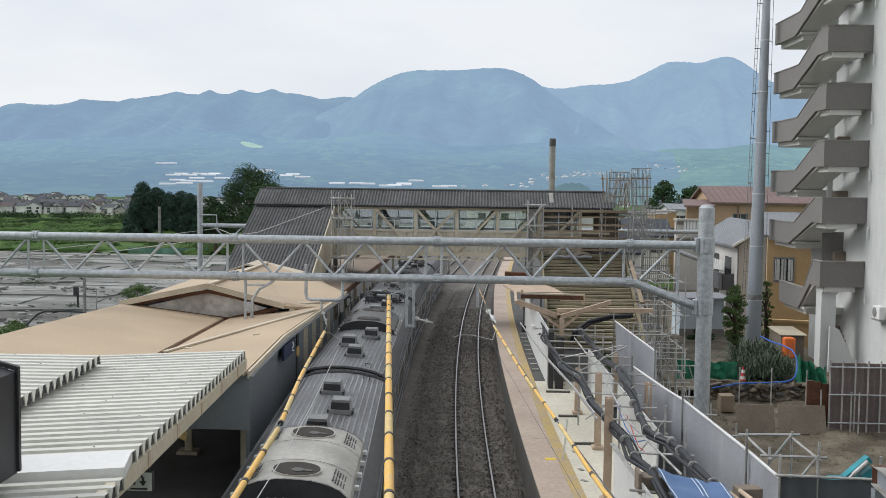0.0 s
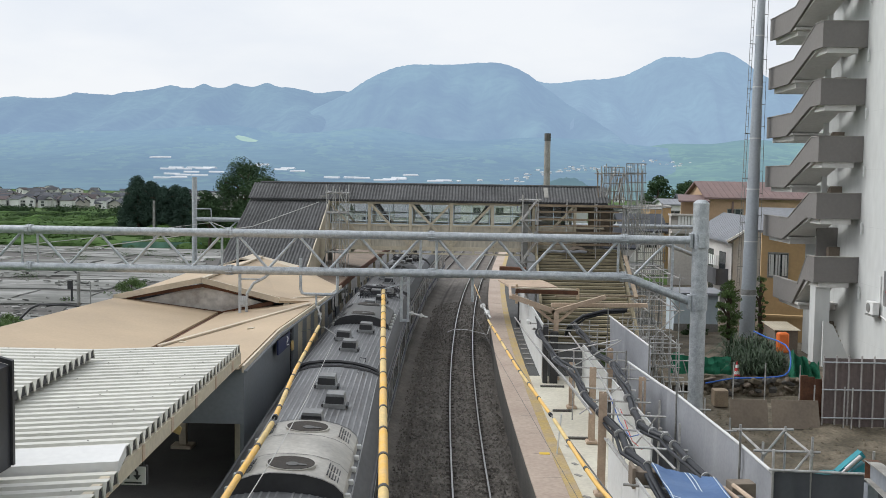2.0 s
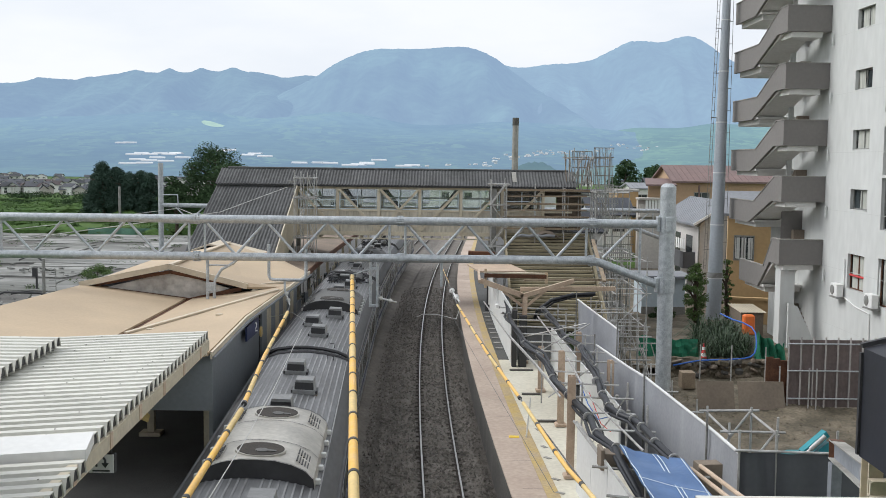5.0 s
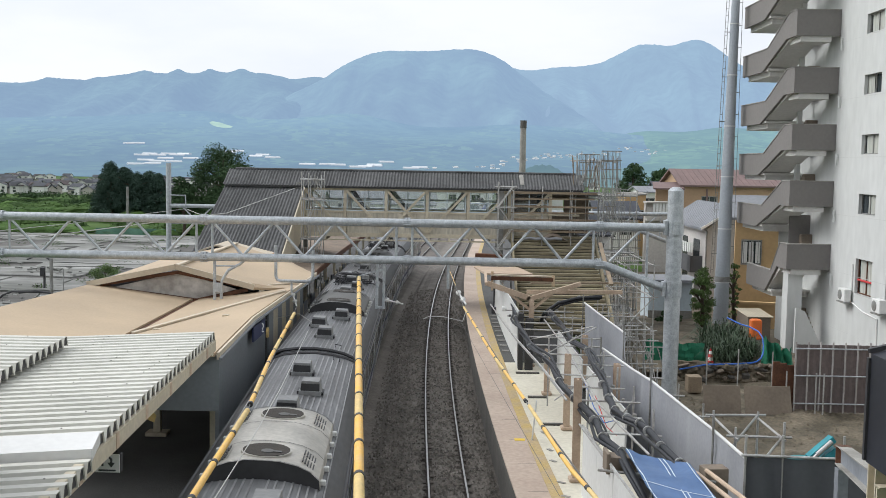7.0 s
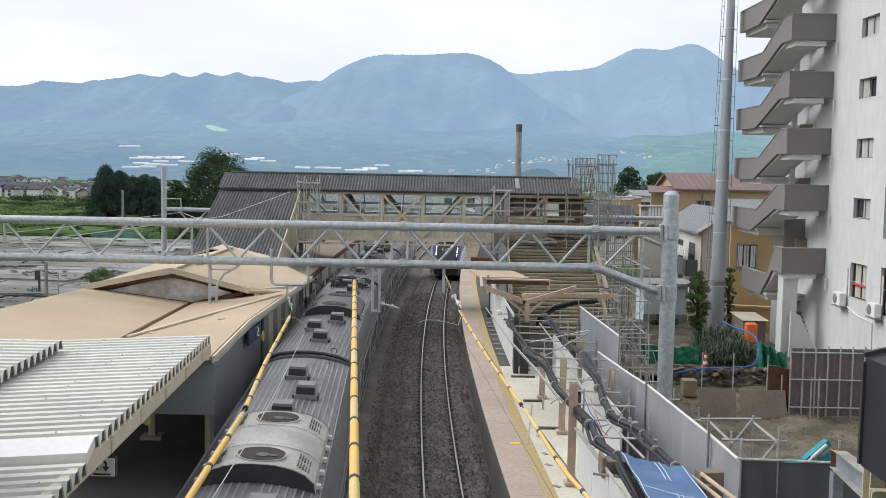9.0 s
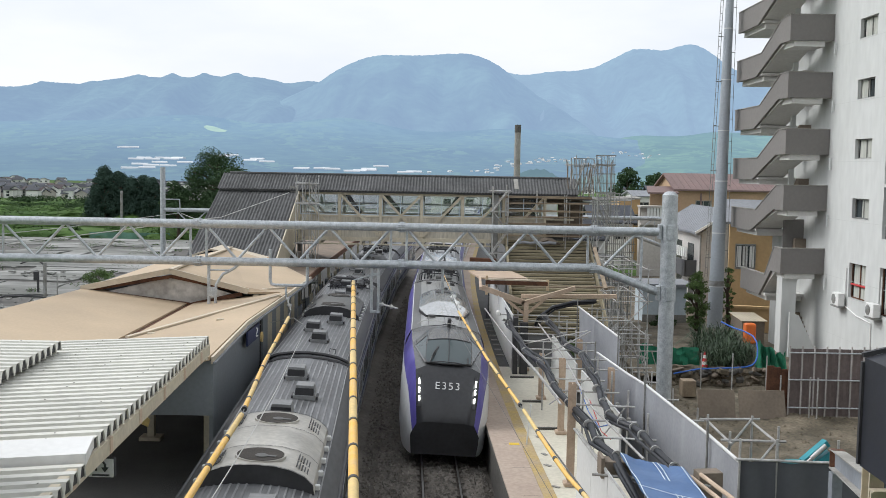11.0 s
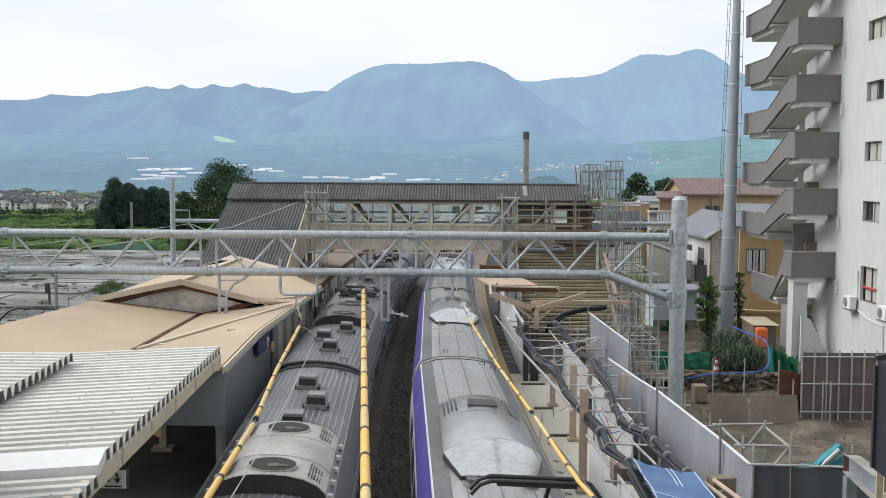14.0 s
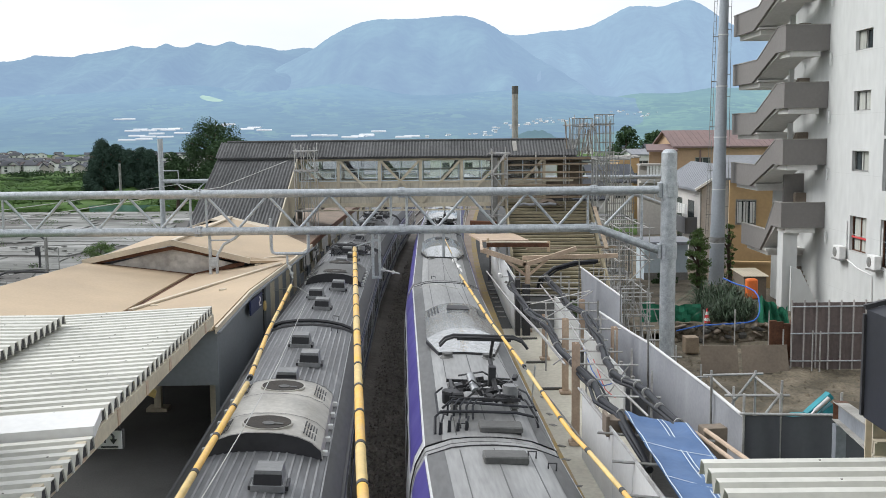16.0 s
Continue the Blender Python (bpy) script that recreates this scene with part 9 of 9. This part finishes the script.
def scrub():
    rnd = random.Random(21)
    g = Geo()
    for _ in range(420):
        y = 129 + 330 * rnd.random() ** 1.3
        x = -0.62 * y * rnd.uniform(0.25, 1.15)
        if x > line_x(y) - 22:
            continue
        s = rnd.uniform(.5, 1.7) * (0.7 + y / 300)
        mound(g, rnd, (x, y, terrain(x, y) + s * .2), (s * 1.5, s, s * .6))
        leaf_cloud(g, rnd, (x, y, terrain(x, y) + s * .25), (s * rnd.uniform(1, 2.6), s, s * .6), 170, 0.14 + y / 1000, 0.9)
    solid("field_scrub", g, "vine", "rows of green scrub and vines over the fields", "scrub", kind="stuff")
    g = Geo()
    for row in range(40):
        y = 132 + row * 8.5 + row * row * 0.06
        if row % 5 in (1, 2, 4) or row in (9, 10, 11, 15, 16):
            continue
        for k in range(46):
            x = -0.60 * y + k * 0.60 * y / 46 * 0.75
            if x > line_x(y) - 24 or rnd.random() < 0.25 + 0.3 * noise.noise((x * .03, y * .03, 0)):
                continue
            s = 0.9 + y / 350
            mound(g, rnd, (x, y, terrain(x, y) + 0.3), (s * 2.6, s * .9, s * .5))
            leaf_cloud(g, rnd, (x, y + rnd.uniform(-1, 1), terrain(x, y) + 0.35), (s * 2.6, s * .8, s * .24), 90, 0.12 + y / 1300, 0.5)
    solid("vineyard_rows", g, "vine", "long green rows of vines", "vines", kind="stuff")
    # a pale farm track, a green windbreak net and dark hedges along the plots
    g = Geo()
    g.loft([[(x, y + 0.9 * noise.noise((x * 0.02, 0, 3)), terrain(x, y) + 0.30) for x in [-150 + 4 * i for i in range(24)]] for y in (257.5, 261.5)])
    solid("farm_track", g, "conc", "pale farm track across the fields", "track", kind="structure", smooth=True)
    g = Geo()
    g.loft([[(-44 + 0.4 * i, 130 + 0.25 * math.sin(i * 0.8), -0.6 + 0.95 * j) for i in range(26)] for j in range(2)])
    solid("windbreak_net", g, "tealnet", "low faded green windbreak net at the edge of the yard", "net", smooth=True)
    g = Geo()
    for x0, x1, y, h in ((-120, -92, 300, 2.2), (-82, -72, 292, 2.6), (-150, -128, 322, 2.0), (-70, -48, 210, 1.3), (-108, -96, 205, 1.5)):
        for _ in range(26):
            x = rnd.uniform(x0, x1)
            leaf_cloud(g, rnd, (x, y + rnd.uniform(-2, 2), terrain(x, y) + h * 0.45), (2.4, 1.2, h * rnd.uniform(.4, .7)), 90, 0.55)
    solid("field_hedge", g, "leaf", "dark green hedges between the plots", "hedge", kind="stuff")
    g = Geo()
    for k in range(150):
        y = 560 + 40 * rnd.random()
        x = -y * (0.12 + 0.36 * rnd.random())
        leaf_cloud(g, rnd, (x, y, terrain(x, y) + 1.2), (rnd.uniform(3, 7), 1.5, rnd.uniform(1.2, 2.4)), 60, 1.3)
    solid("village_hedge", g, "leaf", "dark green hedges before the village", "hedge", kind="stuff")
    g = Geo()
    for _ in range(110):
        y = 128 - 76 * rnd.random() ** 1.7
        x = rnd.uniform(-60, -18)
        if x > line_x(y) - 17:
            continue
        s = rnd.uniform(.12, .75) ** 1.3
        leaf_cloud(g, rnd, (x, y, s * .25 - 0.12), (s * 2.4, s * 0.8, s * .6), 90, 0.13, 0.8)
    solid("yard_weeds", g, "vine", "weeds growing through the yard slabs", "weeds", kind="stuff")


scrub()


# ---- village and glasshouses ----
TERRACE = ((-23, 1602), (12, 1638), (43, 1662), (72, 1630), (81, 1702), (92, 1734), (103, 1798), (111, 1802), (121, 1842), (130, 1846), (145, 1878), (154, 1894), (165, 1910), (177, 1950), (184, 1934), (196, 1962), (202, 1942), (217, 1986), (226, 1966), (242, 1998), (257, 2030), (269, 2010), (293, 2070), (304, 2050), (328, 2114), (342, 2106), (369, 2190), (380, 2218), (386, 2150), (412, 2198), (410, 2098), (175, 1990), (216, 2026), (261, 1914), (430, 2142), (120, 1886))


def village():
    rnd = random.Random(31)
    models = []
    for i, (wall, roof, w, d, h, rise) in enumerate((("farwall", "farroof", 10, 8, 4.6, 2.4), ("white", "farroof", 9, 7, 4.8, 2.0), ("wallpale", "farroof", 12, 8, 3.0, 2.4), ("farwall", "farbrown", 9, 9, 4.6, 2.0), ("white", "hoard", 5.5, 4.5, 2.8, 0.7))):
        m = house("house", "small distant village house with pitched roof", -w / 2, w / 2, -d / 2, d / 2, -2, h, rise, wall, roof, i % 2 == 0,
                  [(-w * .25, h - 1.4, 1.6, 1.3), (w * .25, h - 1.4, 1.6, 1.3), (-w * .25, 1.4, 1.8, 1.6), (w * .2, 1.4, 1.6, 1.6)] if i < 4 else [], 0.6, "village houses")
        models.append(m)
    spots = []
    for k in range(260):
        y = 640 + 520 * rnd.random() ** 2.6
        x = -y * rnd.uniform(0.17, 0.47) if k < 190 else y * rnd.uniform(-0.1, 0.32)
        spots.append((x, y))
    for k, (x, y) in enumerate(spots):
        p = pose(x, y, terrain(x, y) + 0.2, 0, 0, rnd.choice((0, 90, 12, 75, -20)))
        if k < len(models):
            models[k].matrix_basis = p
        else:
            copy_thing(models[k % 4], p)
    # glasshouses on the orchard slopes
    g = Geo()
    n, half = 8, 4.6
    ring = lambda y: [(half * math.cos(math.pi * i / n), y, 2.9 * math.sin(math.pi * i / n)) for i in range(n + 1)]
    g.loft([ring(-12), ring(12)])
    for y in (-12, 12):
        g.add(ring(y), [tuple(range(n + 1))])
    first = solid("vinyl_greenhouse", g, "vinyl", "white vinyl greenhouse tunnel on the orchard slope", "greenhouse", "greenhouses", smooth=True)
    west, east = (-1500, 300, 1250, 2500, 150, 1.0), (150, 1300, 1150, 2600, 150, 4.0)
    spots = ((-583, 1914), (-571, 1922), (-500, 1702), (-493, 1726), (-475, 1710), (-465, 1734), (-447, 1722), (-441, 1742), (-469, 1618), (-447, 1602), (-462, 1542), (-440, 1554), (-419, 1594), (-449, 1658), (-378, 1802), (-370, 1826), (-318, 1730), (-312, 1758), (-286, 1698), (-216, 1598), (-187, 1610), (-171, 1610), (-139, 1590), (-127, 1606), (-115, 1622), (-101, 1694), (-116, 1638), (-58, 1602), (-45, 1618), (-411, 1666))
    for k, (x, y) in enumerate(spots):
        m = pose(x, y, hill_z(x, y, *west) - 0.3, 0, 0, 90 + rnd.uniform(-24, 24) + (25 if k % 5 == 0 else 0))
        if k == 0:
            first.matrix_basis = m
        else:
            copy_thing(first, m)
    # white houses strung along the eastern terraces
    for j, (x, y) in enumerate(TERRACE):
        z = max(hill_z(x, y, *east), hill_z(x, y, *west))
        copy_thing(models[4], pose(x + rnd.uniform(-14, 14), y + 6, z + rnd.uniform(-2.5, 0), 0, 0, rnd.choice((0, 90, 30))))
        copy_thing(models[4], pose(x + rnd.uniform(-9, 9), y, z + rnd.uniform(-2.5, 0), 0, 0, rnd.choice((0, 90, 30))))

village()

# yard furniture
t = thing("yard_pole", "old steel pole with curved arms in the empty yard", "pole")
g = Geo()
g.tube([(-22.9, 60, -0.4), (-22.9, 60, 3.2)], 0.10, 8)
part("pole", g, "galvold", t, "", True)
g = Geo()
g.tube([(-22.9, 60, 3.05), (-23.2, 60, 3.25), (-23.8, 60, 3.3), (-24.3, 60, 3.1)], 0.05, 6), g.box((-23.4, 60, 2.4), (0.25, 0.2, 0.5)), g.box((-23.3, 60, 1.9), (0.1, 0.1, 0.9))
part("arm", g, "black", t, "", True)
g = Geo()
for k in range(7):
    g.tube([(-22.6, 60, 0.2 + 0.35 * k), (-22.2, 60, 0.2 + 0.35 * k)], 0.02, 5)
g.tube([(-22.2, 60, -0.4), (-22.2, 60, 2.6)], 0.025, 5)
part("ladder", g, "galvold", t)
t = thing("pipe_hoop", "dark bent pipe frame standing by the yard", "pipe frame")
g = Geo()
g.tube([(-19.8, 45, 2.5), (-19.3, 45, 3.0), (-18.9, 45, 3.17), (-17.4, 45, 3.15), (-16.8, 45, 3.02), (-16.4, 45, 2.6), (-16.3, 45, -0.4)], 0.05, 8)
g.tube([(-18.6, 45, 3.1), (-17.9, 45.0, 3.22), (-17.2, 45, 3.12)], 0.04, 8)
part("hoop", g, "black", t, "", True)
g = Geo()
g.tube([(-17.7, 45, 3.1), (-18.9, 45, 1.7), (-19.0, 45, -0.4)], 0.04, 8)
part("leg", g, "galvold", t, "", True)
t = thing("utility_pole", "slim grey pole in front of the trees", "pole")
g = Geo()
g.tube([(-41.5, 135, -0.5), (-41.5, 135, 5.4)], 0.17, 8)
part("pole", g, "galvold", t)
t = thing("bracket_arm", "small bracket with insulator on the far portal post", "bracket")
g = Geo()
g.tube([(-19.7, 73.8, 6.5), (-18.6, 73.8, 6.5), (-18.55, 73.8, 5.6)], 0.05, 6)
part("arm", g, "galv", t)
cable("feeder_wire", [(-18.55, 73.8, 5.55), (-22, 60, 5.2), (-30, 40, 4.6)], 0.02, "thin pale feeder wire over the yard", "lightline")
cable("feeder_wire", [(-18.55, 73.8, 5.55), (-15, 66, 5.3), (-12.3, 58, 5.2)], 0.02, "thin pale feeder wire to the bridge", "lightline")


# ---- the enclosed station bridge that holds the viewpoint ----
def near_bridge():
    t = thing("station_bridge", "enclosed station footbridge with open window band", "footbridge", kind="structure")
    for nm, lo, hi, m in (("deck", (-14, -4.2, 7.15), (14, 0.5, 7.4), "conc"), ("parapet", (-14, 0.35, 7.4), (14, 0.5, 8.45), "darkwall"), ("back_wall", (-14, -4.2, 7.4), (14, -4.05, 10.6), "cream"),
                          ("roof", (-14.3, -4.5, 10.6), (14.3, 0.7, 10.75), "greyroof")):
        g = Geo()
        g.span(lo, hi)
        part(nm, g, m, t)
    for x in (-13.5, -7.6, 7.6, 13.5):
        g = Geo()
        g.span((x - 0.2, -2.0, -0.45), (x + 0.2, -1.6, 7.15))
        part("column", g, "conc", t)
    for x in (-14, -4, 4, 13.9):
        g = Geo()
        g.span((x, 0.36, 8.45), (x + 0.1, 0.48, 10.6))
        part("window_post", g, "darkwall", t)


near_bridge()


def motions():
    for i, car in enumerate(EXPRESS):
        walk(car, express_rows(i))


motions()
